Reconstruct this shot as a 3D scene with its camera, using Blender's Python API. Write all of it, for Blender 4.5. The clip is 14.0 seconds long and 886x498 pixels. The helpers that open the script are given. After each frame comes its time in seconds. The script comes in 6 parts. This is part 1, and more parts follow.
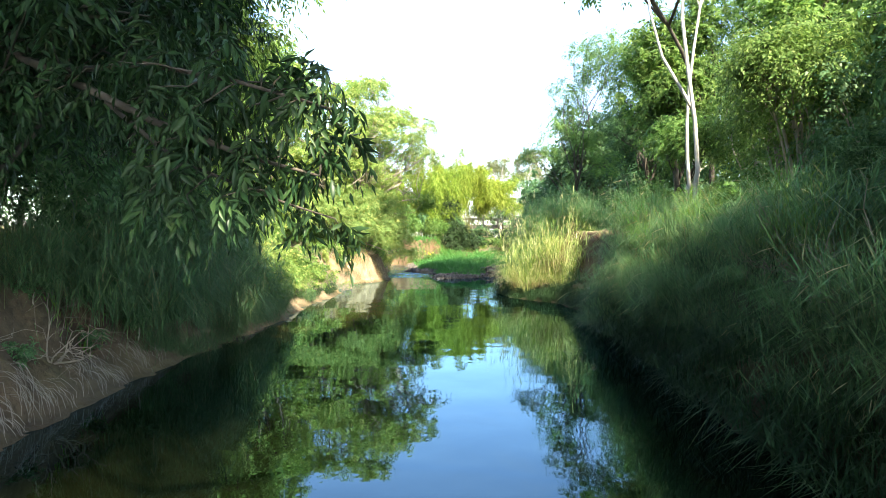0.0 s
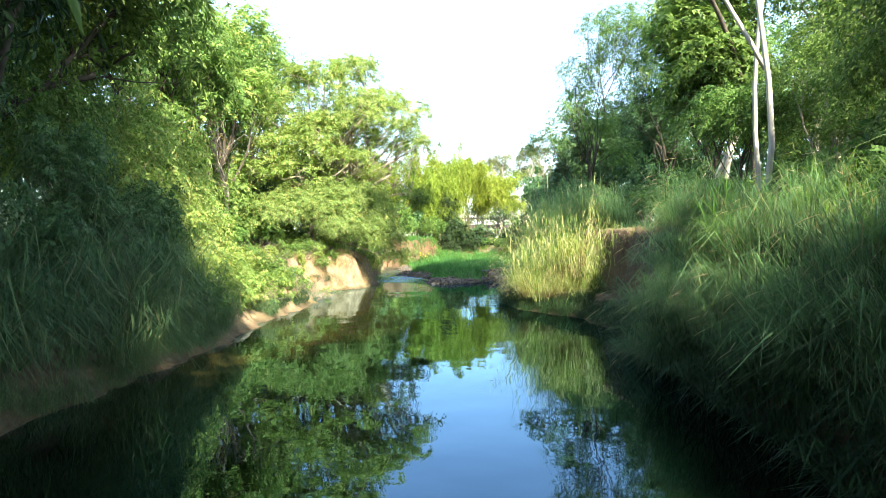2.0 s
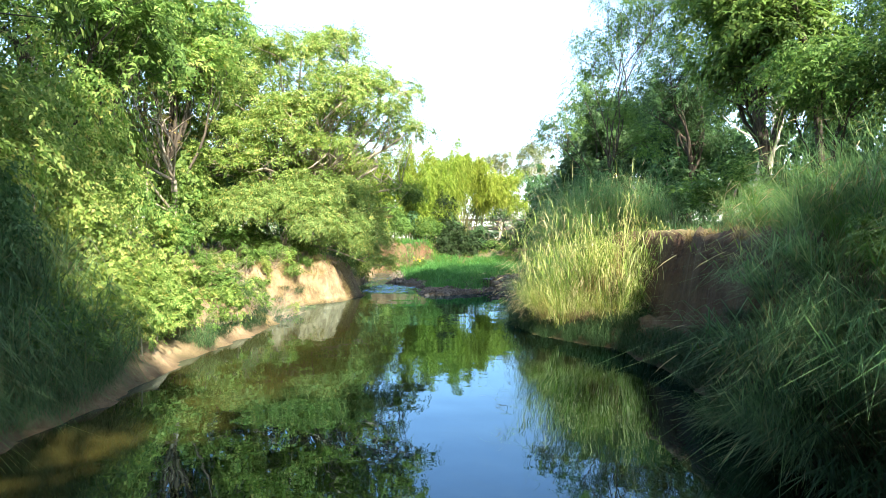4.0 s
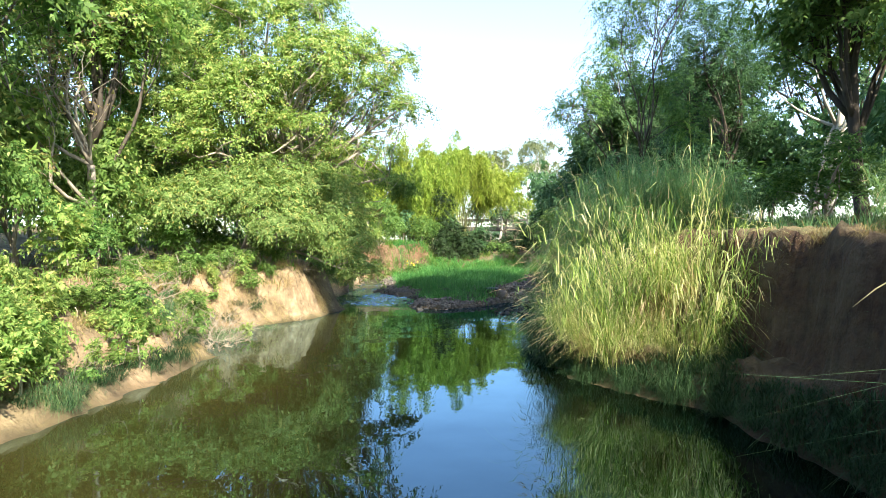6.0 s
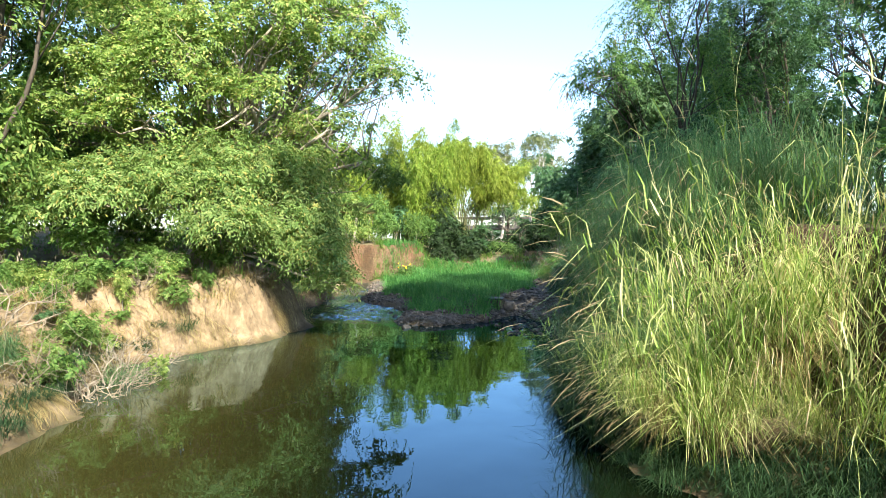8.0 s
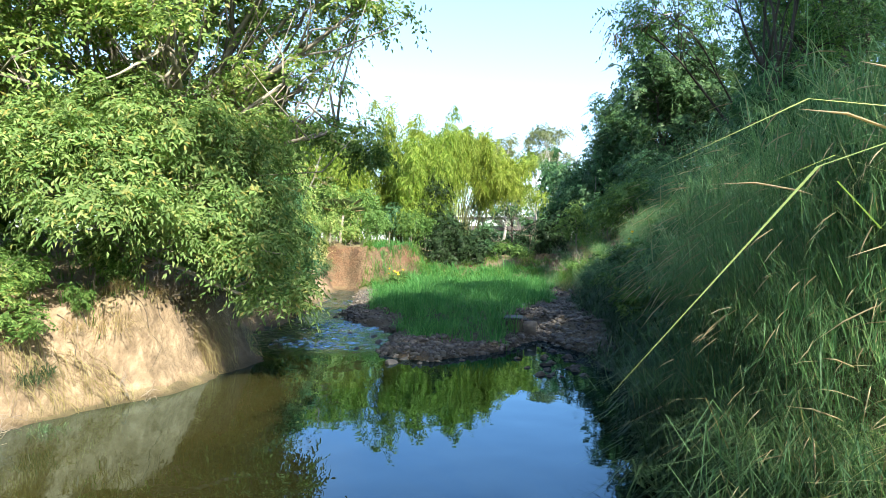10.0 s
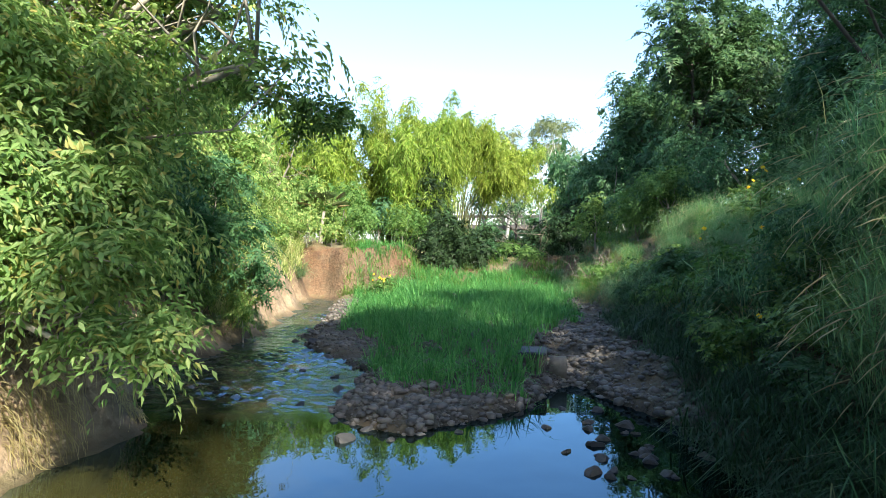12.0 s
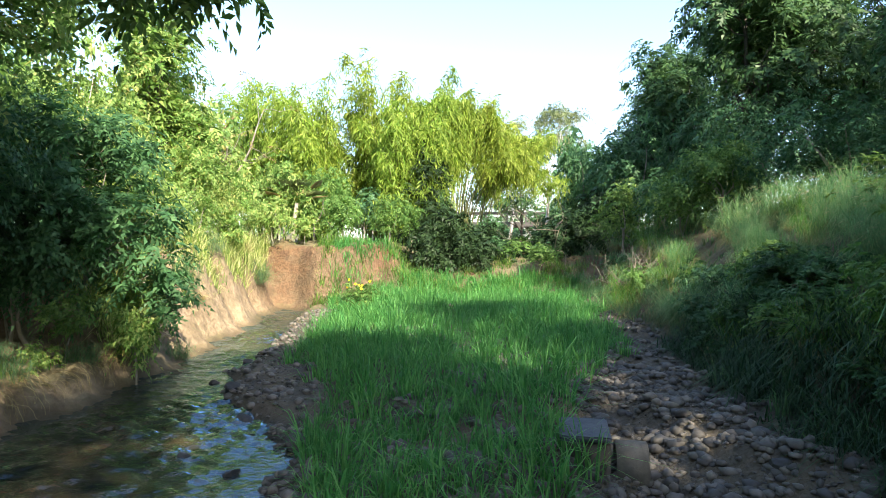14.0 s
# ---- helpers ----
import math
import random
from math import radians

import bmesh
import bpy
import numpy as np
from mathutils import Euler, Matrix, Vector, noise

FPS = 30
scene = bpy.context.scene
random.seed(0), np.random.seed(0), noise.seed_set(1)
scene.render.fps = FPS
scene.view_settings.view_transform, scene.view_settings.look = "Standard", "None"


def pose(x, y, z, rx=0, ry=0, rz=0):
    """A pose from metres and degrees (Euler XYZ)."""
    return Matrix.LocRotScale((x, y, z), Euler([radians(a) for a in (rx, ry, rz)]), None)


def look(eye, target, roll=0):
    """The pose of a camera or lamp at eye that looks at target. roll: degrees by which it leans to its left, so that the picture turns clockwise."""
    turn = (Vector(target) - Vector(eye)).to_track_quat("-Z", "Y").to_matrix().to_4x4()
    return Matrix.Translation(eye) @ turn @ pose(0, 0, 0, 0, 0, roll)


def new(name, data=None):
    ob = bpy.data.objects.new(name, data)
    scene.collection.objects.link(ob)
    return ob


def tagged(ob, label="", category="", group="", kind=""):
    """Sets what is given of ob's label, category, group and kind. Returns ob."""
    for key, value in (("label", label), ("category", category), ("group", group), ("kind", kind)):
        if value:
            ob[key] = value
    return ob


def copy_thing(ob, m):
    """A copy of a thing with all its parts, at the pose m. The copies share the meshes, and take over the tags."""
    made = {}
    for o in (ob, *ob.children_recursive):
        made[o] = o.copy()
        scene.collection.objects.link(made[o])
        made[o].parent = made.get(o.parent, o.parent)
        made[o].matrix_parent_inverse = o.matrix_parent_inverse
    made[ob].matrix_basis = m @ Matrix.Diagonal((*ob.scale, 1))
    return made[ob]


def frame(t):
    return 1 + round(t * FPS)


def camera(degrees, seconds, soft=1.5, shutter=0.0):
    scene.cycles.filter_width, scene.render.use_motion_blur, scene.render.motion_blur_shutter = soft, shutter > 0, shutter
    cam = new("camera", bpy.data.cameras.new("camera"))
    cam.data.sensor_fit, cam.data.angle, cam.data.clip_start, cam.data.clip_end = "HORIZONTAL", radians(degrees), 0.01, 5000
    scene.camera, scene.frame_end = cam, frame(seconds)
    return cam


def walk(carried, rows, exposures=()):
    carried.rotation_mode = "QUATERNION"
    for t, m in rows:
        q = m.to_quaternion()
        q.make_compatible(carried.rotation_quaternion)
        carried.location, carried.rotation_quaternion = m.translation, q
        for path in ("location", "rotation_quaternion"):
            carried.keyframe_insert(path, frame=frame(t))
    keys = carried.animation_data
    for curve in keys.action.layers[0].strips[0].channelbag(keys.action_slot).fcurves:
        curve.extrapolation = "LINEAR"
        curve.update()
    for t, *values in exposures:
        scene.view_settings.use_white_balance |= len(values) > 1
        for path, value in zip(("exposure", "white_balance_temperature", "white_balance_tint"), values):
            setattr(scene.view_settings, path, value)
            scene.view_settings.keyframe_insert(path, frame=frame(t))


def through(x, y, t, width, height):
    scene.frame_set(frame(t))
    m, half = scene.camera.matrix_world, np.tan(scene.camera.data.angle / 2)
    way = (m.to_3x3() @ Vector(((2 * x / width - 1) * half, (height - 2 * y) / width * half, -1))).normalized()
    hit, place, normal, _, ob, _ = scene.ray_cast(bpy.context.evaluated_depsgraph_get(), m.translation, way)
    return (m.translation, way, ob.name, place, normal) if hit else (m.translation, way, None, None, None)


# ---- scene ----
cam = camera(70, 14.0, soft=0.5)
walk(cam, [
    (0.0, pose(0.000, 0.000, 1.972, 89.023, 0, 2.729)),
    (0.5, pose(-0.013, 0.897, 1.953, 89.027, 0, 2.702)),
    (1.0, pose(-0.031, 1.805, 1.931, 89.034, 0, 2.682)),
    (1.5, pose(-0.038, 2.739, 1.919, 89.050, 0, 2.661)),
    (2.0, pose(-0.034, 3.677, 1.929, 89.069, 0, 2.634)),
    (2.5, pose(-0.029, 4.613, 1.964, 89.105, 0, 2.611)),
    (3.0, pose(-0.035, 5.556, 1.988, 89.130, 0, 2.589)),
    (5.5, pose(-0.295, 10.729, 1.993, 89.393, 0, 2.161)),
    (6.0, pose(-0.289, 11.698, 2.005, 89.364, 0, 2.176)),
    (6.5, pose(-0.282, 12.682, 2.012, 89.339, 0, 2.187)),
    (7.0, pose(-0.273, 13.677, 2.015, 89.314, 0, 2.193)),
    (7.5, pose(-0.259, 14.596, 2.030, 89.286, 0, 2.188)),
    (8.0, pose(-0.258, 15.449, 2.039, 89.260, 0, 2.174)),
    (10.5, pose(-0.471, 20.744, 2.013, 89.437, 0, 1.986)),
    (11.0, pose(-0.459, 21.721, 2.035, 89.421, 0, 1.989)),
    (11.5, pose(-0.448, 22.717, 2.046, 89.399, 0, 2.001)),
    (12.0, pose(-0.436, 23.723, 2.043, 89.381, 0, 2.010)),
    (12.5, pose(-0.437, 24.745, 2.044, 89.363, 0, 2.017)),
    (13.0, pose(-0.427, 25.779, 2.025, 89.345, 0, 2.032)),
    (13.5, pose(-0.417, 26.843, 2.003, 89.336, 0, 2.053)),
    (14.0, pose(-0.408, 27.897, 1.980, 89.328, 0, 2.076)),
], [(0.0, 2.5, 6900, 10), (3.2, 2.38, 6900, 10), (6.0, 2.06, 6650, 10), (8.0, 1.92, 6450, 10), (10.5, 1.88, 6150, 10), (12.5, 1.94, 6150, 10), (14.0, 2.0, 6550, 10)])

# ---------------------------------------------------------------- light
SUN_EL, SUN_DIR = radians(38), Vector((0.50, -0.87, 0)).normalized()
world = bpy.data.worlds.new("sky")
scene.world = world
world.use_nodes = True
_n = world.node_tree.nodes
sky = _n.new("ShaderNodeTexSky")
sky.sky_type = "NISHITA"
sky.sun_disc = False
sky.sun_elevation = SUN_EL
sky.sun_rotation = math.atan2(SUN_DIR.x, SUN_DIR.y)
sky.air_density, sky.dust_density, sky.ozone_density = 1.0, 1.2, 2.4
world.node_tree.links.new(sky.outputs[0], _n["Background"].inputs[0])
_n["Background"].inputs[1].default_value = 0.135
sun_data = bpy.data.lights.new("sun", "SUN")
sun_data.energy, sun_data.angle, sun_data.color = 5.0, radians(0.6), (1.0, 0.91, 0.74)
sun = new("sun", sun_data)
_to_sun = Vector((SUN_DIR.x * math.cos(SUN_EL), SUN_DIR.y * math.cos(SUN_EL), math.sin(SUN_EL)))
sun.matrix_world = look(_to_sun * 60, (0, 0, 0))

# ---------------------------------------------------------------- materials
def material(name):
    m = bpy.data.materials.new(name)
    m.use_nodes = True
    nt = m.node_tree
    return m, nt, nt.nodes["Principled BSDF"]


def node(nt, kind, **inputs):
    n = nt.nodes.new(kind)
    for k, v in inputs.items():
        n.inputs[k.replace("_", " ")].default_value = v
    return n


def ramp(nt, source, stops):
    r = nt.nodes.new("ShaderNodeValToRGB")
    while len(r.color_ramp.elements) < len(stops):
        r.color_ramp.elements.new(0.5)
    for e, (p, c) in zip(r.color_ramp.elements, stops):
        e.position, e.color = p, (*c, 1)
    nt.links.new(source, r.inputs[0])
    return r.outputs[0]


def mix(nt, fac, a, b, mode="MIX"):
    m = nt.nodes.new("ShaderNodeMix")
    m.data_type, m.blend_type = "RGBA", mode
    for socket, v in ((m.inputs[0], fac), (m.inputs[6], a), (m.inputs[7], b)):
        if isinstance(v, bpy.types.NodeSocket):
            nt.links.new(v, socket)
        elif isinstance(v, (int, float)):
            socket.default_value = v
        else:
            socket.default_value = (*v, 1)
    return m.outputs[2]


def world_noise(nt, scale, detail=4.0, rough=0.55, squash=None):
    g = nt.nodes.new("ShaderNodeNewGeometry")
    src = g.outputs["Position"]
    if squash:
        mp = nt.nodes.new("ShaderNodeMapping")
        mp.inputs["Scale"].default_value = squash
        nt.links.new(src, mp.inputs[0])
        src = mp.outputs[0]
    n = node(nt, "ShaderNodeTexNoise", Scale=scale, Detail=detail, Roughness=rough)
    nt.links.new(src, n.inputs["Vector"])
    return n.outputs[0]


def bump(nt, bsdf, height, strength, distance):
    b = node(nt, "ShaderNodeBump", Strength=strength, Distance=distance)
    nt.links.new(height, b.inputs["Height"])
    nt.links.new(b.outputs[0], bsdf.inputs["Normal"])


def leaf_material(name, dark, mid, light, rough=0.5, through=0.35, dry=None, mottle=1.0):
    """Leaves and blades: every leaf has its own tone, light shines through them a little."""
    m, nt, bsdf = material(name)
    geo = nt.nodes.new("ShaderNodeNewGeometry")
    stops = [(0.0, dark), (0.45, mid), (0.85, light)]
    if dry:
        stops.append((0.97, dry))
    col = ramp(nt, geo.outputs["Random Per Island"], stops)
    patch = world_noise(nt, 0.7, 3.0)
    col = mix(nt, ramp(nt, patch, [(0.35, (0.35 * mottle,) * 3), (0.65, (0.0,) * 3)]), col, tuple(0.6 * c for c in mid))
    spots = world_noise(nt, 2.6, 2.0)
    col = mix(nt, ramp(nt, spots, [(0.38, (0.6 * mottle,) * 3), (0.56, (0.0,) * 3)]), col, tuple(0.5 * c for c in mid))
    info = nt.nodes.new("ShaderNodeObjectInfo")
    hue = node(nt, "ShaderNodeHueSaturation", Saturation=1.0)
    mr = node(nt, "ShaderNodeMapRange")
    mr.inputs["To Min"].default_value, mr.inputs["To Max"].default_value = 0.485, 0.51
    nt.links.new(info.outputs["Random"], mr.inputs[0])
    nt.links.new(mr.outputs[0], hue.inputs["Hue"])
    nt.links.new(col, hue.inputs["Color"])
    nt.links.new(hue.outputs[0], bsdf.inputs["Base Color"])
    bsdf.inputs["Roughness"].default_value = rough
    bsdf.inputs["Specular IOR Level"].default_value = 0.15
    tr = nt.nodes.new("ShaderNodeBsdfTranslucent")
    warm = mix(nt, 0.5, hue.outputs[0], (1.0, 0.98, 0.55), "MULTIPLY")
    bright = node(nt, "ShaderNodeHueSaturation", Value=1.6)
    nt.links.new(warm, bright.inputs["Color"])
    nt.links.new(bright.outputs[0], tr.inputs[0])
    ms = nt.nodes.new("ShaderNodeMixShader")
    ms.inputs[0].default_value = through
    nt.links.new(bsdf.outputs[0], ms.inputs[1])
    nt.links.new(tr.outputs[0], ms.inputs[2])
    nt.links.new(ms.outputs[0], nt.nodes["Material Output"].inputs[0])
    return m


# sun and shade are put into leaf colours: LIT sunny, DEEP and DARK shaded
LEAF_LIT = leaf_material("leaf_sunlit_yellow_green", (0.066, 0.145, 0.034), (0.18, 0.29, 0.074), (0.335, 0.43, 0.145), through=0.48, dry=(0.40, 0.37, 0.13), mottle=0.75)
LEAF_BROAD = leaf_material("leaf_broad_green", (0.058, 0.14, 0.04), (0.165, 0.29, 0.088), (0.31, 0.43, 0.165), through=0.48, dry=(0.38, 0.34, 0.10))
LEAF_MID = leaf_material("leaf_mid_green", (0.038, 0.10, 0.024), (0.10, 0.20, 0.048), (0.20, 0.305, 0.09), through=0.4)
LEAF_DEEP = leaf_material("leaf_shaded_green", (0.03, 0.085, 0.036), (0.066, 0.155, 0.064), (0.125, 0.225, 0.10), rough=0.45, through=0.35)
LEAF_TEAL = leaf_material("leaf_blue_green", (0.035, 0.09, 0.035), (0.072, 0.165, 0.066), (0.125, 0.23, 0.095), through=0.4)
# near-black leaf colour stands in for the shade inside the far thickets
LEAF_HOLLOW_SHADE = leaf_material("leaf_hollow_shade", (0.008, 0.022, 0.008), (0.018, 0.042, 0.014), (0.034, 0.066, 0.022), through=0.15)
LEAF_DARK = leaf_material("leaf_shaded_dark", (0.02, 0.056, 0.022), (0.042, 0.105, 0.04), (0.085, 0.16, 0.06), rough=0.45, through=0.3)
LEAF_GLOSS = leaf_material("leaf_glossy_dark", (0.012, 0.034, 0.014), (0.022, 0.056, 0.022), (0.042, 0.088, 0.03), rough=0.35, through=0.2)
LEAF_BAMBOO = leaf_material("leaf_bamboo", (0.09, 0.17, 0.02), (0.19, 0.29, 0.04), (0.33, 0.40, 0.08), through=0.45)
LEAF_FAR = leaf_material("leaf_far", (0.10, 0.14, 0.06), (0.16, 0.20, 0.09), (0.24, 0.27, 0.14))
LEAF_DRY = leaf_material("leaf_dry", (0.14, 0.10, 0.05), (0.24, 0.18, 0.08), (0.20, 0.22, 0.06))
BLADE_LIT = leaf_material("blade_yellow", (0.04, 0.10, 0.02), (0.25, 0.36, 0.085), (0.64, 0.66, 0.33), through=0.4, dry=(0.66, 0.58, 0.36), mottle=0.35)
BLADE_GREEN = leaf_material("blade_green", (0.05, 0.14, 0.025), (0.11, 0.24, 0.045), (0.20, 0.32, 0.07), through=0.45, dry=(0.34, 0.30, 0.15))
# the next two blade colours hold the shade of the low banks
BLADE_SHADE = leaf_material("blade_shaded_green", (0.045, 0.11, 0.05), (0.10, 0.20, 0.092), (0.18, 0.29, 0.13), through=0.4, dry=(0.24, 0.20, 0.11))
BLADE_DEEP = leaf_material("blade_deep_shade", (0.014, 0.038, 0.017), (0.034, 0.08, 0.034), (0.065, 0.12, 0.055), through=0.3)
BLADE_REED = leaf_material("blade_reed", (0.07, 0.17, 0.075), (0.165, 0.325, 0.14), (0.30, 0.46, 0.225), through=0.45, dry=(0.36, 0.33, 0.19))
BLADE_FRESH = leaf_material("blade_fresh", (0.04, 0.14, 0.038), (0.085, 0.26, 0.068), (0.18, 0.37, 0.11), through=0.45)
BLADE_DRY = leaf_material("blade_dry", (0.20, 0.16, 0.07), (0.32, 0.26, 0.12), (0.42, 0.36, 0.18), through=0.3)
SEED = leaf_material("seed_head", (0.28, 0.23, 0.14), (0.42, 0.36, 0.22), (0.56, 0.48, 0.33), rough=0.8, through=0.4)
PETAL = leaf_material("petal_yellow", (0.70, 0.45, 0.01), (0.80, 0.55, 0.02), (0.85, 0.62, 0.04), through=0.3)


def bark_material(name, dark, light, scale=6.0):
    m, nt, bsdf = material(name)
    n1 = world_noise(nt, scale, 6.0, 0.65, (1, 1, 0.25))
    n2 = world_noise(nt, 1.7, 3.0)
    col = ramp(nt, n1, [(0.3, dark), (0.62, light)])
    col = mix(nt, ramp(nt, n2, [(0.4, (0, 0, 0)), (0.7, (0.6,) * 3)]), col, tuple(0.55 * c for c in light))
    nt.links.new(col, bsdf.inputs["Base Color"])
    bsdf.inputs["Roughness"].default_value = 0.85
    bump(nt, bsdf, n1, 0.5, 0.02)
    return m


BARK_DARK = bark_material("bark_dark", (0.02, 0.016, 0.012), (0.075, 0.062, 0.048))
BARK_GREY = bark_material("bark_grey", (0.14, 0.12, 0.09), (0.34, 0.30, 0.24))
BARK_PALE = bark_material("bark_pale", (0.28, 0.26, 0.21), (0.54, 0.51, 0.44), 3.0)
CULM = bark_material("bamboo_culm", (0.07, 0.085, 0.025), (0.16, 0.17, 0.06), 2.0)


def make_ground():
    m, nt, bsdf = material("river_soil")
    big, fine, lump = world_noise(nt, 0.35, 4), world_noise(nt, 9.0, 7, 0.65), world_noise(nt, 2.2, 5)
    sand = ramp(nt, fine, [(0.25, (0.15, 0.105, 0.062)), (0.55, (0.285, 0.207, 0.128)), (0.8, (0.39, 0.30, 0.20))])
    red = ramp(nt, fine, [(0.25, (0.05, 0.025, 0.012)), (0.6, (0.118, 0.061, 0.028)), (0.85, (0.195, 0.108, 0.052))])
    litter = ramp(nt, lump, [(0.3, (0.05, 0.055, 0.02)), (0.5, (0.13, 0.11, 0.05)), (0.72, (0.20, 0.17, 0.08))])
    geo = nt.nodes.new("ShaderNodeNewGeometry")
    sep = nt.nodes.new("ShaderNodeSeparateXYZ")
    nt.links.new(geo.outputs["Position"], sep.inputs[0])
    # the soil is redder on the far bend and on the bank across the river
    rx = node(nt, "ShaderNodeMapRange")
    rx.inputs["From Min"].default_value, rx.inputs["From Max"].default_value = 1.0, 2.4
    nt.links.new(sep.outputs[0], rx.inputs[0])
    ry = node(nt, "ShaderNodeMapRange")
    ry.inputs["From Min"].default_value, ry.inputs["From Max"].default_value = 43.0, 47.0
    nt.links.new(sep.outputs[1], ry.inputs[0])
    # darker copy of the red soil, with the bank's shade in its colour
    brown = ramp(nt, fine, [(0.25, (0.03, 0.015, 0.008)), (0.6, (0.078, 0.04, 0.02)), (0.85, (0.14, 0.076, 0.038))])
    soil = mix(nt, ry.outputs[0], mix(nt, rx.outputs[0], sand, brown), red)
    # first stretch: dark humus soil, deepened for the shade lying on it
    shade_loam = ramp(nt, fine, [(0.25, (0.035, 0.025, 0.014)), (0.6, (0.085, 0.06, 0.032)), (0.85, (0.15, 0.11, 0.06))])
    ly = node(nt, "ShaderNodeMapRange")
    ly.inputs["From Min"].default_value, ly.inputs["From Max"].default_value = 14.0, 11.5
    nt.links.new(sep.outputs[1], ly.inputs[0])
    soil = mix(nt, ly.outputs[0], soil, shade_loam)
    nrm = nt.nodes.new("ShaderNodeSeparateXYZ")
    nt.links.new(geo.outputs["True Normal"], nrm.inputs[0])
    flat = ramp(nt, nrm.outputs[2], [(0.45, (0, 0, 0)), (0.85, (1, 1, 1))])
    patchy = mix(nt, 1.0, flat, ramp(nt, big, [(0.42, (0, 0, 0)), (0.58, (1, 1, 1))]), "MULTIPLY")
    # leaf litter and low growth cover the land away from the river
    away = []
    for axis, lo, hi in ((1, 48.5, 51.0), (0, -7.0, -9.0), (0, 4.5, 6.0)):
        mr = node(nt, "ShaderNodeMapRange")
        mr.inputs["From Min"].default_value, mr.inputs["From Max"].default_value = lo, hi
        nt.links.new(sep.outputs[axis], mr.inputs[0])
        away.append(mr.outputs[0])
    for a in away:
        patchy = mix(nt, a, patchy, (1, 1, 1))
    col = mix(nt, patchy, soil, litter)
    # grey silt between the stones of the bar
    mask = None
    for axis, lo, hi in ((1, 29.6, 30.8), (1, 47.0, 45.0), (0, -4.9, -4.0), (0, 3.6, 2.6)):
        mr = node(nt, "ShaderNodeMapRange")
        mr.inputs["From Min"].default_value, mr.inputs["From Max"].default_value = lo, hi
        nt.links.new(sep.outputs[axis], mr.inputs[0])
        mask = mr.outputs[0] if mask is None else mix(nt, 1.0, mask, mr.outputs[0], "MULTIPLY")
    col = mix(nt, mask, col, ramp(nt, fine, [(0.3, (0.03, 0.026, 0.02)), (0.7, (0.085, 0.074, 0.056))]))
    stain = world_noise(nt, 1.1, 6, 0.7, (1, 1, 1.8))
    col = mix(nt, ramp(nt, stain, [(0.40, (0.62,) * 3), (0.58, (0.0,) * 3)]), col, (0.115, 0.085, 0.048))
    # rills and root stains run down the steep faces
    rill = world_noise(nt, 5.0, 5, 0.65, (1, 1, 0.16))
    steep = mix(nt, flat, (1, 1, 1), (0, 0, 0))
    streak = mix(nt, 1.0, steep, ramp(nt, rill, [(0.38, (0.45,) * 3), (0.5, (0.0,) * 3)]), "MULTIPLY")
    col = mix(nt, streak, col, mix(nt, 1.0, col, (0.38, 0.34, 0.30), "MULTIPLY"))
    # wet mud near the water line
    wet = ramp(nt, sep.outputs[2], [(0.0, (1, 1, 1)), (0.14, (0, 0, 0))])
    col = mix(nt, wet, col, mix(nt, 1.0, col, (0.5, 0.48, 0.42), "MULTIPLY"))
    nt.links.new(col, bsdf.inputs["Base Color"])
    bsdf.inputs["Roughness"].default_value = 0.92
    h = mix(nt, 0.45, lump, fine)
    bump(nt, bsdf, h, 1.0, 0.14)
    return m


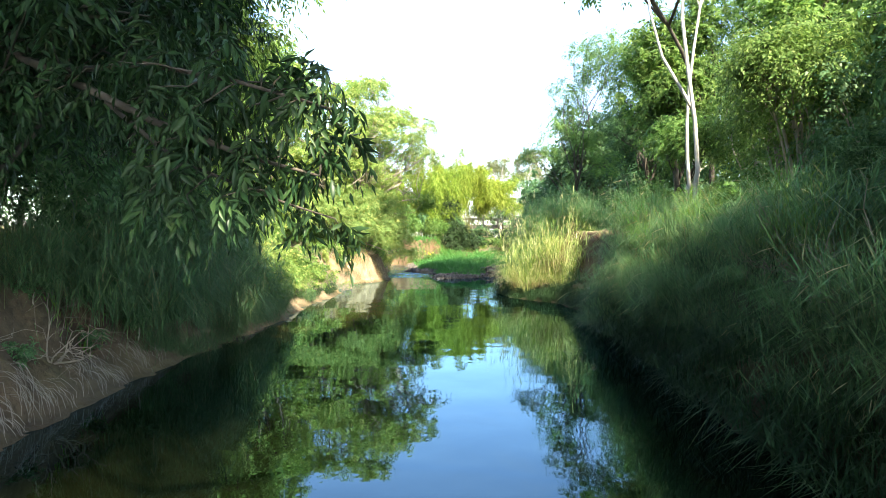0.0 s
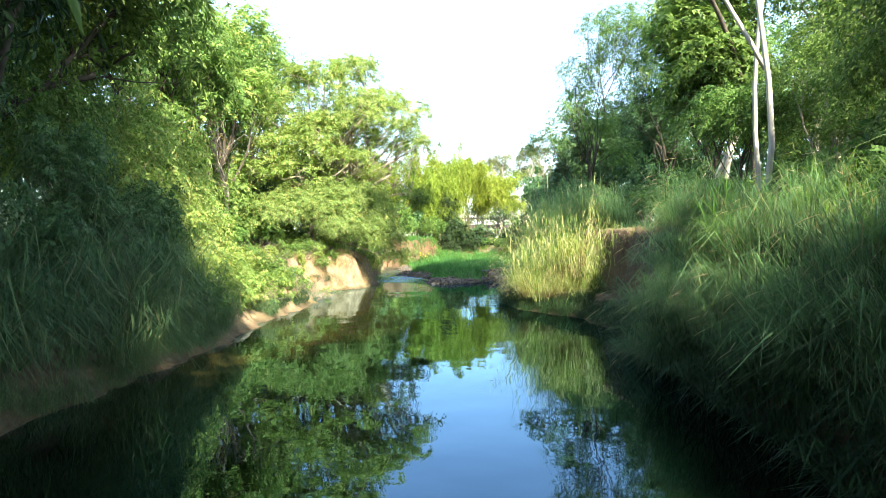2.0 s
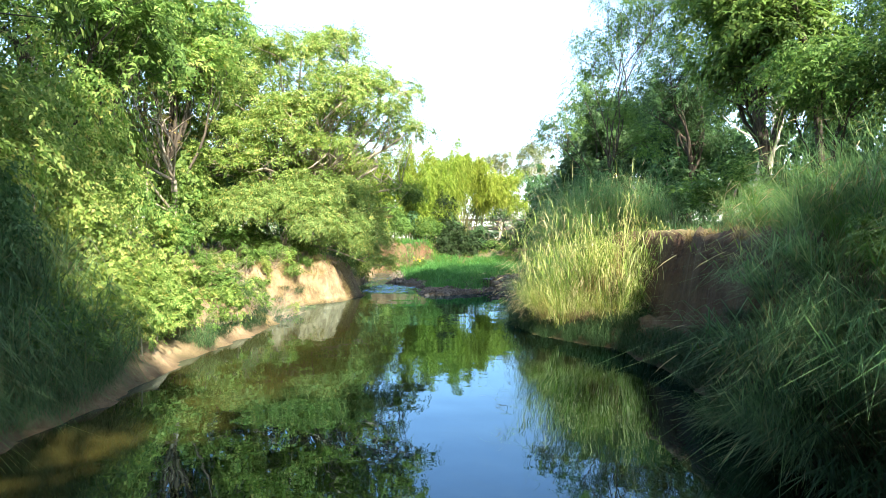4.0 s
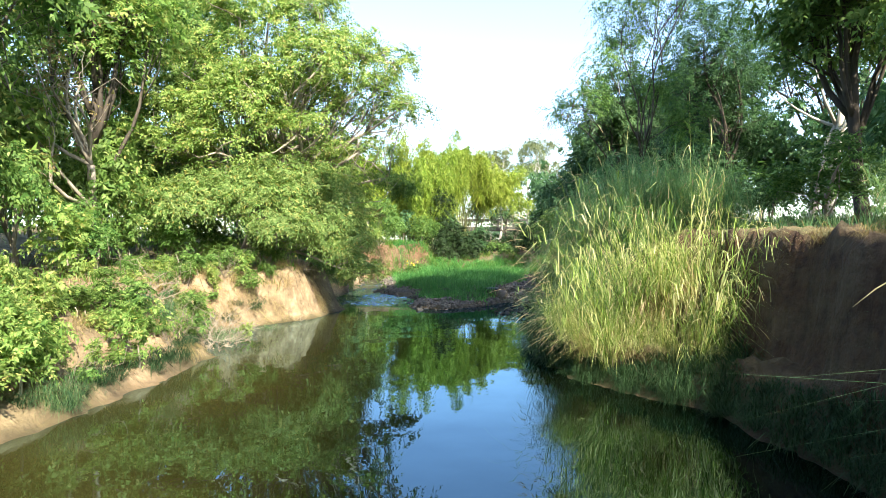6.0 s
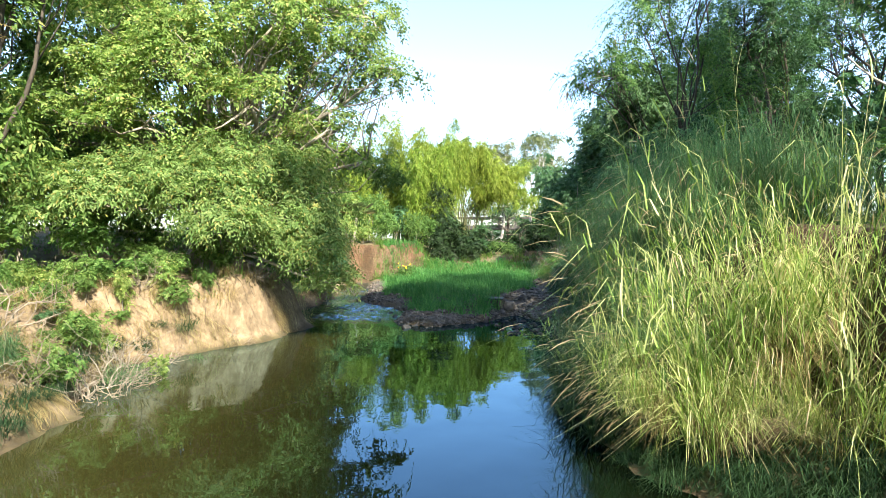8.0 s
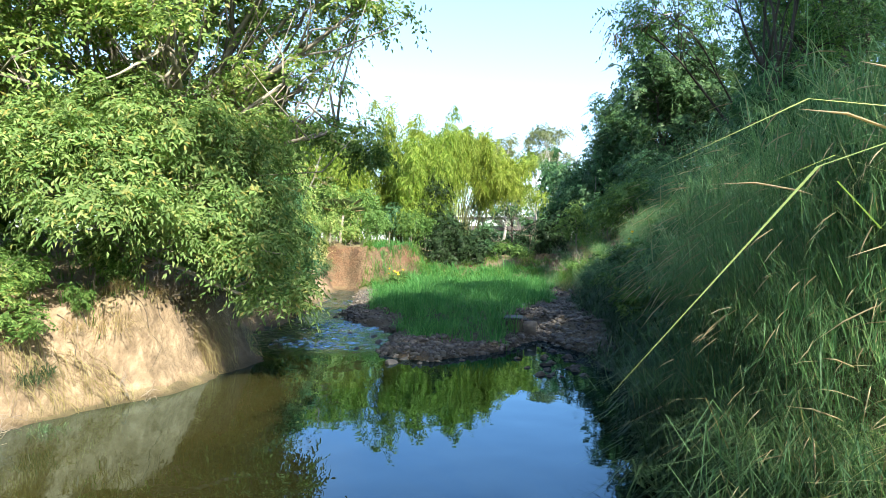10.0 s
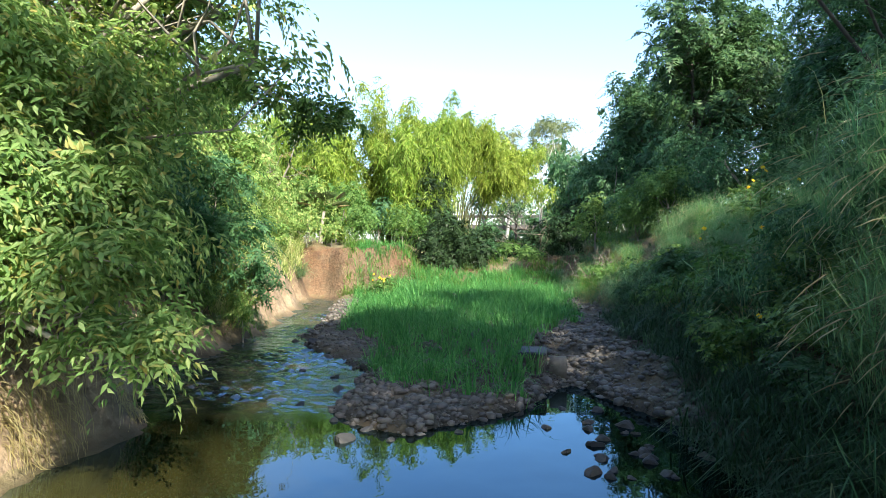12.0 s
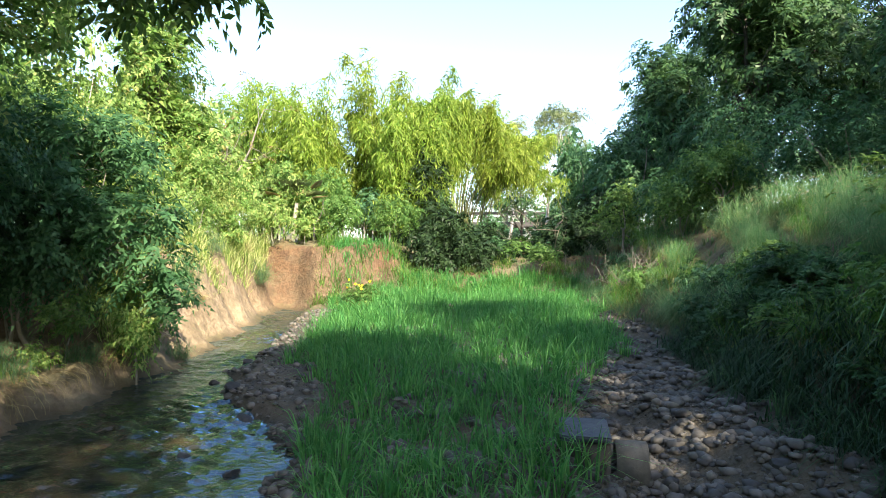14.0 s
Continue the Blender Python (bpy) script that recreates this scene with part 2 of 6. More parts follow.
def make_water():
    m, nt, old = material("river_water")
    nt.nodes.remove(old)
    body = nt.nodes.new("ShaderNodeBsdfDiffuse")
    gloss = node(nt, "ShaderNodeBsdfGlossy", Color=(0.52, 0.79, 0.98, 1), Roughness=0.01)
    sheen = node(nt, "ShaderNodeFresnel", IOR=1.75)
    both = nt.nodes.new("ShaderNodeMixShader")
    nt.links.new(sheen.outputs[0], both.inputs[0])
    nt.links.new(body.outputs[0], both.inputs[1])
    nt.links.new(gloss.outputs[0], both.inputs[2])
    nt.links.new(both.outputs[0], nt.nodes["Material Output"].inputs[0])
    deep = world_noise(nt, 0.25, 3)
    murk = ramp(nt, deep, [(0.3, (0.0018, 0.003, 0.0011)), (0.7, (0.0034, 0.0045, 0.0017))])
    sunlit_silt = ramp(nt, deep, [(0.3, (0.022, 0.023, 0.007)), (0.7, (0.044, 0.04, 0.012))])
    calm = world_noise(nt, 2.2, 3, 0.5, (1, 0.8, 1))
    swell = world_noise(nt, 0.5, 2, 0.5)
    riffle = world_noise(nt, 4.5, 4, 0.6, (0.7, 1.1, 1))
    geo = nt.nodes.new("ShaderNodeNewGeometry")
    sep = nt.nodes.new("ShaderNodeSeparateXYZ")
    nt.links.new(geo.outputs["Position"], sep.inputs[0])
    # shallows over the sand of the sunny bank; their sunlit bed is put into the colour
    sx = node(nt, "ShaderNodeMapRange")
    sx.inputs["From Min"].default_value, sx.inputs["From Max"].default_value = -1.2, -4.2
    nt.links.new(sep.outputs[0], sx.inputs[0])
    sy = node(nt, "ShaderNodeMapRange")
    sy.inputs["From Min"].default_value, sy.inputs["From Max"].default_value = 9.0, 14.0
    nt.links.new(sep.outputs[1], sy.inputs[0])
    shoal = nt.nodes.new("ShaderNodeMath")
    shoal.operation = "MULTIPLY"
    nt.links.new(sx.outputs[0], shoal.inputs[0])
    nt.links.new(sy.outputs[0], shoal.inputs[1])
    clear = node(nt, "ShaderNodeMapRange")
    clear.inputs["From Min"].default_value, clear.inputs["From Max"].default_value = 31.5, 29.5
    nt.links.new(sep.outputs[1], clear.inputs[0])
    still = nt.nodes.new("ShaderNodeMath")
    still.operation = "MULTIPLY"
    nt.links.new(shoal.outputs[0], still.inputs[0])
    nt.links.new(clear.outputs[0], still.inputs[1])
    # the shallow run beside the bar is broken by ripples
    ry = node(nt, "ShaderNodeMapRange")
    ry.inputs["From Min"].default_value, ry.inputs["From Max"].default_value = 30.8, 32.2
    nt.links.new(sep.outputs[1], ry.inputs[0])
    rx = node(nt, "ShaderNodeMapRange")
    rx.inputs["From Min"].default_value, rx.inputs["From Max"].default_value = -1.2, -2.0
    nt.links.new(sep.outputs[0], rx.inputs[0])
    run = nt.nodes.new("ShaderNodeMath")
    run.operation = "MULTIPLY"
    nt.links.new(rx.outputs[0], run.inputs[0])
    nt.links.new(ry.outputs[0], run.inputs[1])
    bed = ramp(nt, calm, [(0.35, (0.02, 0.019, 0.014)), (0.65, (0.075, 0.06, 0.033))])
    nt.links.new(mix(nt, run.outputs[0], mix(nt, still.outputs[0], murk, sunlit_silt), bed), body.inputs["Color"])
    b0 = node(nt, "ShaderNodeBump", Strength=0.05, Distance=0.3)
    nt.links.new(swell, b0.inputs["Height"])
    b1 = node(nt, "ShaderNodeBump", Strength=0.05, Distance=0.05)
    nt.links.new(calm, b1.inputs["Height"])
    nt.links.new(b0.outputs[0], b1.inputs["Normal"])
    b2 = node(nt, "ShaderNodeBump", Distance=0.03)
    nt.links.new(riffle, b2.inputs["Height"])
    nt.links.new(run.outputs[0], b2.inputs["Strength"])
    nt.links.new(b1.outputs[0], b2.inputs["Normal"])
    for n in (gloss, sheen):
        nt.links.new(b2.outputs[0], n.inputs["Normal"])
    return m


def stone_material(name, dark, light, single=False):
    m, nt, bsdf = material(name)
    geo = nt.nodes.new("ShaderNodeObjectInfo" if single else "ShaderNodeNewGeometry")
    n = world_noise(nt, 14, 5, 0.6)
    col = ramp(nt, geo.outputs["Random" if single else "Random Per Island"], [(0.0, dark), (0.6, light), (0.9, tuple(c * k for c, k in zip(light, (1.3, 1.22, 1.12))))])
    col = mix(nt, ramp(nt, n, [(0.35, (0, 0, 0)), (0.65, (0.7,) * 3)]), col, tuple(0.5 * c for c in light))
    nt.links.new(col, bsdf.inputs["Base Color"])
    bsdf.inputs["Roughness"].default_value = 0.75
    bump(nt, bsdf, n, 0.4, 0.02)
    return m


SOIL, WATER = make_ground(), make_water()
WET_STONE = stone_material("wet_stone", (0.016, 0.016, 0.016), (0.046, 0.044, 0.041), True)
STONE = stone_material("river_stone", (0.032, 0.029, 0.026), (0.125, 0.112, 0.097))
CONCRETE = stone_material("old_concrete", (0.042, 0.038, 0.030), (0.095, 0.085, 0.068), True)
BRIDGE_CONCRETE = stone_material("stained_concrete", (0.045, 0.042, 0.038), (0.10, 0.095, 0.085), True)
SLATE = stone_material("slate", (0.028, 0.034, 0.042), (0.06, 0.07, 0.082), True)
DARK_WOOD = bark_material("drift_wood", (0.10, 0.08, 0.06), (0.30, 0.25, 0.19))


# ---------------------------------------------------------------- mesh helpers
def mesh_of(name, verts, faces, mat, smooth=False):
    """A mesh from numpy arrays; all faces have the same number of corners."""
    me = bpy.data.meshes.new(name)
    verts, faces = np.asarray(verts, np.float32), np.asarray(faces, np.int32)
    k = faces.shape[1]
    me.vertices.add(len(verts))
    me.vertices.foreach_set("co", verts.ravel())
    me.loops.add(faces.size)
    me.loops.foreach_set("vertex_index", faces.ravel())
    me.polygons.add(len(faces))
    me.polygons.foreach_set("loop_start", np.arange(len(faces), dtype=np.int32) * k)
    if smooth:
        me.polygons.foreach_set("use_smooth", np.ones(len(faces), bool))
    me.update(calc_edges=True)
    me.materials.append(mat)
    return me


def part(name, me, parent, label=""):
    ob = new(name, me)
    ob.parent = parent
    if label:
        ob["label"] = label
    return ob


def join(pieces):
    vs, fs, base = [], [], 0
    for v, f in pieces:
        vs.append(v)
        fs.append(np.asarray(f) + base)
        base += len(v)
    return np.concatenate(vs), np.concatenate(fs)


def unit(v):
    return v / np.maximum(np.linalg.norm(v, axis=-1, keepdims=True), 1e-9)


def tube(path, radii, sides=7):
    """A bent round bar, closed at its ends, as triangles."""
    path, radii = np.asarray(path, float), np.asarray(radii, float)
    ahead = unit(np.gradient(path, axis=0))
    ref = np.array([0.31, 0.95, 0.05])
    a = unit(np.cross(ahead, ref))
    b = np.cross(ahead, a)
    ang = np.linspace(0, 2 * np.pi, sides, endpoint=False)
    ring = path[:, None] + radii[:, None, None] * (np.cos(ang)[None, :, None] * a[:, None] + np.sin(ang)[None, :, None] * b[:, None])
    v = np.concatenate([ring.reshape(-1, 3), path[:1], path[-1:]])
    f, n = [], len(path)
    for i in range(n - 1):
        for j in range(sides):
            p, q = i * sides + j, i * sides + (j + 1) % sides
            f += [(p, q, q + sides), (p, q + sides, p + sides)]
    for j in range(sides):
        f.append((n * sides, (j + 1) % sides, j))
        f.append((n * sides + 1, (n - 1) * sides + j, (n - 1) * sides + (j + 1) % sides))
    return v, np.array(f)


def bend(a, b, rng, sag=0.0, wobble=0.08, n=7):
    """A crooked way from a to b."""
    a, b = np.asarray(a, float), np.asarray(b, float)
    t = np.linspace(0, 1, n)[:, None]
    length = np.linalg.norm(b - a)
    p = a + (b - a) * t
    p += np.sin(t * np.pi) * rng.normal(0, wobble * length, 3) + np.sin(2 * t * np.pi) * rng.normal(0, wobble * 0.5 * length, 3)
    p[:, 2] += (np.sin(t * np.pi) * sag)[:, 0]
    return p


def leaves(pos, axis, normal, length, width, fold=0.25, fine=False):
    """Pointed leaves: each is two triangles folded along its midrib, or one where the foliage is fine."""
    side = unit(np.cross(axis, normal))
    up = unit(np.cross(side, axis))
    L, W = length[:, None], width[:, None]
    if fine:
        v = np.stack([pos - side * W * 0.55, pos + side * W * 0.55 + axis * L * 0.25, pos + axis * L - up * L * 0.1], 1)
        return v.reshape(-1, 3), np.arange(3 * len(pos)).reshape(-1, 3)
    v = np.stack([pos, pos + axis * L * 0.42 + side * W * 0.5 + up * W * fold,
                  pos + axis * L - up * L * 0.10, pos + axis * L * 0.42 - side * W * 0.5 + up * W * fold], 1)
    n = len(pos)
    f = np.array([(0, 1, 2), (0, 2, 3)])[None] + 4 * np.arange(n)[:, None, None]
    return v.reshape(-1, 3), f.reshape(-1, 3)


def sprays(centres, outward, per, radius, length, rng, droop=0.25, slim=0.38, flat=0.35, fine=False):
    """Leafy sprays: from each centre a few twigs fan out in a loose pad that tips outward, with leaves on both sides of every twig."""
    n, m = len(centres), 9 if per >= 36 else 7
    k = max(2, round(per / m))
    up = unit(outward * 0.85 + np.array([0, 0, 0.75]) + rng.normal(0, 0.3, (n, 3)))
    u = unit(np.cross(up, rng.normal(0, 1, (n, 3))))
    w = np.cross(up, u)
    ang = rng.uniform(0, 2 * np.pi, (n, 1)) + 2 * np.pi * (np.arange(k) + rng.uniform(-0.4, 0.4, (n, k))) / k
    way = unit(np.cos(ang)[..., None] * u[:, None] + np.sin(ang)[..., None] * w[:, None] + 0.35 * outward[:, None] + rng.normal(0, 0.22, (n, k, 3)))
    reach = radius * rng.uniform(0.6, 1.3, (n, k)) * rng.uniform(0.7, 1.2, (n, 1))
    foot = centres[:, None] + up[:, None] * rng.normal(0, flat * radius, (n, k, 1)) - way * (0.15 * reach)[..., None]
    s = np.linspace(0.12, 1.0, m)[None, None] + rng.uniform(-0.04, 0.04, (n, k, m))
    pos = foot[:, :, None] + way[:, :, None] * (reach[..., None] * s)[..., None]
    pos[..., 2] -= droop * reach[..., None] * s ** 2
    nor = unit(up[:, None] + rng.normal(0, 0.38, (n, k, 3)))
    side = unit(np.cross(nor, way))
    sign = np.where(np.arange(m) % 2, 1.0, -1.0) * np.where(np.arange(m) == m - 1, 0.15, 1.0)
    axis = way[:, :, None] * 0.6 + side[:, :, None] * (0.85 * sign)[None, None, :, None] + rng.normal(0, 0.2, (n, k, m, 3))
    axis = unit(axis + np.array([0, 0, -1.0]) * (droop * (0.5 + s))[..., None])
    nrm = unit(np.repeat(nor[:, :, None], m, 2) + rng.normal(0, 0.16, (n, k, m, 3)))
    ln = length * (rng.uniform(0.7, 1.2, (n, k, m)) * (1.12 - 0.35 * s)).ravel()
    return leaves(pos.reshape(-1, 3), axis.reshape(-1, 3), nrm.reshape(-1, 3), ln, ln * slim, 0.25, fine)


def spread(lobes, count, rng, shell=0.28):
    """Places on and just inside the skins of round lobes (x, y, z, rx, ry, rz), with the way outward."""
    lobes = np.asarray(lobes, float)
    weight = (lobes[:, 3] * lobes[:, 4] * lobes[:, 5]) ** (2 / 3)
    pick = rng.choice(len(lobes), count, p=weight / weight.sum())
    d = unit(rng.normal(0, 1, (count, 3)))
    d[:, 2] = np.where(d[:, 2] < -0.35, -d[:, 2], d[:, 2])
    r = 1 - np.abs(rng.normal(0, shell, count))
    r = np.where(rng.random(count) < 0.12, r + rng.uniform(0.1, 0.32, count), r)
    p = lobes[pick, :3] + d * lobes[pick, 3:] * r[:, None]
    return p, d


def lobes_in(centre, radii, count, rng, size=0.42):
    d = unit(rng.normal(0, 1, (count, 3)))
    c = np.asarray(centre) + d * np.asarray(radii) * rng.uniform(0.35, 0.66, (count, 1))
    s = np.asarray(radii) * rng.uniform(size * 0.75, size * 1.25, (count, 1))
    return np.concatenate([c, s], 1)


def tree(name, foot, lobes, leaf_mat, bark, label, category="tree", seed=1, trunk_r=0.16, top=None, fork=0.45,
         pads=600, per=40, pad_r=0.5, leaf=0.14, slim=0.4, droop=0.25, fine=False, twig=True, limbs=True, flat=0.35):
    """A tree of its own shape: a tapered trunk, a limb into every lobe of the crown, and a crown of leafy sprays."""
    rng = np.random.default_rng(seed)
    lobes = np.asarray(lobes, float)
    root = tagged(new(name), label, category)
    root.location = foot
    foot = np.asarray(foot, float)
    mid = lobes[:, :3].mean(0)
    top = np.asarray(top if top is not None else foot + (mid - foot) * np.array([0.6, 0.6, 0.75]), float)
    way = bend(foot - [0, 0, 0.3], top, rng, 0, 0.05, 9) - foot
    rad = np.linspace(1, 0.45, 9) * trunk_r
    rad[0] *= 1.5
    v, f = tube(way, rad, 9)
    part("trunk", mesh_of("trunk", v, f, bark, True), root)
    pos, out = spread(lobes, pads, rng)
    if limbs:
        for lobe in (lobes if limbs is True else lobes[:limbs]):
            s = way[int(np.clip(fork * 8 + rng.uniform(0, 4), 2, 8))]
            end = lobe[:3] - foot
            p = bend(s, end, rng, 0.06 * np.linalg.norm(end - s), 0.07)
            r0 = trunk_r * rng.uniform(0.32, 0.5)
            pieces = [tube(p, np.linspace(r0, r0 * 0.35, 7), 5)]
            if twig:
                near = np.argsort(np.linalg.norm(pos - lobe[:3], axis=1))[:60]
                for k in rng.choice(near, 9, replace=False):
                    q = p[rng.integers(3, 7)]
                    pieces.append(tube(bend(q, pos[k] - foot, rng, 0, 0.1, 4), np.linspace(r0 * 0.35, 0.006, 4), 3))
            v, f = join(pieces)
            part("limb", mesh_of("limb", v, f, bark, True), root)
    v, f = sprays(pos - foot, out, per, pad_r, leaf, rng, droop, slim, flat, fine)
    part("crown", mesh_of("crown", v, f, leaf_mat), root)
    return root


def blades(base, lean, height, width, curl, rng, levels=4):
    """Grass blades: tapered strips that rise and bow over towards lean."""
    n = len(base)
    t = np.linspace(0, 1, levels + 1)
    side = unit(np.cross(lean + rng.normal(0, 0.5, (n, 3)), np.array([0, 0, 1.0])))
    pts = base[:, None] + np.array([0, 0, 1.0]) * (height[:, None] * (t - curl[:, None] * t ** 2.4))[..., None] \
        + lean[:, None] * (height[:, None] * (0.12 * t + np.minimum(curl, 0.62)[:, None] * 1.1 * t ** 2))[..., None]
    wd = width[:, None] * (1 - 0.9 * t ** 1.7)[None] * 0.5
    a, b = pts - side[:, None] * wd[..., None], pts + side[:, None] * wd[..., None]
    v = np.concatenate([np.stack([a[:, :-1], b[:, :-1]], 2).reshape(n, -1, 3), pts[:, -1:]], 1)
    k = 2 * levels + 1
    f = []
    for i in range(levels - 1):
        f += [(2 * i, 2 * i + 1, 2 * i + 3), (2 * i, 2 * i + 3, 2 * i + 2)]
    f.append((2 * levels - 2, 2 * levels - 1, 2 * levels))
    f = np.array(f)[None] + k * np.arange(n)[:, None, None]
    return v.reshape(-1, 3), f.reshape(-1, 3), pts


def spindles(base, axis, length, radius, rng):
    """Bottle-brush seed heads: slim spindles, bent a little."""
    n = len(base)
    u = unit(np.cross(axis, rng.normal(0, 1, (n, 3))))
    w = np.cross(axis, u)
    t = np.array([0, 0.12, 0.55, 1.0])
    rr = np.array([0.15, 0.9, 1.0, 0.08])
    sag = np.array([0, 0, -1.0]) * (length[:, None] * 0.25 * t ** 2)[..., None]
    c = base[:, None] + axis[:, None] * (length[:, None] * t)[..., None] + sag
    ang = np.arange(3) * 2 * np.pi / 3
    ring = np.cos(ang)[:, None, None, None] * u[None, :, None] + np.sin(ang)[:, None, None, None] * w[None, :, None]
    v = c[None] + ring * (radius[:, None] * rr)[None, ..., None]
    v = v.transpose(1, 2, 0, 3).reshape(-1, 3)
    f = []
    for i in range(3):
        for j in range(3):
            p, q = 3 * i + j, 3 * i + (j + 1) % 3
            f += [(p, q, q + 3), (p, q + 3, p + 3)]
    f = np.array(f)[None] + 12 * np.arange(n)[:, None, None]
    return v, f.reshape(-1, 3)


def grass_clump(name, radius, height, culms, per, mat, label, seed, width=0.016, leaf=0.6, heads=20, lean=(0, 0), fan=0.5, droop=(0.5, 1.1), dry=0.2, head_len=0.14, bow=(0.02, 0.35), along=0.7, reach=1.3, low_mat=None, tufts=0):
    """A clump of tall grass: bowed culms that carry arching leaves, low leaves that are dry or shade-dark by low_mat,
    and bottle-brush heads.
    """
    rng = np.random.default_rng(seed)
    root = tagged(new(name), label, "grass clump")
    lean = np.array([*lean, 0.0])
    ang, r = rng.uniform(0, 2 * np.pi, culms), np.sqrt(rng.random(culms))
    stand = np.ones(culms)
    if tufts:
        own = rng.integers(0, tufts, culms)
        ang = rng.uniform(0, 2 * np.pi, tufts)[own] + rng.normal(0, 0.16, culms)
        r = np.clip(np.sqrt(rng.random(tufts))[own] + rng.normal(0, 0.09, culms), 0, 1.1)
        stand = rng.uniform(0.55, 1.1, tufts)[own]
    base = np.stack([np.cos(ang) * r * radius, np.sin(ang) * r * radius, np.full(culms, -0.12)], 1)
    out = np.stack([np.cos(ang) * r, np.sin(ang) * r, np.zeros(culms)], 1) * fan + rng.normal(0, 0.22, (culms, 3)) * [1, 1, 0] + lean
    h = height * stand * rng.uniform(0.5, 1.05, culms) * (1 - 0.3 * r ** 2)
    curl = rng.uniform(*bow, culms)
    far = np.linalg.norm(out, axis=1) * h * (0.12 + 1.1 * curl)
    out = out * np.minimum(1.0, reach * rng.uniform(0.6, 1.0, culms) / np.maximum(far, 0.01))[:, None]
    v, f, pts = blades(base, out, h, np.full(culms, width * 0.55), curl, rng, 5)
    part("culm_tuft", mesh_of("culm_tuft", v, f, mat), root)["kind"] = "stuff"
    t = 0.03 + 0.87 * rng.random((culms, per)) ** 1.25
    lv = np.linspace(0, 1, 6)
    pos = np.stack([[np.interp(t[i], lv, pts[i, :, k]) for k in range(3)] for i in range(culms)]).transpose(0, 2, 1).reshape(-1, 3)
    n = len(pos)
    a = rng.uniform(0, 2 * np.pi, n)
    dirn = np.stack([np.cos(a), np.sin(a), 0 * a], 1) * rng.uniform(0.5, 1.0, (n, 1)) + np.repeat(out, per, 0) * along
    low = t.ravel() < 0.35 * rng.random(n) + dry
    ln = leaf * rng.uniform(0.45, 1.2, n)
    for kind, sel, m in (("foliage", ~low, mat), ("dry_foliage", low, low_mat or (BLADE_DRY if dry > 0.12 else mat))):
        k = sel.nonzero()[0]
        if len(k):
            v, f, _ = blades(pos[k], dirn[k], ln[k], width * rng.uniform(0.5, 1.2, len(k)), rng.uniform(*droop, len(k)), rng, 3 if heads > 30 else 2)
            part(kind, mesh_of(kind, v, f, m), root)["kind"] = "stuff"
    if heads:
        k = rng.choice(culms, min(heads, culms), replace=False)
        ax = unit(pts[k, -1] - pts[k, -2] - [0, 0, 0.06])
        v, f = spindles(pts[k, -1] - ax * 0.05, ax, head_len * rng.uniform(0.7, 1.4, len(k)), rng.uniform(0.0025, 0.0052, len(k)), rng)
        part("seed_plume", mesh_of("seed_plume", v, f, SEED), root)["kind"] = "stuff"
    return root


def stone_mesh(seed, mat=None):
    """A broken, worn stone, about one unit across."""
    rng = np.random.default_rng(seed)
    bm = bmesh.new()
    bmesh.ops.create_icosphere(bm, subdivisions=3, radius=0.5)
    # flat broken faces: the ball is cut by a few planes, then worn a little
    cut = unit(rng.normal(0, 1, (11, 3)))
    depth = rng.uniform(0.26, 0.42, 11)
    k = rng.normal(0, 1, (4, 3)) * 3.0
    ph = rng.uniform(0, 6, 4)
    for vert in bm.verts:
        c = np.array(vert.co)
        for n, h in zip(cut, depth):
            over = c @ n - h
            if over > 0:
                c = c - n * over * 0.92
        c = c * (1 + 0.03 * np.sin(k @ c * 3 + ph).sum())
        vert.co = Vector(c * [1.15, 0.95, 0.8])
    me = bpy.data.meshes.new("stone")
    bm.to_mesh(me)
    bm.free()
    me.materials.append(mat or STONE)
    return me

# ---------------------------------------------------------------- ground, water
LEFT_Y = [-60, 0, 5.9, 8.6, 11.8, 14.7, 18, 21, 22.6, 23.4, 24.4, 25.6, 26.5, 27.4, 28.4, 30.6, 31.6, 33.5, 35.5, 38, 40, 44.5, 47, 50, 60]
LEFT_X = [-5.5, -4.6, -4.5, -4.75, -4.7, -4.6, -4.9, -4.75, -4.85, -5.3, -5.75, -5.9, -5.4, -4.75, -4.3, -4.0, -4.7, -5.4, -5.05, -5.1, -5.35, -5.75, -6.0, -6.0, -6.0]
RIGHT_Y = [-60, 0, 7.5, 10, 12.5, 14.5, 16, 17.5, 19.2, 20.2, 21, 22, 24, 26, 28.8, 31.3, 34, 40, 47, 60]
RIGHT_X = [4.5, 3.2, 2.75, 2.9, 2.9, 2.85, 2.9, 2.9, 2.55, 1.75, 1.2, 1.05, 1.2, 1.5, 2.1, 2.0, 2.1, 2.6, 2.2, 2.2]
BAR_Y = [30.4, 31, 33, 34, 35, 36.2, 37.3, 40, 44.5, 46, 60]
BAR_X = [-1.2, -2.1, -2.0, -2.2, -2.85, -3.7, -3.95, -4.1, -4.8, -4.9, -4.9]


def smooth(t):
    t = np.clip(t, 0, 1)
    return t * t * (3 - 2 * t)


def wobbly(x, y, s):
    return (np.sin(x * 1.7 * s + 1.3 * np.sin(y * 0.9 * s)) + np.sin(y * 2.1 * s + 1.7 * np.sin(x * 1.1 * s + 2)) + 0.6 * np.sin((x + y) * 3.7 * s + 1)) / 2.6


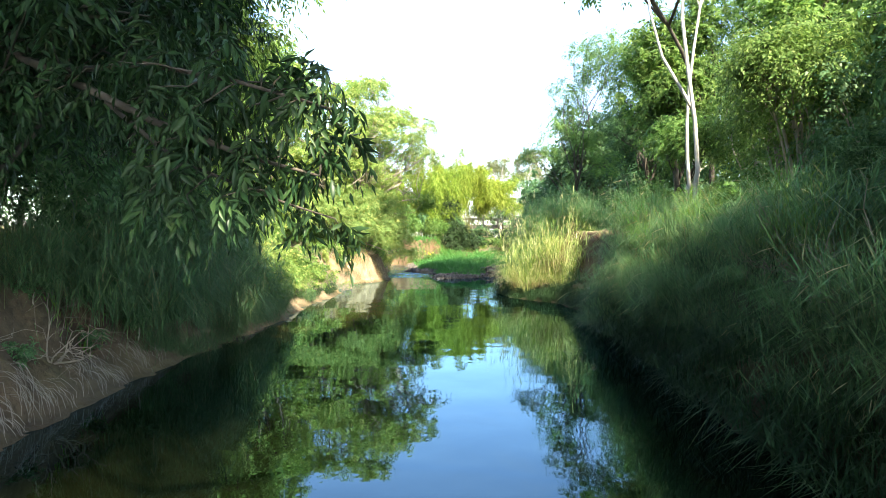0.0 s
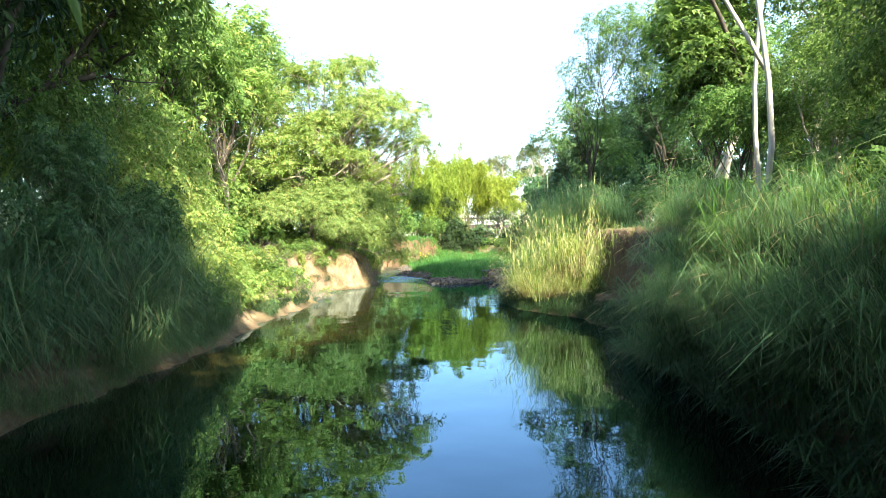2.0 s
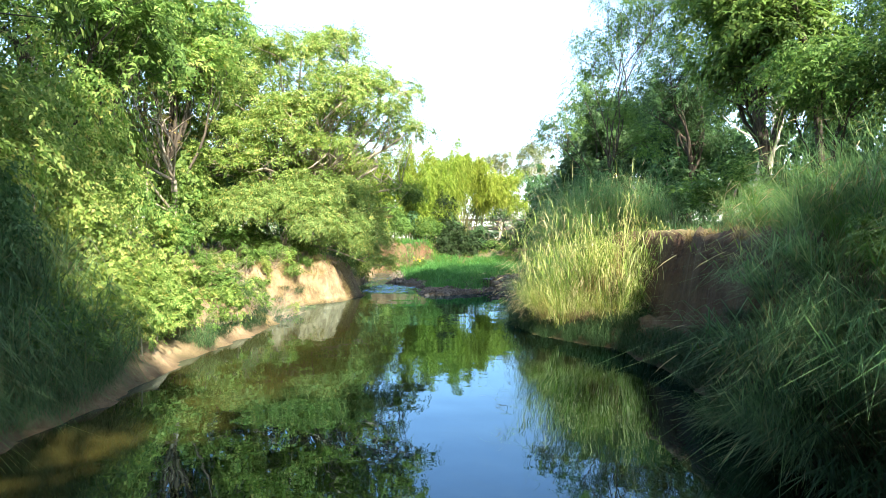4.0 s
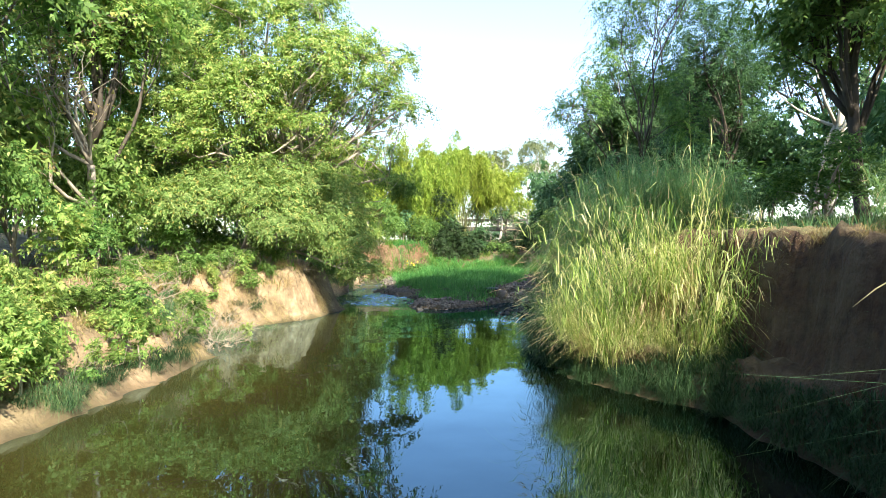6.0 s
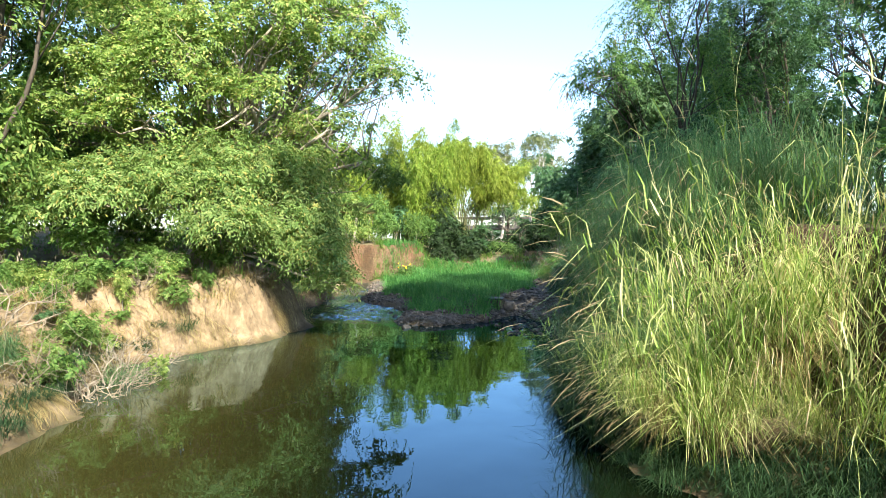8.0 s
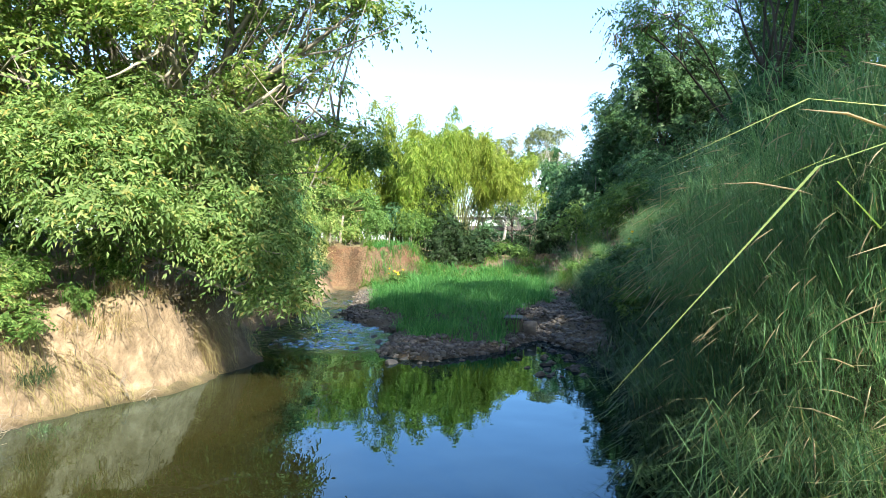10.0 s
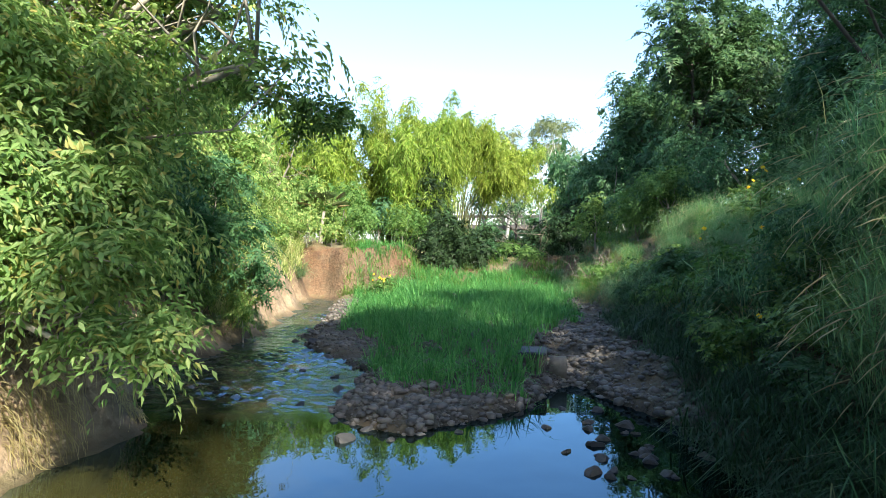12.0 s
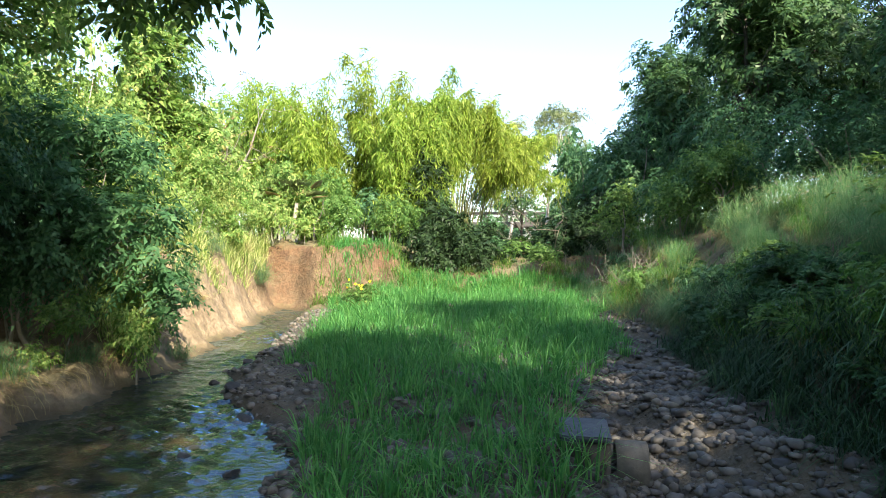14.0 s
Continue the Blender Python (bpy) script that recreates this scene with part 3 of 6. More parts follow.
def height(x, y):
    """The lie of the land: river bed, cut banks, the terrace on either side, the gravel bar."""
    x, y = np.asarray(x, float), np.asarray(y, float)
    xl = np.interp(y, LEFT_Y, LEFT_X) + np.interp(y, [30, 33], [0.12, 0.2]) * wobbly(x * 0 + 3, y, 1.6) + 0.06 * wobbly(x * 0 + 5, y, 3.9) + 0.035 * wobbly(x * 0 + 1, y, 8.3)
    xr = np.interp(y, RIGHT_Y, RIGHT_X) + 0.10 * wobbly(x * 0 + 7, y, 1.3) + 0.06 * wobbly(x * 0 + 2, y, 4.1)
    dl, dr = xl - x, x - xr
    z = -0.55 * smooth(np.minimum(-dl, -dr) / 1.6)
    # left bank: a beach below a step, a cut bluff at the point
    hl = np.interp(y, [0, 14, 18, 24, 26.5, 30.5, 32.5, 38, 40, 46, 60], [1.9, 1.8, 1.3, 1.25, 1.2, 1.15, 1.6, 1.8, 1.9, 1.9, 1.9])
    wl = np.interp(y, [0, 14, 18, 24, 26.5, 30.5, 32.5, 38, 40, 46, 60], [1.6, 1.6, 2.6, 1.5, 0.55, 0.5, 1.2, 1.4, 0.9, 0.9, 0.9])
    shelf = np.interp(y, [31.8, 33.2, 37.0, 38.6], [0.0, 1.0, 1.0, 0.0])
    zl = (0.25 + 0.1 * shelf) * smooth(dl / 0.35) + (hl - 0.25 - 0.1 * shelf) * smooth((dl - 0.15 - shelf) / wl) + 0.06 * np.clip(dl - wl, 0, 14)
    # right bank: a low foot, then a cut face up to the terrace
    hr = np.interp(y, [0, 16, 24, 32, 40, 60], [1.9, 2.0, 2.1, 2.3, 2.4, 2.2])
    foot = np.interp(y, [12, 14, 16, 17.5, 19.2, 20.4, 22, 24, 30], [0.0, 0.1, 0.4, 0.6, 0.95, 1.75, 2.3, 0.5, 0.1])
    low = np.interp(y, [14, 16.5, 19.5, 22, 24], [0.28, 0.4, 0.42, 0.4, 0.28])
    wr = np.interp(y, [0, 14, 17, 22, 24, 32, 60], [1.1, 0.9, 0.3, 0.4, 1.3, 3.0, 4.0])
    zr = low * smooth(dr / (0.4 + foot * 0.5)) + (hr - low) * smooth((dr - foot) / wr) + 0.05 * np.clip(dr - wr, 0, 20)
    z = np.where(dl > 0, zl, np.where(dr > 0, zr, z))
    # gravel bar and the grassy island behind it
    front = np.interp(x, [-2.2, -1.6, -1.0, -0.4, 0.26, 0.7, 1.15, 2.2], [31.2, 30.6, 30.5, 30.8, 31.45, 32.3, 32.7, 30.0])
    m = np.minimum(x - np.interp(y, BAR_Y, BAR_X), y - front) + 0.15 * wobbly(x, y, 2.2)
    bar = -0.5 + 0.62 * smooth((m + 0.9) / 1.3) + 0.28 * smooth((m - 0.5) / 2.0)
    bar = np.where(y > 45, bar + 1.2 * smooth((y - 45) / 5), bar)
    z = np.where((dl < 0.4) & (dr < 0.4), np.maximum(z, bar), z)
    z = np.where((dr >= 0.4) & (y > 31), np.maximum(z, bar * 0.9), z)
    # the far bend, where the stream turns away behind the bar
    bend_up = smooth((y - 46.0 + 0.35 * wobbly(x, x * 0, 1.4)) / 0.9) * (1.9 + 0.1 * wobbly(x, y, 0.7))
    rise = 1.35 * smooth((y - 44.5) / 5.5)
    bend_up = bend_up + (rise - bend_up) * smooth((x + 3.0) / 1.2)
    chan = 1 - 0.6 * np.exp(-((x - 1.0) / 2.2) ** 2)
    z = np.where(y > 45.5, np.maximum(z, bend_up * np.where(y > 52, chan, 1.0)), z)
    # gullies and ledges on the steep faces
    face = smooth((z - 0.1) / 0.4) * np.where(dl > 0, np.exp(-((dl - 0.6) / 1.3) ** 2), np.exp(-((dr - 0.9) / 1.2) ** 2))
    z = z + face * (0.16 * wobbly(x * 0.6, y, 1.9) + 0.08 * wobbly(x + 4, y * 0.7, 4.3) + 0.06 * wobbly(x * 1.6, y + 3, 6.0))
    rough = 0.05 * wobbly(x, y, 2.3) + 0.03 * wobbly(x + 9, y - 4, 5.1)
    z = z + rough * smooth((z + 0.05) / 0.4)
    return z


def lines(lo, hi, step, far):
    inner = np.arange(lo, hi + step / 2, step)
    grow = np.cumsum(step * 1.35 ** np.arange(1, 60))
    grow = grow[grow < far]
    return np.concatenate([(lo - grow)[::-1], inner, hi + grow])


def make_land():
    gx, gy = lines(-9, 6, 0.12, 1800), lines(3, 49, 0.15, 1800)
    X, Y = np.meshgrid(gx, gy)
    Z = height(X, Y)
    v = np.stack([X, Y, Z], -1).reshape(-1, 3)
    nx, ny = len(gx), len(gy)
    i = (np.arange(ny - 1)[:, None] * nx + np.arange(nx - 1)[None]).ravel()
    f = np.stack([i, i + 1, i + nx + 1, i + nx], 1)
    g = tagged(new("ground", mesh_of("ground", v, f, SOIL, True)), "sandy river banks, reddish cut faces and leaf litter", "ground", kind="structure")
    wx = np.concatenate([np.linspace(-14, -6.4, 10), np.arange(-6.3, -1.4, 0.045), np.linspace(-1.3, 10, 16)])
    wy = np.concatenate([np.linspace(-40, 30, 60), np.arange(30.3, 46.5, 0.045), np.linspace(47, 62, 12)])
    X, Y = np.meshgrid(wx, wy)
    swift = smooth((Y - 30.8) / 1.6) * smooth((46.4 - Y) / 2) * smooth((-1.5 - X) / 0.6) * smooth((X + 6.3) / 0.4)
    chop = 0.03 * wobbly(X + 0.4 * Y, Y, 6.5) + 0.022 * wobbly(X + 3, Y * 1.2 + 0.3 * X, 13.0) + 0.011 * wobbly(X * 1.1, Y + 5, 27.0)
    v = np.stack([X, Y, swift * chop * (0.6 + 0.5 * wobbly(X, Y, 0.9))], -1).reshape(-1, 3)
    nx, ny = len(wx), len(wy)
    i = (np.arange(ny - 1)[:, None] * nx + np.arange(nx - 1)[None]).ravel()
    f = np.stack([i, i + 1, i + nx + 1, i + nx], 1)
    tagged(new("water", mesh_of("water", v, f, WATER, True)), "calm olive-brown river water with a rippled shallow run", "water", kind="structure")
    return g


make_land()


def at(x, y, dz=0.0):
    return (x, y, float(height(x, y)) + dz)


# ---------------------------------------------------------------- trees of the sunny bank
def crown(c, r, n, seed, size=0.42):
    return lobes_in(c, r, n, np.random.default_rng(seed), size)


def dark_tree():
    """The dark tree whose drooping branch reaches over the water at the start."""
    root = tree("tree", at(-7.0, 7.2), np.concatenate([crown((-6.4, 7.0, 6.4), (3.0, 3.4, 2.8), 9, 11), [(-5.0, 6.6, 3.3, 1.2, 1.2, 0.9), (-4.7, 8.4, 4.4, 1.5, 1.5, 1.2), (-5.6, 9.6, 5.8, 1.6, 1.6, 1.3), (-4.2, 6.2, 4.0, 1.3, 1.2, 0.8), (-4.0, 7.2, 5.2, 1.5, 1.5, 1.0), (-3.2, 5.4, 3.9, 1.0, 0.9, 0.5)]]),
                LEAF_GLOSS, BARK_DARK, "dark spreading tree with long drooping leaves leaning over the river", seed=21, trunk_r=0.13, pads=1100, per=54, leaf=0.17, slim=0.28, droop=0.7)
    rng = np.random.default_rng(3)
    o = np.array(root.location)
    way = np.array([(-6.6, 7.0, 4.4), (-5.0, 6.2, 4.0), (-3.6, 5.3, 3.4), (-2.4, 4.7, 2.85), (-1.6, 4.45, 2.55), (-1.05, 4.3, 2.4)]) - o
    fork = np.array([(-3.6, 5.3, 3.4), (-2.6, 4.9, 3.35), (-1.7, 4.5, 3.1), (-0.95, 4.3, 2.85)]) - o
    low = np.array([(-3.0, 5.0, 3.1), (-2.2, 4.6, 2.55), (-1.25, 4.3, 2.2)]) - o
    v, f = join([tube(way, [0.06, 0.05, 0.04, 0.028, 0.018, 0.008]), tube(fork, [0.03, 0.022, 0.015, 0.007]), tube(low, [0.022, 0.015, 0.007])])
    branch = part("branch", mesh_of("branch", v, f, BARK_DARK, True), root, "crooked dark branch hung with long leaves")
    L, n = 1.0, 6
    t = np.linspace(0, 1, n)
    w = 0.13 * np.sin(np.pi * t ** 0.8) + 0.004
    sag = -0.22 * t ** 2
    vv = np.concatenate([np.stack([t, w, sag + 0.35 * w], 1), np.stack([t, 0 * t, sag], 1), np.stack([t, -w, sag + 0.35 * w], 1)])
    ff = []
    for i in range(n - 1):
        for r in (0, 1):
            a, b = r * n + i, r * n + i + 1
            ff += [(a, b, b + n), (a, b + n, a + n)]
    one = mesh_of("leaf", vv, ff, LEAF_GLOSS, True)
    # short side twigs crowded with drooping leaves
    for path, count in ((way, 26), (fork, 16), (low, 10)):
        for _ in range(count):
            s = rng.uniform(0.12, 1.0) * (len(path) - 1)
            i = min(int(s), len(path) - 2)
            p = path[i] + (path[i + 1] - path[i]) * (s - i)
            d = unit(np.array([rng.normal(0, 1), rng.normal(0, 1), rng.uniform(-0.9, 0.7)]))
            q = bend(p, p + d * rng.uniform(0.25, 0.6), rng, 0.04, 0.08, 4)
            twig = part("twig", mesh_of("twig", *tube(q, np.linspace(0.009, 0.003, 4), 4), BARK_DARK, True), branch)
            c = np.concatenate([q[1:], q[2:] + rng.normal(0, 0.05, (2, 3))])
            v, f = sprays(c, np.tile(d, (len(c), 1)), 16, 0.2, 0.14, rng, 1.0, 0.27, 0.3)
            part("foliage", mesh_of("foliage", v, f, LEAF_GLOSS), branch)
    for path, count in ((way, 70), (fork, 50), (low, 40)):
        for _ in range(count):
            s = rng.uniform(0.42 if path is way else 0.25, 1.0) ** 0.7 * (len(path) - 1)
            i = min(int(s), len(path) - 2)
            p = path[i] + (path[i + 1] - path[i]) * (s - i) + rng.normal(0, 0.07, 3)
            ob = part("leaf", one, branch)
            size = rng.uniform(0.1, 0.16)
            ob.matrix_basis = pose(*p, rng.uniform(-40, 40), rng.uniform(20, 95), rng.uniform(0, 360)) @ Matrix.Scale(size, 4)


dark_tree()
tree("tree", at(-7.6, 13.0), np.concatenate([crown((-6.8, 13.2, 7.4), (3.4, 4.0, 3.4), 10, 12), [(-4.2, 13.0, 7.4, 1.2, 1.3, 0.8), (-5.4, 13.4, 6.2, 1.4, 1.4, 0.8), (-6.6, 15.0, 5.2, 1.4, 1.4, 0.9)]]),
     LEAF_MID, BARK_DARK, "tall broad-leaved tree with sunlit outer sprays", seed=22, trunk_r=0.2, pads=860, per=54, pad_r=0.5, leaf=0.19, slim=0.32, droop=0.55)
tree("tree", at(-10.5, 9.5), crown((-9.8, 9.5, 6.6), (3.4, 3.4, 4.0), 9, 13), LEAF_DEEP, BARK_DARK, "shaded tree with fine feathery foliage", seed=23, pads=360, per=54, leaf=0.17, slim=0.44, fine=True)
tree("tree", at(-11.2, 16.5), crown((-10.4, 16.8, 7.4), (3.4, 3.6, 4.2), 10, 14), LEAF_MID, BARK_DARK, "tall dark-barked tree in mixed light", seed=24, pads=420, per=54, leaf=0.17, slim=0.44, fine=True)
tree("tree", at(-9.8, 21.5), crown((-9.2, 21.8, 6.6), (3.0, 3.2, 3.4), 9, 15), LEAF_MID, BARK_DARK, "slender tree with an open green crown", seed=25, pads=360, per=54, leaf=0.17, slim=0.44, fine=True)
tree("tree", at(-12.5, 27.0), crown((-11.6, 27.0, 6.8), (3.6, 4.0, 4.0), 9, 16), LEAF_MID, BARK_GREY, "tall leafy tree behind the sandy bank", seed=26, pads=420, per=54, leaf=0.17, slim=0.44, fine=True)
tree("tree", at(-9.6, 27.0), crown((-9.2, 27.2, 8.0), (2.4, 2.4, 2.8), 9, 17), LEAF_LIT, BARK_DARK, "tall leafy tree behind the sandy bank", seed=29, pads=460, per=54, leaf=0.17, slim=0.44, fine=True)
tree("tree", at(-11.2, 33.4), crown((-10.8, 33.4, 8.8), (3.0, 3.0, 3.2), 9, 18), LEAF_MID, BARK_DARK, "tall leafy tree behind the point", seed=30, pads=460, per=54, leaf=0.17, slim=0.44, fine=True)
# the big layered tree at the point
point_tree = tree("tree", at(-7.4, 31.6), [(-6.4, 31.0, 8.7, 1.9, 2.0, 0.7), (-4.8, 30.6, 7.7, 2.0, 1.9, 0.55), (-3.6, 30.3, 6.5, 1.4, 1.2, 0.4), (-7.8, 30.6, 7.5, 2.2, 2.2, 0.7),
     (-5.6, 29.6, 6.5, 2.2, 2.0, 0.55), (-3.4, 29.9, 4.6, 0.8, 0.8, 0.4), (-5.0, 29.2, 5.0, 2.0, 1.8, 0.6), (-7.4, 29.4, 5.6, 2.2, 2.0, 0.7), (-8.8, 31.0, 6.2, 2.0, 2.0, 0.7),
     (-2.6, 30.2, 3.9, 0.8, 0.8, 0.3), (-4.6, 31.8, 6.0, 2.0, 2.0, 0.6), (-4.8, 32.6, 5.2, 1.0, 0.9, 0.7), (-5.4, 33.8, 4.7, 1.1, 1.0, 0.8), (-5.2, 32.2, 7.4, 1.4, 1.2, 0.6), (-5.6, 34.6, 5.6, 1.1, 1.0, 0.8), (-5.2, 34.1, 4.2, 0.8, 0.8, 0.7), (-6.2, 35.2, 4.4, 1.1, 1.0, 0.9), (-6.4, 34.2, 3.4, 0.9, 0.9, 0.8), (-6.6, 33.0, 7.0, 2.0, 2.0, 0.7), (-8.8, 28.6, 4.6, 1.6, 1.6, 0.6), (-9.6, 30.4, 4.4, 1.6, 1.6, 0.7), (-5.6, 31.2, 9.4, 1.2, 1.2, 0.5), (-4.4, 31.6, 4.8, 0.7, 0.6, 0.4),
     (-4.7, 30.4, 8.9, 1.1, 1.1, 0.8), (-3.6, 30.4, 7.6, 1.1, 1.1, 0.7), (-2.9, 30.4, 6.6, 0.8, 0.9, 0.6), (-2.3, 30.3, 5.9, 0.8, 0.9, 0.4), (-3.5, 31.5, 4.9, 0.8, 0.7, 0.4), (-2.6, 30.4, 7.3, 0.8, 0.9, 0.5), (-6.8, 29.6, 8.4, 1.5, 1.3, 0.9), (-8.4, 29.6, 6.8, 1.5, 1.3, 0.9), (-6.2, 28.8, 6.0, 1.3, 1.1, 0.9), (-4.3, 29.2, 6.9, 1.3, 1.1, 0.9), (-7.0, 28.4, 4.4, 1.5, 1.1, 0.8), (-5.8, 30.6, 4.2, 1.4, 1.2, 0.9), (-8.2, 28.8, 5.4, 1.3, 1.2, 0.9)],
     LEAF_LIT, BARK_GREY, "large spreading tree with layered yellow-green foliage on the sandy point", seed=27, trunk_r=0.24, top=(-6.4, 31.0, 5.6), fork=0.3, pads=1500, per=63, pad_r=0.48, leaf=0.115, slim=0.48, droop=0.3, flat=0.2)
# a low bough of it, leafy to the tip
_o = np.array(point_tree.location)
_rng = np.random.default_rng(271)
_way = np.array([(-4.4, 31.9, 4.7), (-3.6, 32.0, 4.35), (-2.9, 32.0, 3.95), (-2.35, 32.05, 3.75), (-1.95, 32.05, 3.6)]) - _o
part("bough", mesh_of("bough", *tube(_way, [0.035, 0.028, 0.02, 0.012, 0.005], 6), BARK_GREY, True), point_tree)
_c = np.concatenate([_way[i] + (_way[i + 1] - _way[i]) * _rng.random((16, 1)) + _rng.normal(0, 0.13, (16, 3)) for i in range(1, 4)])
part("crown", mesh_of("crown", *sprays(_c, unit(_rng.normal(0, 1, _c.shape)), 36, 0.26, 0.12, _rng, 0.5, 0.4), LEAF_MID), point_tree)
# low broad-leaved tree that hangs over the bluff
tree("tree", at(-6.2, 29.9), [(-5.4, 29.2, 3.6, 1.7, 1.7, 0.7), (-4.5, 29.6, 2.9, 1.5, 1.4, 0.7), (-3.5, 28.7, 1.75, 0.8, 0.8, 0.55), (-5.8, 28.2, 2.9, 1.5, 1.4, 0.8), (-6.8, 28.6, 3.2, 1.6, 1.6, 0.9), (-7.6, 27.6, 2.8, 1.3, 1.3, 0.8), (-3.0, 28.4, 1.15, 0.5, 0.5, 0.3), (-4.3, 28.7, 2.5, 0.8, 0.8, 0.6), (-3.7, 29.2, 2.2, 0.7, 0.7, 0.6), (-5.1, 27.6, 2.3, 1.0, 1.0, 0.5), (-4.6, 28.7, 2.1, 0.9, 0.9, 0.5), (-4.2, 30.0, 3.6, 1.0, 1.0, 0.6), (-4.0, 29.3, 1.7, 0.7, 0.7, 0.45)],
     LEAF_BROAD, BARK_GREY, "low bushy tree with broad drooping leaves over the bluff", seed=28, trunk_r=0.1, pads=1000, per=63, pad_r=0.38, leaf=0.11, slim=0.36, droop=0.45, flat=0.3)

tree("tree", at(-9.4, 44.6), np.concatenate([crown((-8.8, 44.4, 5.4), (2.1, 2.1, 3.0), 9, 19), [(-8.2, 43.6, 3.6, 1.0, 1.0, 0.9), (-7.8, 44.8, 4.6, 0.9, 0.9, 0.8), (-8.6, 44.4, 7.9, 0.9, 0.9, 0.7)]]), LEAF_LIT, BARK_GREY, "sunlit yellow-green tree on the bank of the run", seed=34, trunk_r=0.12, pads=420, per=54, leaf=0.17, slim=0.44, fine=True)
# shaded bush that leans over the run past the point
tree("bush", at(-6.3, 37.3), [(-5.4, 37.0, 2.0, 1.0, 1.0, 0.8), (-5.0, 36.9, 1.1, 0.7, 0.8, 0.6), (-5.8, 37.2, 3.0, 0.9, 0.9, 0.7), (-6.4, 36.6, 2.2, 1.0, 1.0, 0.9), (-6.6, 37.4, 3.4, 1.0, 1.0, 0.8)],
     LEAF_TEAL, BARK_GREY, "tall shaded blue-green bush leaning over the shallow run", "bush", seed=33, trunk_r=0.05, pads=260, per=54, pad_r=0.36, leaf=0.13, slim=0.42, droop=0.4, fine=True)

# ---------------------------------------------------------------- trees of the shady bank
def pale_tree(x, y, top, lobes, seed, label, r=0.085, mat=LEAF_MID, pads=300):
    return tree("tree", at(x, y), lobes, mat, BARK_PALE, label, seed=seed, trunk_r=r, top=top, fork=0.7, pads=pads, per=54, leaf=0.14, slim=0.5, droop=0.4, pad_r=0.58, fine=True)


# the two lobes at 14 m are unseen, added to shade the point
_pale = pale_tree(5.08, 15.4, (5.45, 15.4, 10.0), np.concatenate([crown((5.9, 15.8, 10.4), (1.7, 1.8, 1.6), 5, 51), [(4.9, 16.3, 14.0, 0.9, 0.9, 0.8), (4.2, 18.0, 14.0, 1.0, 1.1, 0.8)]]), 51, "slender pale-barked tree with a high thin crown", pads=260, r=0.06)
pale_tree(5.34, 15.5, (5.75, 15.6, 9.6), crown((6.9, 16.6, 9.8), (1.8, 2.0, 1.8), 4, 52), 52, "thin pale trunk close beside its twin", r=0.05, pads=150)
_o = np.array(_pale.location)
part("limb", mesh_of("limb", *tube(np.array([(5.24, 15.4, 5.0), (5.0, 15.4, 5.45), (4.5, 15.4, 6.3), (4.2, 15.4, 7.4), (4.1, 15.4, 8.8)]) - _o, [0.045, 0.04, 0.034, 0.028, 0.016], 7), BARK_PALE, True), _pale)


def forked_tree(x, y, stems, lobes, seed, label, r=0.12):
    """Several grey stems from one foot, each forking into crooked limbs below a thin crown."""
    rng = np.random.default_rng(seed)
    root = tagged(new("tree"), label, "tree")
    root.location = at(x, y)
    o = np.array(root.location)
    lobes = np.asarray(lobes, float)
    for dx, dy, tip, k in stems:
        p = bend((dx, dy, -0.3), tip, rng, 0.0, 0.035, 9)
        rad = np.linspace(1.0, 0.55, 9) * r * k
        rad[0] *= 1.35
        stem = part("stem", mesh_of("stem", *tube(p, rad, 9), BARK_PALE, True), root)
        for _ in range(5):
            q = p[rng.integers(4, 9)]
            end = q + np.array([rng.normal(0, 0.9), rng.normal(0, 0.6), rng.uniform(0.9, 2.4)])
            w = bend(q, end, rng, 0.08, 0.1, 6)
            part("limb", mesh_of("limb", *tube(w, np.linspace(r * k * 0.42, 0.012, 6), 6), BARK_PALE, True), stem)
    pos, out = spread(lobes, 240, rng)
    part("crown", mesh_of("crown", *sprays(pos - o, out, 45, 0.5, 0.16, rng, 0.5, 0.4, 0.35, True), LEAF_MID), root)


forked_tree(9.9, 31.0, ((-0.1, 0, (1.2, 0.2, 3.4), 1.0), (0.65, 0.1, (1.1, 0.3, 4.6), 1.1)), [(11.6, 31.2, 9.0, 1.6, 1.6, 1.4), (12.6, 31.4, 7.6, 1.6, 1.5, 1.3), (12.0, 32.0, 10.2, 1.6, 1.6, 1.2), (9.3, 29.8, 10.2, 1.2, 1.2, 0.9)], 54, "forked grey-barked tree standing back on the terrace", 0.14)
forked_tree(10.6, 24.2, ((0, 0, (0.3, 0.1, 6.0), 1.0), (0.5, 0.2, (1.5, 0.3, 5.0), 0.8)), [(11.0, 24.4, 9.6, 2.0, 1.8, 1.5), (12.2, 25.0, 8.4, 1.8, 1.7, 1.4), (10.0, 25.0, 10.4, 1.7, 1.6, 1.2)], 53, "pale forked trunks at the edge of the wood", 0.13)
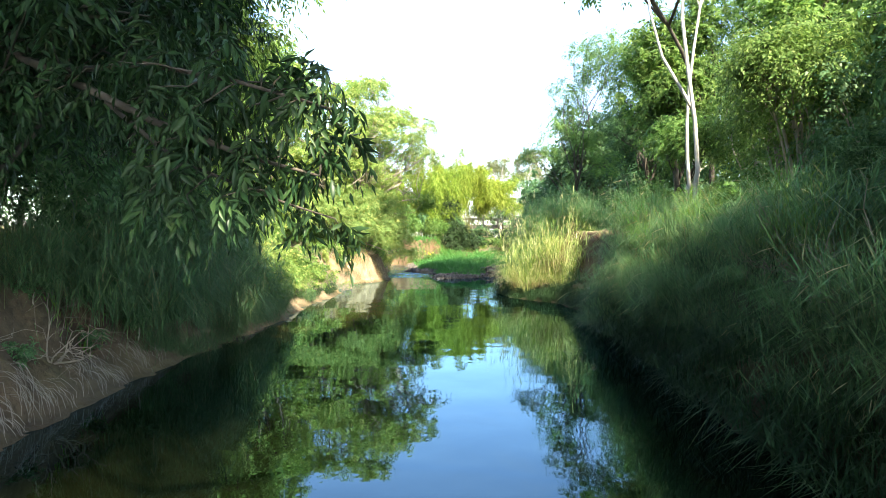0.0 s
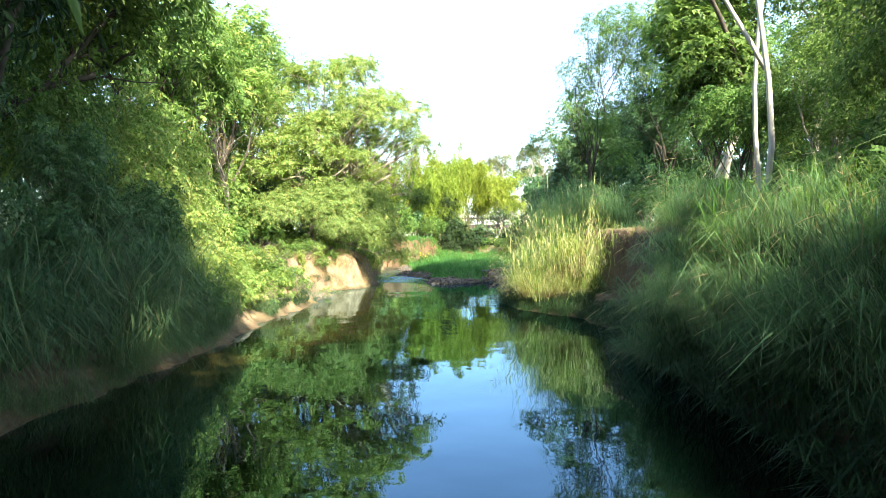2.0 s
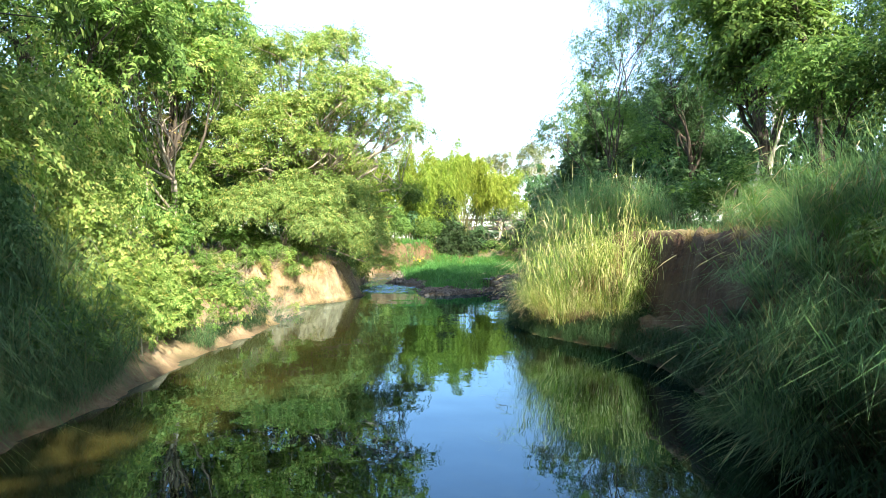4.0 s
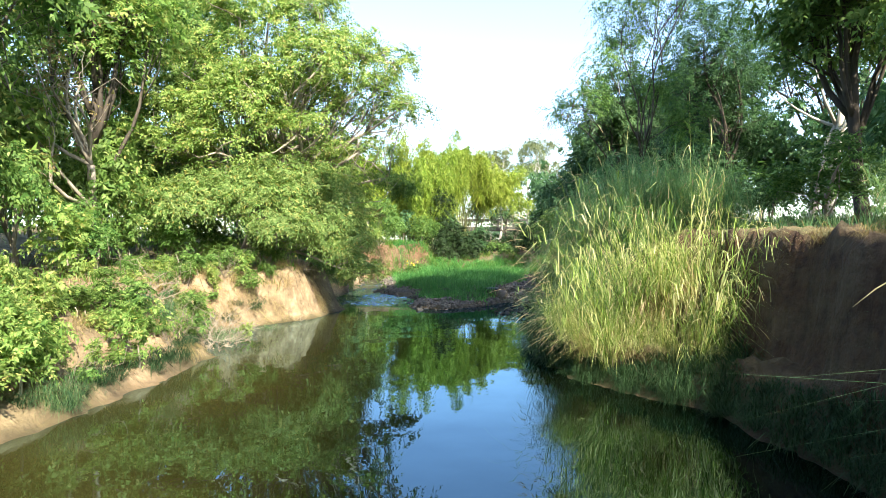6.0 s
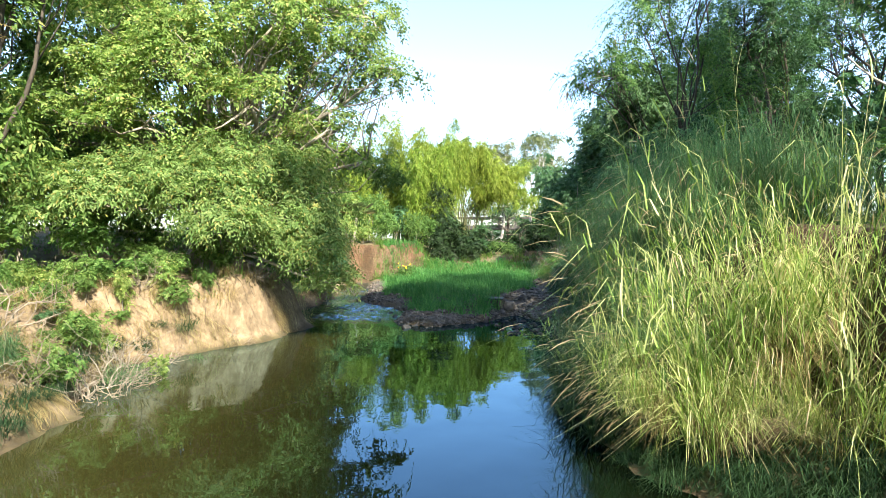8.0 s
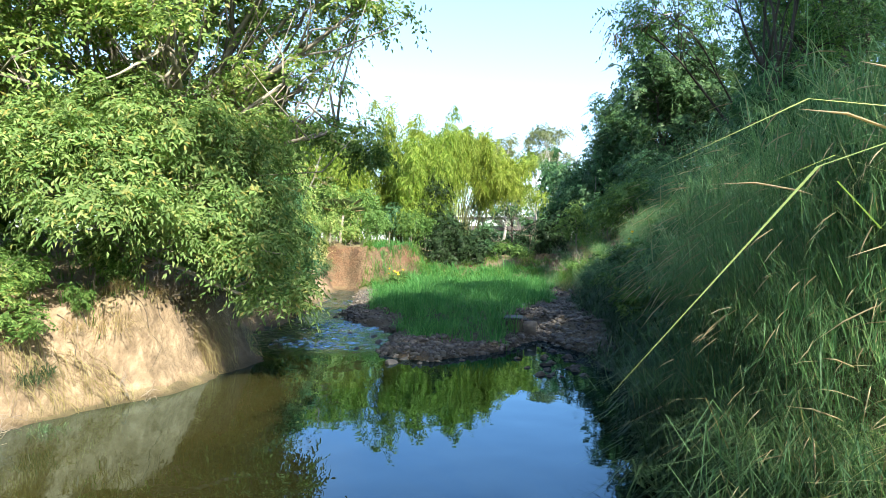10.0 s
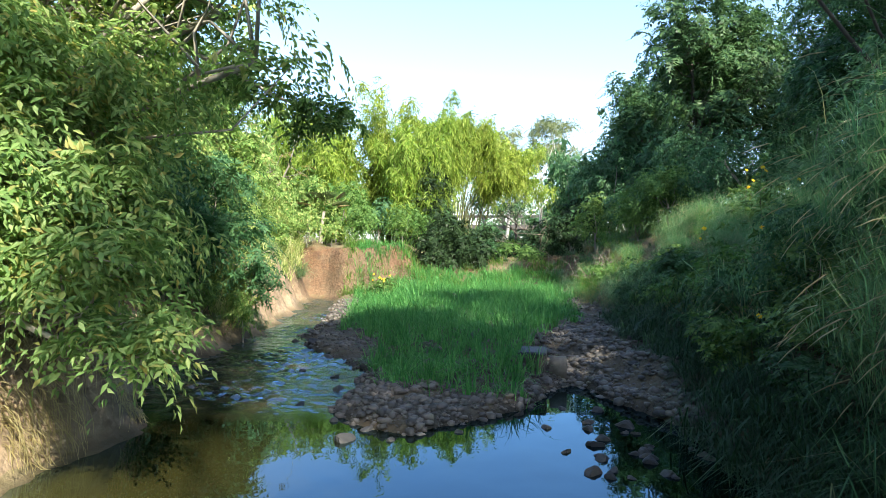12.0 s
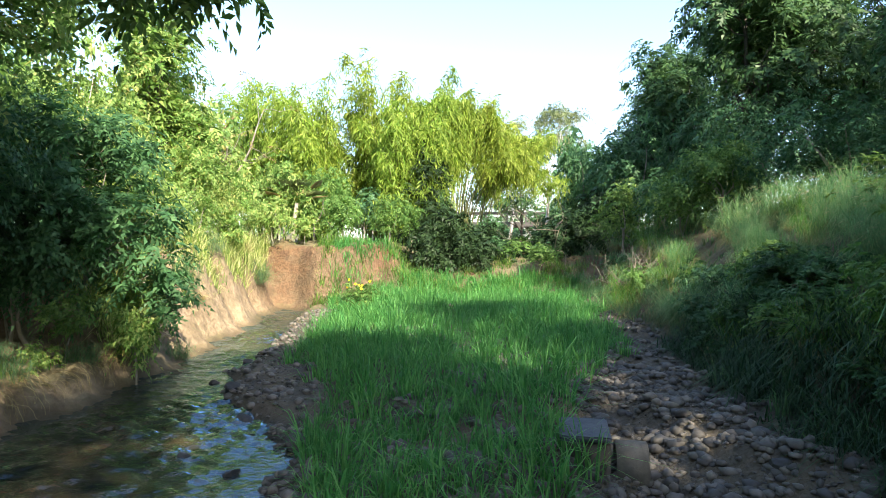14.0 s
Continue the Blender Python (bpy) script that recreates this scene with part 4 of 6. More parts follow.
for x, y, z, r, rz, s, mat, n, lab in (
        (8.6, 7.0, 5.2, 2.4, 2.8, 61, LEAF_DEEP, 420, "dark tree crowding the start of the bank"),
        (9.6, 11.0, 6.4, 2.8, 3.0, 62, LEAF_MID, 340, "dense dark tree on the terrace"),
        (9.4, 19.0, 8.0, 2.8, 3.4, 63, LEAF_MID, 340, "tall tree with a mixed green crown"),
        (8.4, 25.8, 8.6, 2.7, 4.0, 64, LEAF_MID, 520, "feathery tree above the reed grass"),
        (10.9, 41.5, 7.2, 3.2, 3.2, 66, LEAF_DARK, 460, "dense dark tree on the terrace"),
        (11.6, 49.0, 8.4, 3.8, 5.4, 67, LEAF_DARK, 440, "dense dark tree on the terrace"),
        (11.8, 58.5, 8.2, 3.8, 5.6, 68, LEAF_DARK, 440, "tall dark tree at the end of the terrace"),
        (8.2, 47.0, 7.4, 2.6, 4.6, 171, LEAF_DARK, 520, "dense dark tree on the terrace"),
        (7.4, 53.4, 6.2, 2.6, 4.2, 172, LEAF_DARK, 480, "dense dark tree on the terrace"),
        (11.2, 67.0, 6.4, 2.6, 3.6, 69, LEAF_MID, 300, "round tree at the end of the terrace"),
        (16.0, 22.0, 8.6, 4.0, 4.4, 70, LEAF_MID, 300, "tall dark tree behind the bank"),
        (15.5, 40.0, 10.0, 4.4, 5.4, 71, LEAF_DARK, 260, "tall dark tree behind the bank"),
        (15.0, 13.0, 7.4, 3.8, 4.0, 72, LEAF_MID, 260, "tall dark tree behind the bank"),
        (17.0, 31.0, 9.0, 4.4, 5.0, 73, LEAF_DARK, 240, "tall dark tree behind the bank"),
        # unseen trees round the start, added to shade the near banks
        (6.6, -2.5, 6.0, 2.8, 3.4, 74, LEAF_DEEP, 180, "unseen dark tree near the start, added for shade"),
        (8.0, -9.0, 7.0, 3.2, 4.0, 75, LEAF_DEEP, 180, "unseen dark tree near the start, added for shade"),
        (-8.0, -1.0, 6.6, 3.2, 3.8, 76, LEAF_DEEP, 180, "unseen dark tree near the start, added for shade"),
        (-8.4, -9.0, 7.0, 3.4, 4.0, 77, LEAF_DEEP, 180, "unseen dark tree near the start, added for shade"),
        (-8.6, 2.6, 8.0, 3.0, 2.8, 78, LEAF_DEEP, 300, "unseen dark tree near the start, added for shade")):
    tree("tree", at(x, y), crown((x, y, z), (r, r, rz), 10, s, 0.48), mat, BARK_DARK, lab, seed=s, trunk_r=0.17, pads=n, per=54, pad_r=0.55, leaf=0.2, slim=0.46, droop=0.4, fine=True)
# added canopy that arches over the water behind the start, unseen, to cast shade
tree("tree", at(-6.4, -2.0), [(-3.6, 0.8, 8.4, 2.2, 2.0, 1.6), (-1.6, 0.6, 9.6, 2.2, 2.2, 1.2), (0.9, 0.8, 10.8, 2.2, 2.3, 1.0), (0.4, -2.0, 9.6, 1.8, 1.6, 1.3), (-1.4, -2.6, 8.2, 1.8, 1.6, 1.3), (-5.4, -1.0, 7.6, 2.4, 2.6, 2.2), (-0.6, 3.0, 10.2, 1.6, 1.6, 1.0), (-3.2, -2.2, 8.4, 2.0, 1.8, 1.5), (-1.4, -5.4, 8.8, 2.4, 1.6, 1.8), (0.5, 4.0, 10.2, 1.5, 1.5, 1.0), (-1.8, 5.4, 10.0, 1.7, 1.8, 1.0), (-3.4, 3.6, 9.2, 1.9, 1.9, 1.3), (-3.2, 6.8, 10.0, 1.8, 1.8, 1.1), (-5.0, 5.6, 9.6, 1.8, 2.0, 1.3)],
     LEAF_DEEP, BARK_DARK, "unseen dark tree arching over the river, added for shade", seed=160, trunk_r=0.2, top=(-4.6, -1.0, 6.4), pads=1150, per=36, pad_r=0.6, leaf=0.3, slim=0.46)
# crown set above the view to shade the bar and the point
tree("tree", at(9.4, 25.4), [(4.3, 21.6, 12.0, 1.9, 1.9, 0.9), (4.7, 23.6, 11.8, 1.6, 1.8, 1.0), (5.8, 22.4, 11.4, 1.6, 1.6, 1.2), (4.1, 23.6, 12.2, 1.3, 1.5, 0.8), (5.0, 20.0, 14.0, 1.1, 1.1, 0.8), (2.0, 19.6, 11.8, 0.7, 0.7, 0.5), (6.4, 18.8, 12.2, 1.6, 1.6, 1.0), (7.4, 20.4, 12.2, 1.4, 1.4, 0.9), (8.2, 17.8, 12.4, 1.5, 1.5, 1.0), (3.6, 17.1, 11.9, 0.6, 0.6, 0.4)],
     LEAF_MID, BARK_DARK, "tall thin-stemmed tree, its high unseen crown added for shade", seed=161, trunk_r=0.12, top=(6.4, 23.0, 10.4), fork=0.8, pads=760, per=36, pad_r=0.58, leaf=0.25, slim=0.42)
# another unseen crown, added to shade both banks at the start
tree("tree", at(6.2, -1.6), [(3.5, 0.5, 9.5, 2.0, 2.0, 1.2), (4.6, 3.2, 9.0, 1.6, 1.8, 1.2), (3.4, -2.6, 10.0, 1.7, 1.7, 1.2), (1.8, -1.4, 10.6, 1.6, 1.6, 1.0), (1.6, -4.6, 10.4, 2.0, 1.8, 1.2), (1.6, 3.6, 10.4, 1.5, 1.5, 0.8), (5.8, 0.6, 7.8, 1.8, 1.8, 1.4)],
     LEAF_DEEP, BARK_DARK, "unseen tall tree over the river, added for shade", seed=163, trunk_r=0.18, top=(5.0, -0.8, 7.0), pads=560, per=36, pad_r=0.6, leaf=0.3, slim=0.46)
# the first two are added in the sun's way to shade the cut bank
for x, y, z, r, rz, s in ((5.9, 12.7, 4.7, 1.7, 1.3, 180), (5.3, 10.6, 4.5, 1.1, 1.0, 181), (7.5, 17.6, 4.6, 1.6, 1.9, 177), (8.8, 13.4, 5.2, 1.8, 2.2, 178), (10.4, 21.6, 5.4, 2.0, 2.2, 179)):
    tree("tree", at(x, y), crown((x, y, z), (r, r, rz), 8, s, 0.5), LEAF_MID, BARK_GREY, "young feathery tree on the terrace", seed=s, trunk_r=0.07, pads=300, per=84, pad_r=0.5, leaf=0.085, slim=0.4, droop=0.5, fine=True)
# slender tree with hanging pods that leans out over the water
def pod_tree():
    root = tree("tree", at(5.6, 31.2), [(3.3, 31.2, 6.0, 0.9, 1.0, 0.7), (2.6, 30.8, 5.7, 0.5, 0.5, 0.4), (4.2, 31.6, 7.2, 1.1, 1.1, 0.9), (5.0, 32.2, 8.3, 1.1, 1.1, 0.9), (5.6, 31.6, 6.6, 0.9, 0.9, 0.8), (4.6, 31.2, 9.0, 1.0, 1.0, 0.8), (5.8, 31.4, 9.6, 1.1, 1.1, 0.9), (6.4, 31.2, 5.4, 0.9, 0.9, 0.8), (6.2, 30.2, 10.6, 1.3, 1.3, 1.0), (5.1, 29.9, 10.2, 1.1, 1.1, 0.9), (7.3, 30.6, 10.2, 1.3, 1.3, 1.0)],
                LEAF_MID, BARK_DARK, "slender feathery tree with dry pods leaning over the water", seed=65, trunk_r=0.07, top=(4.9, 31.4, 5.4), pads=700, per=63, pad_r=0.42, leaf=0.09, slim=0.4, droop=0.6, fine=True)
    o = np.array(root.location)
    rng = np.random.default_rng(66)
    tips = np.array([(2.1, 30.6, 5.55), (2.5, 30.9, 5.9), (2.9, 30.9, 6.3), (2.3, 30.7, 5.6), (3.4, 31.0, 6.9), (3.7, 31.3, 7.3), (2.7, 30.8, 5.8)]) - o
    for tip in tips:
        q = tip + [0.5, 0.2, 0.25]
        part("twig", mesh_of("twig", *tube(bend(q, tip, rng, 0.05, 0.06, 4), np.linspace(0.008, 0.004, 4), 4), BARK_GREY, True), root)
        for _ in range(5):
            b = tip + rng.normal(0, 0.07, 3)
            d = np.array([rng.normal(0, 0.25), rng.normal(0, 0.25), -1.0])
            part("pod", mesh_of("pod", *tube(np.array([b, b + d * 0.09, b + d * 0.19]), [0.004, 0.011, 0.003], 4), LEAF_DRY, True), root, "dry brown seed pod")


pod_tree()
tree("tree", at(10.2, 37.8), crown((10.0, 37.8, 8.0), (2.8, 2.8, 4.2), 10, 175, 0.5), LEAF_DARK, BARK_DARK, "dense dark tree on the terrace", seed=175, trunk_r=0.18, pads=620, per=84, pad_r=0.55, leaf=0.11, slim=0.45, droop=0.4, fine=True)
# added where it shades the reed grass
tree("tree", at(6.7, 19.5), crown((6.6, 19.6, 5.2), (1.4, 1.4, 1.7), 7, 176, 0.5), LEAF_MID, BARK_DARK, "young feathery tree on the edge of the terrace", seed=176, trunk_r=0.06, pads=260, per=56, pad_r=0.42, leaf=0.11, slim=0.4, droop=0.5, fine=True)


# ---------------------------------------------------------------- bushes, built once and set out
def bush_kind(mat, seed, label, pads=100, leaf=0.09, slim=0.55, per=52, limbs=5):
    return tree("bush", (0, 0, 0), crown((0, 0, 1.15), (1.1, 1.1, 1.05), 8 if limbs else 7, seed, 0.46), mat, BARK_GREY, label, "bush", seed=seed, trunk_r=0.045, top=(0, 0, 0.8), pads=pads, per=per, pad_r=0.36, leaf=leaf, slim=slim, droop=0.45, twig=False, fine=True, limbs=limbs)


# each kind's leaf colour includes the sun or shade where it is set
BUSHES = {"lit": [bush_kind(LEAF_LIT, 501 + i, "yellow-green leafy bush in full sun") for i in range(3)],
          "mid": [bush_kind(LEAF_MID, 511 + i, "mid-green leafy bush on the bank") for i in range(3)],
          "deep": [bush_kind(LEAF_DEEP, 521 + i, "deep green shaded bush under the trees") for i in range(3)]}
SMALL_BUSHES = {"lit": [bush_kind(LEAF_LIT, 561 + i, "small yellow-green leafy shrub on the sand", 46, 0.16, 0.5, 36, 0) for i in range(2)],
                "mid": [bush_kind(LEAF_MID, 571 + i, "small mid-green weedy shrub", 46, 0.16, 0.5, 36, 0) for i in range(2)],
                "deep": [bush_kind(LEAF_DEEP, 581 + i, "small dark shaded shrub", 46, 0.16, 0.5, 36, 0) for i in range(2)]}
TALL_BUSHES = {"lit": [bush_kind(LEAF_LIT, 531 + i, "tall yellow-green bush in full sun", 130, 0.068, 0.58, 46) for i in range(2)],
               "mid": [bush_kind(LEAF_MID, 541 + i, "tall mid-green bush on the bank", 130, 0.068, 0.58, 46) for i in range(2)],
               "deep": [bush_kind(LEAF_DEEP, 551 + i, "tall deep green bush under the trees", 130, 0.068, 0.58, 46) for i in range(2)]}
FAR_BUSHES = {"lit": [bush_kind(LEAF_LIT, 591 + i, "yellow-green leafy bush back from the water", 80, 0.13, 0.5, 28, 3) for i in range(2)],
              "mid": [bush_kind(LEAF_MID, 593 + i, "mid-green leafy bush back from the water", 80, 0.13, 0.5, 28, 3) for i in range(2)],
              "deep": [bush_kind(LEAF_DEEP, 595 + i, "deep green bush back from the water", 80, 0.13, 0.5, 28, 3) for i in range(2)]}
_r = random.Random(5)
_used = set()


def put(src, m, group=""):
    """Sets out a thing: the first time itself, afterwards a copy."""
    ob = src if src.name not in _used else copy_thing(src, m)
    ob.matrix_basis = m
    _used.add(src.name)
    if group:
        ob["group"] = group
    return ob


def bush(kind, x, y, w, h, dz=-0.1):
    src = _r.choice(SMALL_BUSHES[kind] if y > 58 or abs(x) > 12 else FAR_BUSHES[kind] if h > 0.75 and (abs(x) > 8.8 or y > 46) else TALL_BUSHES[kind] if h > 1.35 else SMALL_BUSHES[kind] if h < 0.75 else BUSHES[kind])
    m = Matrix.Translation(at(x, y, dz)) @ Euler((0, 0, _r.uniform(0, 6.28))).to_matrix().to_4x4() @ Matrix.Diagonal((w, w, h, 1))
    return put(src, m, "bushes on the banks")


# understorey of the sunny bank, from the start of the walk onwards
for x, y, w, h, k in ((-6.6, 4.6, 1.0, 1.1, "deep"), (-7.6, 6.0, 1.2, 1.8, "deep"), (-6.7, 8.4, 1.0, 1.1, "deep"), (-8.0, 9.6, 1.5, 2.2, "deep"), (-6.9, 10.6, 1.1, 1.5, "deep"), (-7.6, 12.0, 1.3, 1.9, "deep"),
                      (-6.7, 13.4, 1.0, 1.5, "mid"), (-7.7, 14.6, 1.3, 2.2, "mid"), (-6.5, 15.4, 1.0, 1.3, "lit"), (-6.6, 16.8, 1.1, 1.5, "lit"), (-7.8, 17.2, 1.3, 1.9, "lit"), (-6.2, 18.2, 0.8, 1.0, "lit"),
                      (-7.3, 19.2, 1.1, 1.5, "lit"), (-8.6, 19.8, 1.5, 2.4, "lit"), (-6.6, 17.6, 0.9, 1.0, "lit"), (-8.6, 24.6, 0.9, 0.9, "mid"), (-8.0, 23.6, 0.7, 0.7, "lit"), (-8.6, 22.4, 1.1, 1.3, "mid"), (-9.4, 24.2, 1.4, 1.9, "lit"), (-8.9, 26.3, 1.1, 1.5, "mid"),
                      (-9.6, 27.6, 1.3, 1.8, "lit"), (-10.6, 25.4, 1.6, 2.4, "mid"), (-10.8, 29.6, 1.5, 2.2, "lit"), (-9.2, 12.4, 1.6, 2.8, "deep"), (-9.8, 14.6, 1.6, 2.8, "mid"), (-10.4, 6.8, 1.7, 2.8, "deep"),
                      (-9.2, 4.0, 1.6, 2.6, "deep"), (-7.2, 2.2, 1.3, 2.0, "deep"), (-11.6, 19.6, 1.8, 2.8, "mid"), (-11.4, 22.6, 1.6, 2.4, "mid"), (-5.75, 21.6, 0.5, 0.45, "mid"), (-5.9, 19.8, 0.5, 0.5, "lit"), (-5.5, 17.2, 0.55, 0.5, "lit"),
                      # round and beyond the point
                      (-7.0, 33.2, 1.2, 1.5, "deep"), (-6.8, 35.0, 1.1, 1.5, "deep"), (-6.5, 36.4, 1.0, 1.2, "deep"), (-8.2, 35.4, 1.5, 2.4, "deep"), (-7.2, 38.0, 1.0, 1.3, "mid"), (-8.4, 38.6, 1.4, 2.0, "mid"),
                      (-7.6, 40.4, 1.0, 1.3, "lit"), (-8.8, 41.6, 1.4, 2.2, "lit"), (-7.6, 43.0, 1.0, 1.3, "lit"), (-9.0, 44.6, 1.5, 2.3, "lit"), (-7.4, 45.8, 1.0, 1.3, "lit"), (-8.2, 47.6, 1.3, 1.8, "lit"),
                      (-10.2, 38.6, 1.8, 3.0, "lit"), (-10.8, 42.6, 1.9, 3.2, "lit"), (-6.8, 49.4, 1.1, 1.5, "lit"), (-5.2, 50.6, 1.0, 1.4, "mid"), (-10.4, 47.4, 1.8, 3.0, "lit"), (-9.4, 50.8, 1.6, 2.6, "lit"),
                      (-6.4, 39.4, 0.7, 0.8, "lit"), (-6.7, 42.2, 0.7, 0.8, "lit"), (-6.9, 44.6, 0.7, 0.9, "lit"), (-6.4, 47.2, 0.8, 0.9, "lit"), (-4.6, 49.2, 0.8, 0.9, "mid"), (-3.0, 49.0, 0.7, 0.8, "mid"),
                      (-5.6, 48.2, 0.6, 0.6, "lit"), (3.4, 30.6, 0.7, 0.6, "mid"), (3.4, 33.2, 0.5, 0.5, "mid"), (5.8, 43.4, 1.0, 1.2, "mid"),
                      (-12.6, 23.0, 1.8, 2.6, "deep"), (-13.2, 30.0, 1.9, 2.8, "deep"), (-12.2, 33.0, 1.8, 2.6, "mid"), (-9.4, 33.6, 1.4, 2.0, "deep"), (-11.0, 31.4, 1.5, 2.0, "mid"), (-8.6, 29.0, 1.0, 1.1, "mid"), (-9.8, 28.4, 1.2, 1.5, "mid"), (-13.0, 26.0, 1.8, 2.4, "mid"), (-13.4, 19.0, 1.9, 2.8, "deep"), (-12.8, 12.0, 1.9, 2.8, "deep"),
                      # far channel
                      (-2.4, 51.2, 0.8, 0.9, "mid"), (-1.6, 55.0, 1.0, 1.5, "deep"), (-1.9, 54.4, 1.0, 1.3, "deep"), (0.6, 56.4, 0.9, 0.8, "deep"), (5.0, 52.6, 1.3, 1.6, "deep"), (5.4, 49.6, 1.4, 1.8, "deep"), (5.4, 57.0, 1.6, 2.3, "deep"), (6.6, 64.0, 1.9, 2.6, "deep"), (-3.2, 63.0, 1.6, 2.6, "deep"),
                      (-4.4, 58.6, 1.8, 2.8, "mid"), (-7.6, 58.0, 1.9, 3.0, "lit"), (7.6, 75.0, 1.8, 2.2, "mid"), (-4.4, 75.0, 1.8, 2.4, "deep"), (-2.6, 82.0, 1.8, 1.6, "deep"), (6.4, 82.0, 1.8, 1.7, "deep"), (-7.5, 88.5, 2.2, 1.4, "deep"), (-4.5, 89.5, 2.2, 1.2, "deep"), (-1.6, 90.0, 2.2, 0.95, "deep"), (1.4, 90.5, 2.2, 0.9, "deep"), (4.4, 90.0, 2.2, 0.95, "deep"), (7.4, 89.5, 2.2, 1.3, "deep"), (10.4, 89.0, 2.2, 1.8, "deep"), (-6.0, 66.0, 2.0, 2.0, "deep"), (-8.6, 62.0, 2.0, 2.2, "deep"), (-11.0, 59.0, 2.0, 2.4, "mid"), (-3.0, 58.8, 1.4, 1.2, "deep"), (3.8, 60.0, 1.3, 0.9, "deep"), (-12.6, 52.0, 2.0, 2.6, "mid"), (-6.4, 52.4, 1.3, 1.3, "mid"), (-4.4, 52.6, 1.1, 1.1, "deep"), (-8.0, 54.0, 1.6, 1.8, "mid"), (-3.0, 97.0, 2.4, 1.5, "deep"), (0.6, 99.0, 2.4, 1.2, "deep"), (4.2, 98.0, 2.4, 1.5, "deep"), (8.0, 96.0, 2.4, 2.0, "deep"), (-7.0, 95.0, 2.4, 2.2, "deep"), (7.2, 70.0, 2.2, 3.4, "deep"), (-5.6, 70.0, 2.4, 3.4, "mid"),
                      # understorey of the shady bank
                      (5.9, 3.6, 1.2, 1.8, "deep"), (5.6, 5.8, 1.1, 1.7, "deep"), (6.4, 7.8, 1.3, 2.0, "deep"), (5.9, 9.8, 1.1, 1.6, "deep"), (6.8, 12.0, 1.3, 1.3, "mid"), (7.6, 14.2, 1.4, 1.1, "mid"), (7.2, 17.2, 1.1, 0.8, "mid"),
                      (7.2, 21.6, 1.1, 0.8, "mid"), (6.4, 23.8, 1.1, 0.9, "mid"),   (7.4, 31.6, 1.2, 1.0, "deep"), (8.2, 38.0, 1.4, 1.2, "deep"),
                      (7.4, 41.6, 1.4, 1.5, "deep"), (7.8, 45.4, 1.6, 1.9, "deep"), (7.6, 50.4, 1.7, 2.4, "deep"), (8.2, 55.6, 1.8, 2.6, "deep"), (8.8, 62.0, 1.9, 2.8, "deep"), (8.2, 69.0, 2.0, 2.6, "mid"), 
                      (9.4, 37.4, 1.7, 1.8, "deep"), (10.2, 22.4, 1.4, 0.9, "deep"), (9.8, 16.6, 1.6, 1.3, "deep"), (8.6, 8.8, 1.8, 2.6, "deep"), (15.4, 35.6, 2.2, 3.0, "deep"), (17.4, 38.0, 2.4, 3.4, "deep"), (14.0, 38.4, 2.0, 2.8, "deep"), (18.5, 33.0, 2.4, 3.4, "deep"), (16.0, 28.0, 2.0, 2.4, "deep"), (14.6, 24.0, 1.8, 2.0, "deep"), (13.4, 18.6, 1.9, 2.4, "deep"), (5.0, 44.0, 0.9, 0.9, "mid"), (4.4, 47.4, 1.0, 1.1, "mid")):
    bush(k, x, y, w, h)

for _ in range(26):
    y = _r.uniform(14.6, 19.4)
    x = float(np.interp(y, LEFT_Y, LEFT_X)) - _r.uniform(0.25, 1.6)
    bush("lit" if y > 15.4 else "mid", x, y, _r.uniform(0.28, 0.55), _r.uniform(0.28, 0.55), -0.05)
for _ in range(16):
    y = _r.uniform(19.6, 27.0)
    x = float(np.interp(y, LEFT_Y, LEFT_X)) - _r.uniform(0.5, 2.6)
    bush(_r.choice(("lit", "mid", "mid")), x, y, _r.uniform(0.16, 0.36), _r.uniform(0.14, 0.34), -0.04)

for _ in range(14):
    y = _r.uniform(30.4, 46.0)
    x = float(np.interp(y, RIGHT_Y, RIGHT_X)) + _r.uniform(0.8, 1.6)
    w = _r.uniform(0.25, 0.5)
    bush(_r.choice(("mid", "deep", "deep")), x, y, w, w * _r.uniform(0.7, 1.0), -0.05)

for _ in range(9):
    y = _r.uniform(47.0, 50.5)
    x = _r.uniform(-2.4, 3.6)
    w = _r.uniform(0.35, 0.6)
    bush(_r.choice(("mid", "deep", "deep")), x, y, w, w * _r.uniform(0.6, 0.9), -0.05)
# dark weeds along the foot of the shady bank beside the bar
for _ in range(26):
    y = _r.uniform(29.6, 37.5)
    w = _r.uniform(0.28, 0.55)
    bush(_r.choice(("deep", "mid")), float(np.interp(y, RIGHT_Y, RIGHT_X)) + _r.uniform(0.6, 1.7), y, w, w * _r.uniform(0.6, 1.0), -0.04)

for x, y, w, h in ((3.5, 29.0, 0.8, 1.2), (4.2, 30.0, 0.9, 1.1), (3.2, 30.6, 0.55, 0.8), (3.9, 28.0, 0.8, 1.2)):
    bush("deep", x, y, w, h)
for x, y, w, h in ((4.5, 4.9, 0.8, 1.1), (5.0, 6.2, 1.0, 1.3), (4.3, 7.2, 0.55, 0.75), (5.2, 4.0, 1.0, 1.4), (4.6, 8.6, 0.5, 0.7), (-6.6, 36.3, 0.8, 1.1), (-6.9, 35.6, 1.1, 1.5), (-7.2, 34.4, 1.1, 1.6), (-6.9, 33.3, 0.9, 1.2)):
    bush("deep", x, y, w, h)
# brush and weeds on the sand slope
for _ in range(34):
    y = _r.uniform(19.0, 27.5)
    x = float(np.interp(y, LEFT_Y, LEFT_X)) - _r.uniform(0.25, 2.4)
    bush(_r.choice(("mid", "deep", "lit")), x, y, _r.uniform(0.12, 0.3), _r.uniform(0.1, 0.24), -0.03)

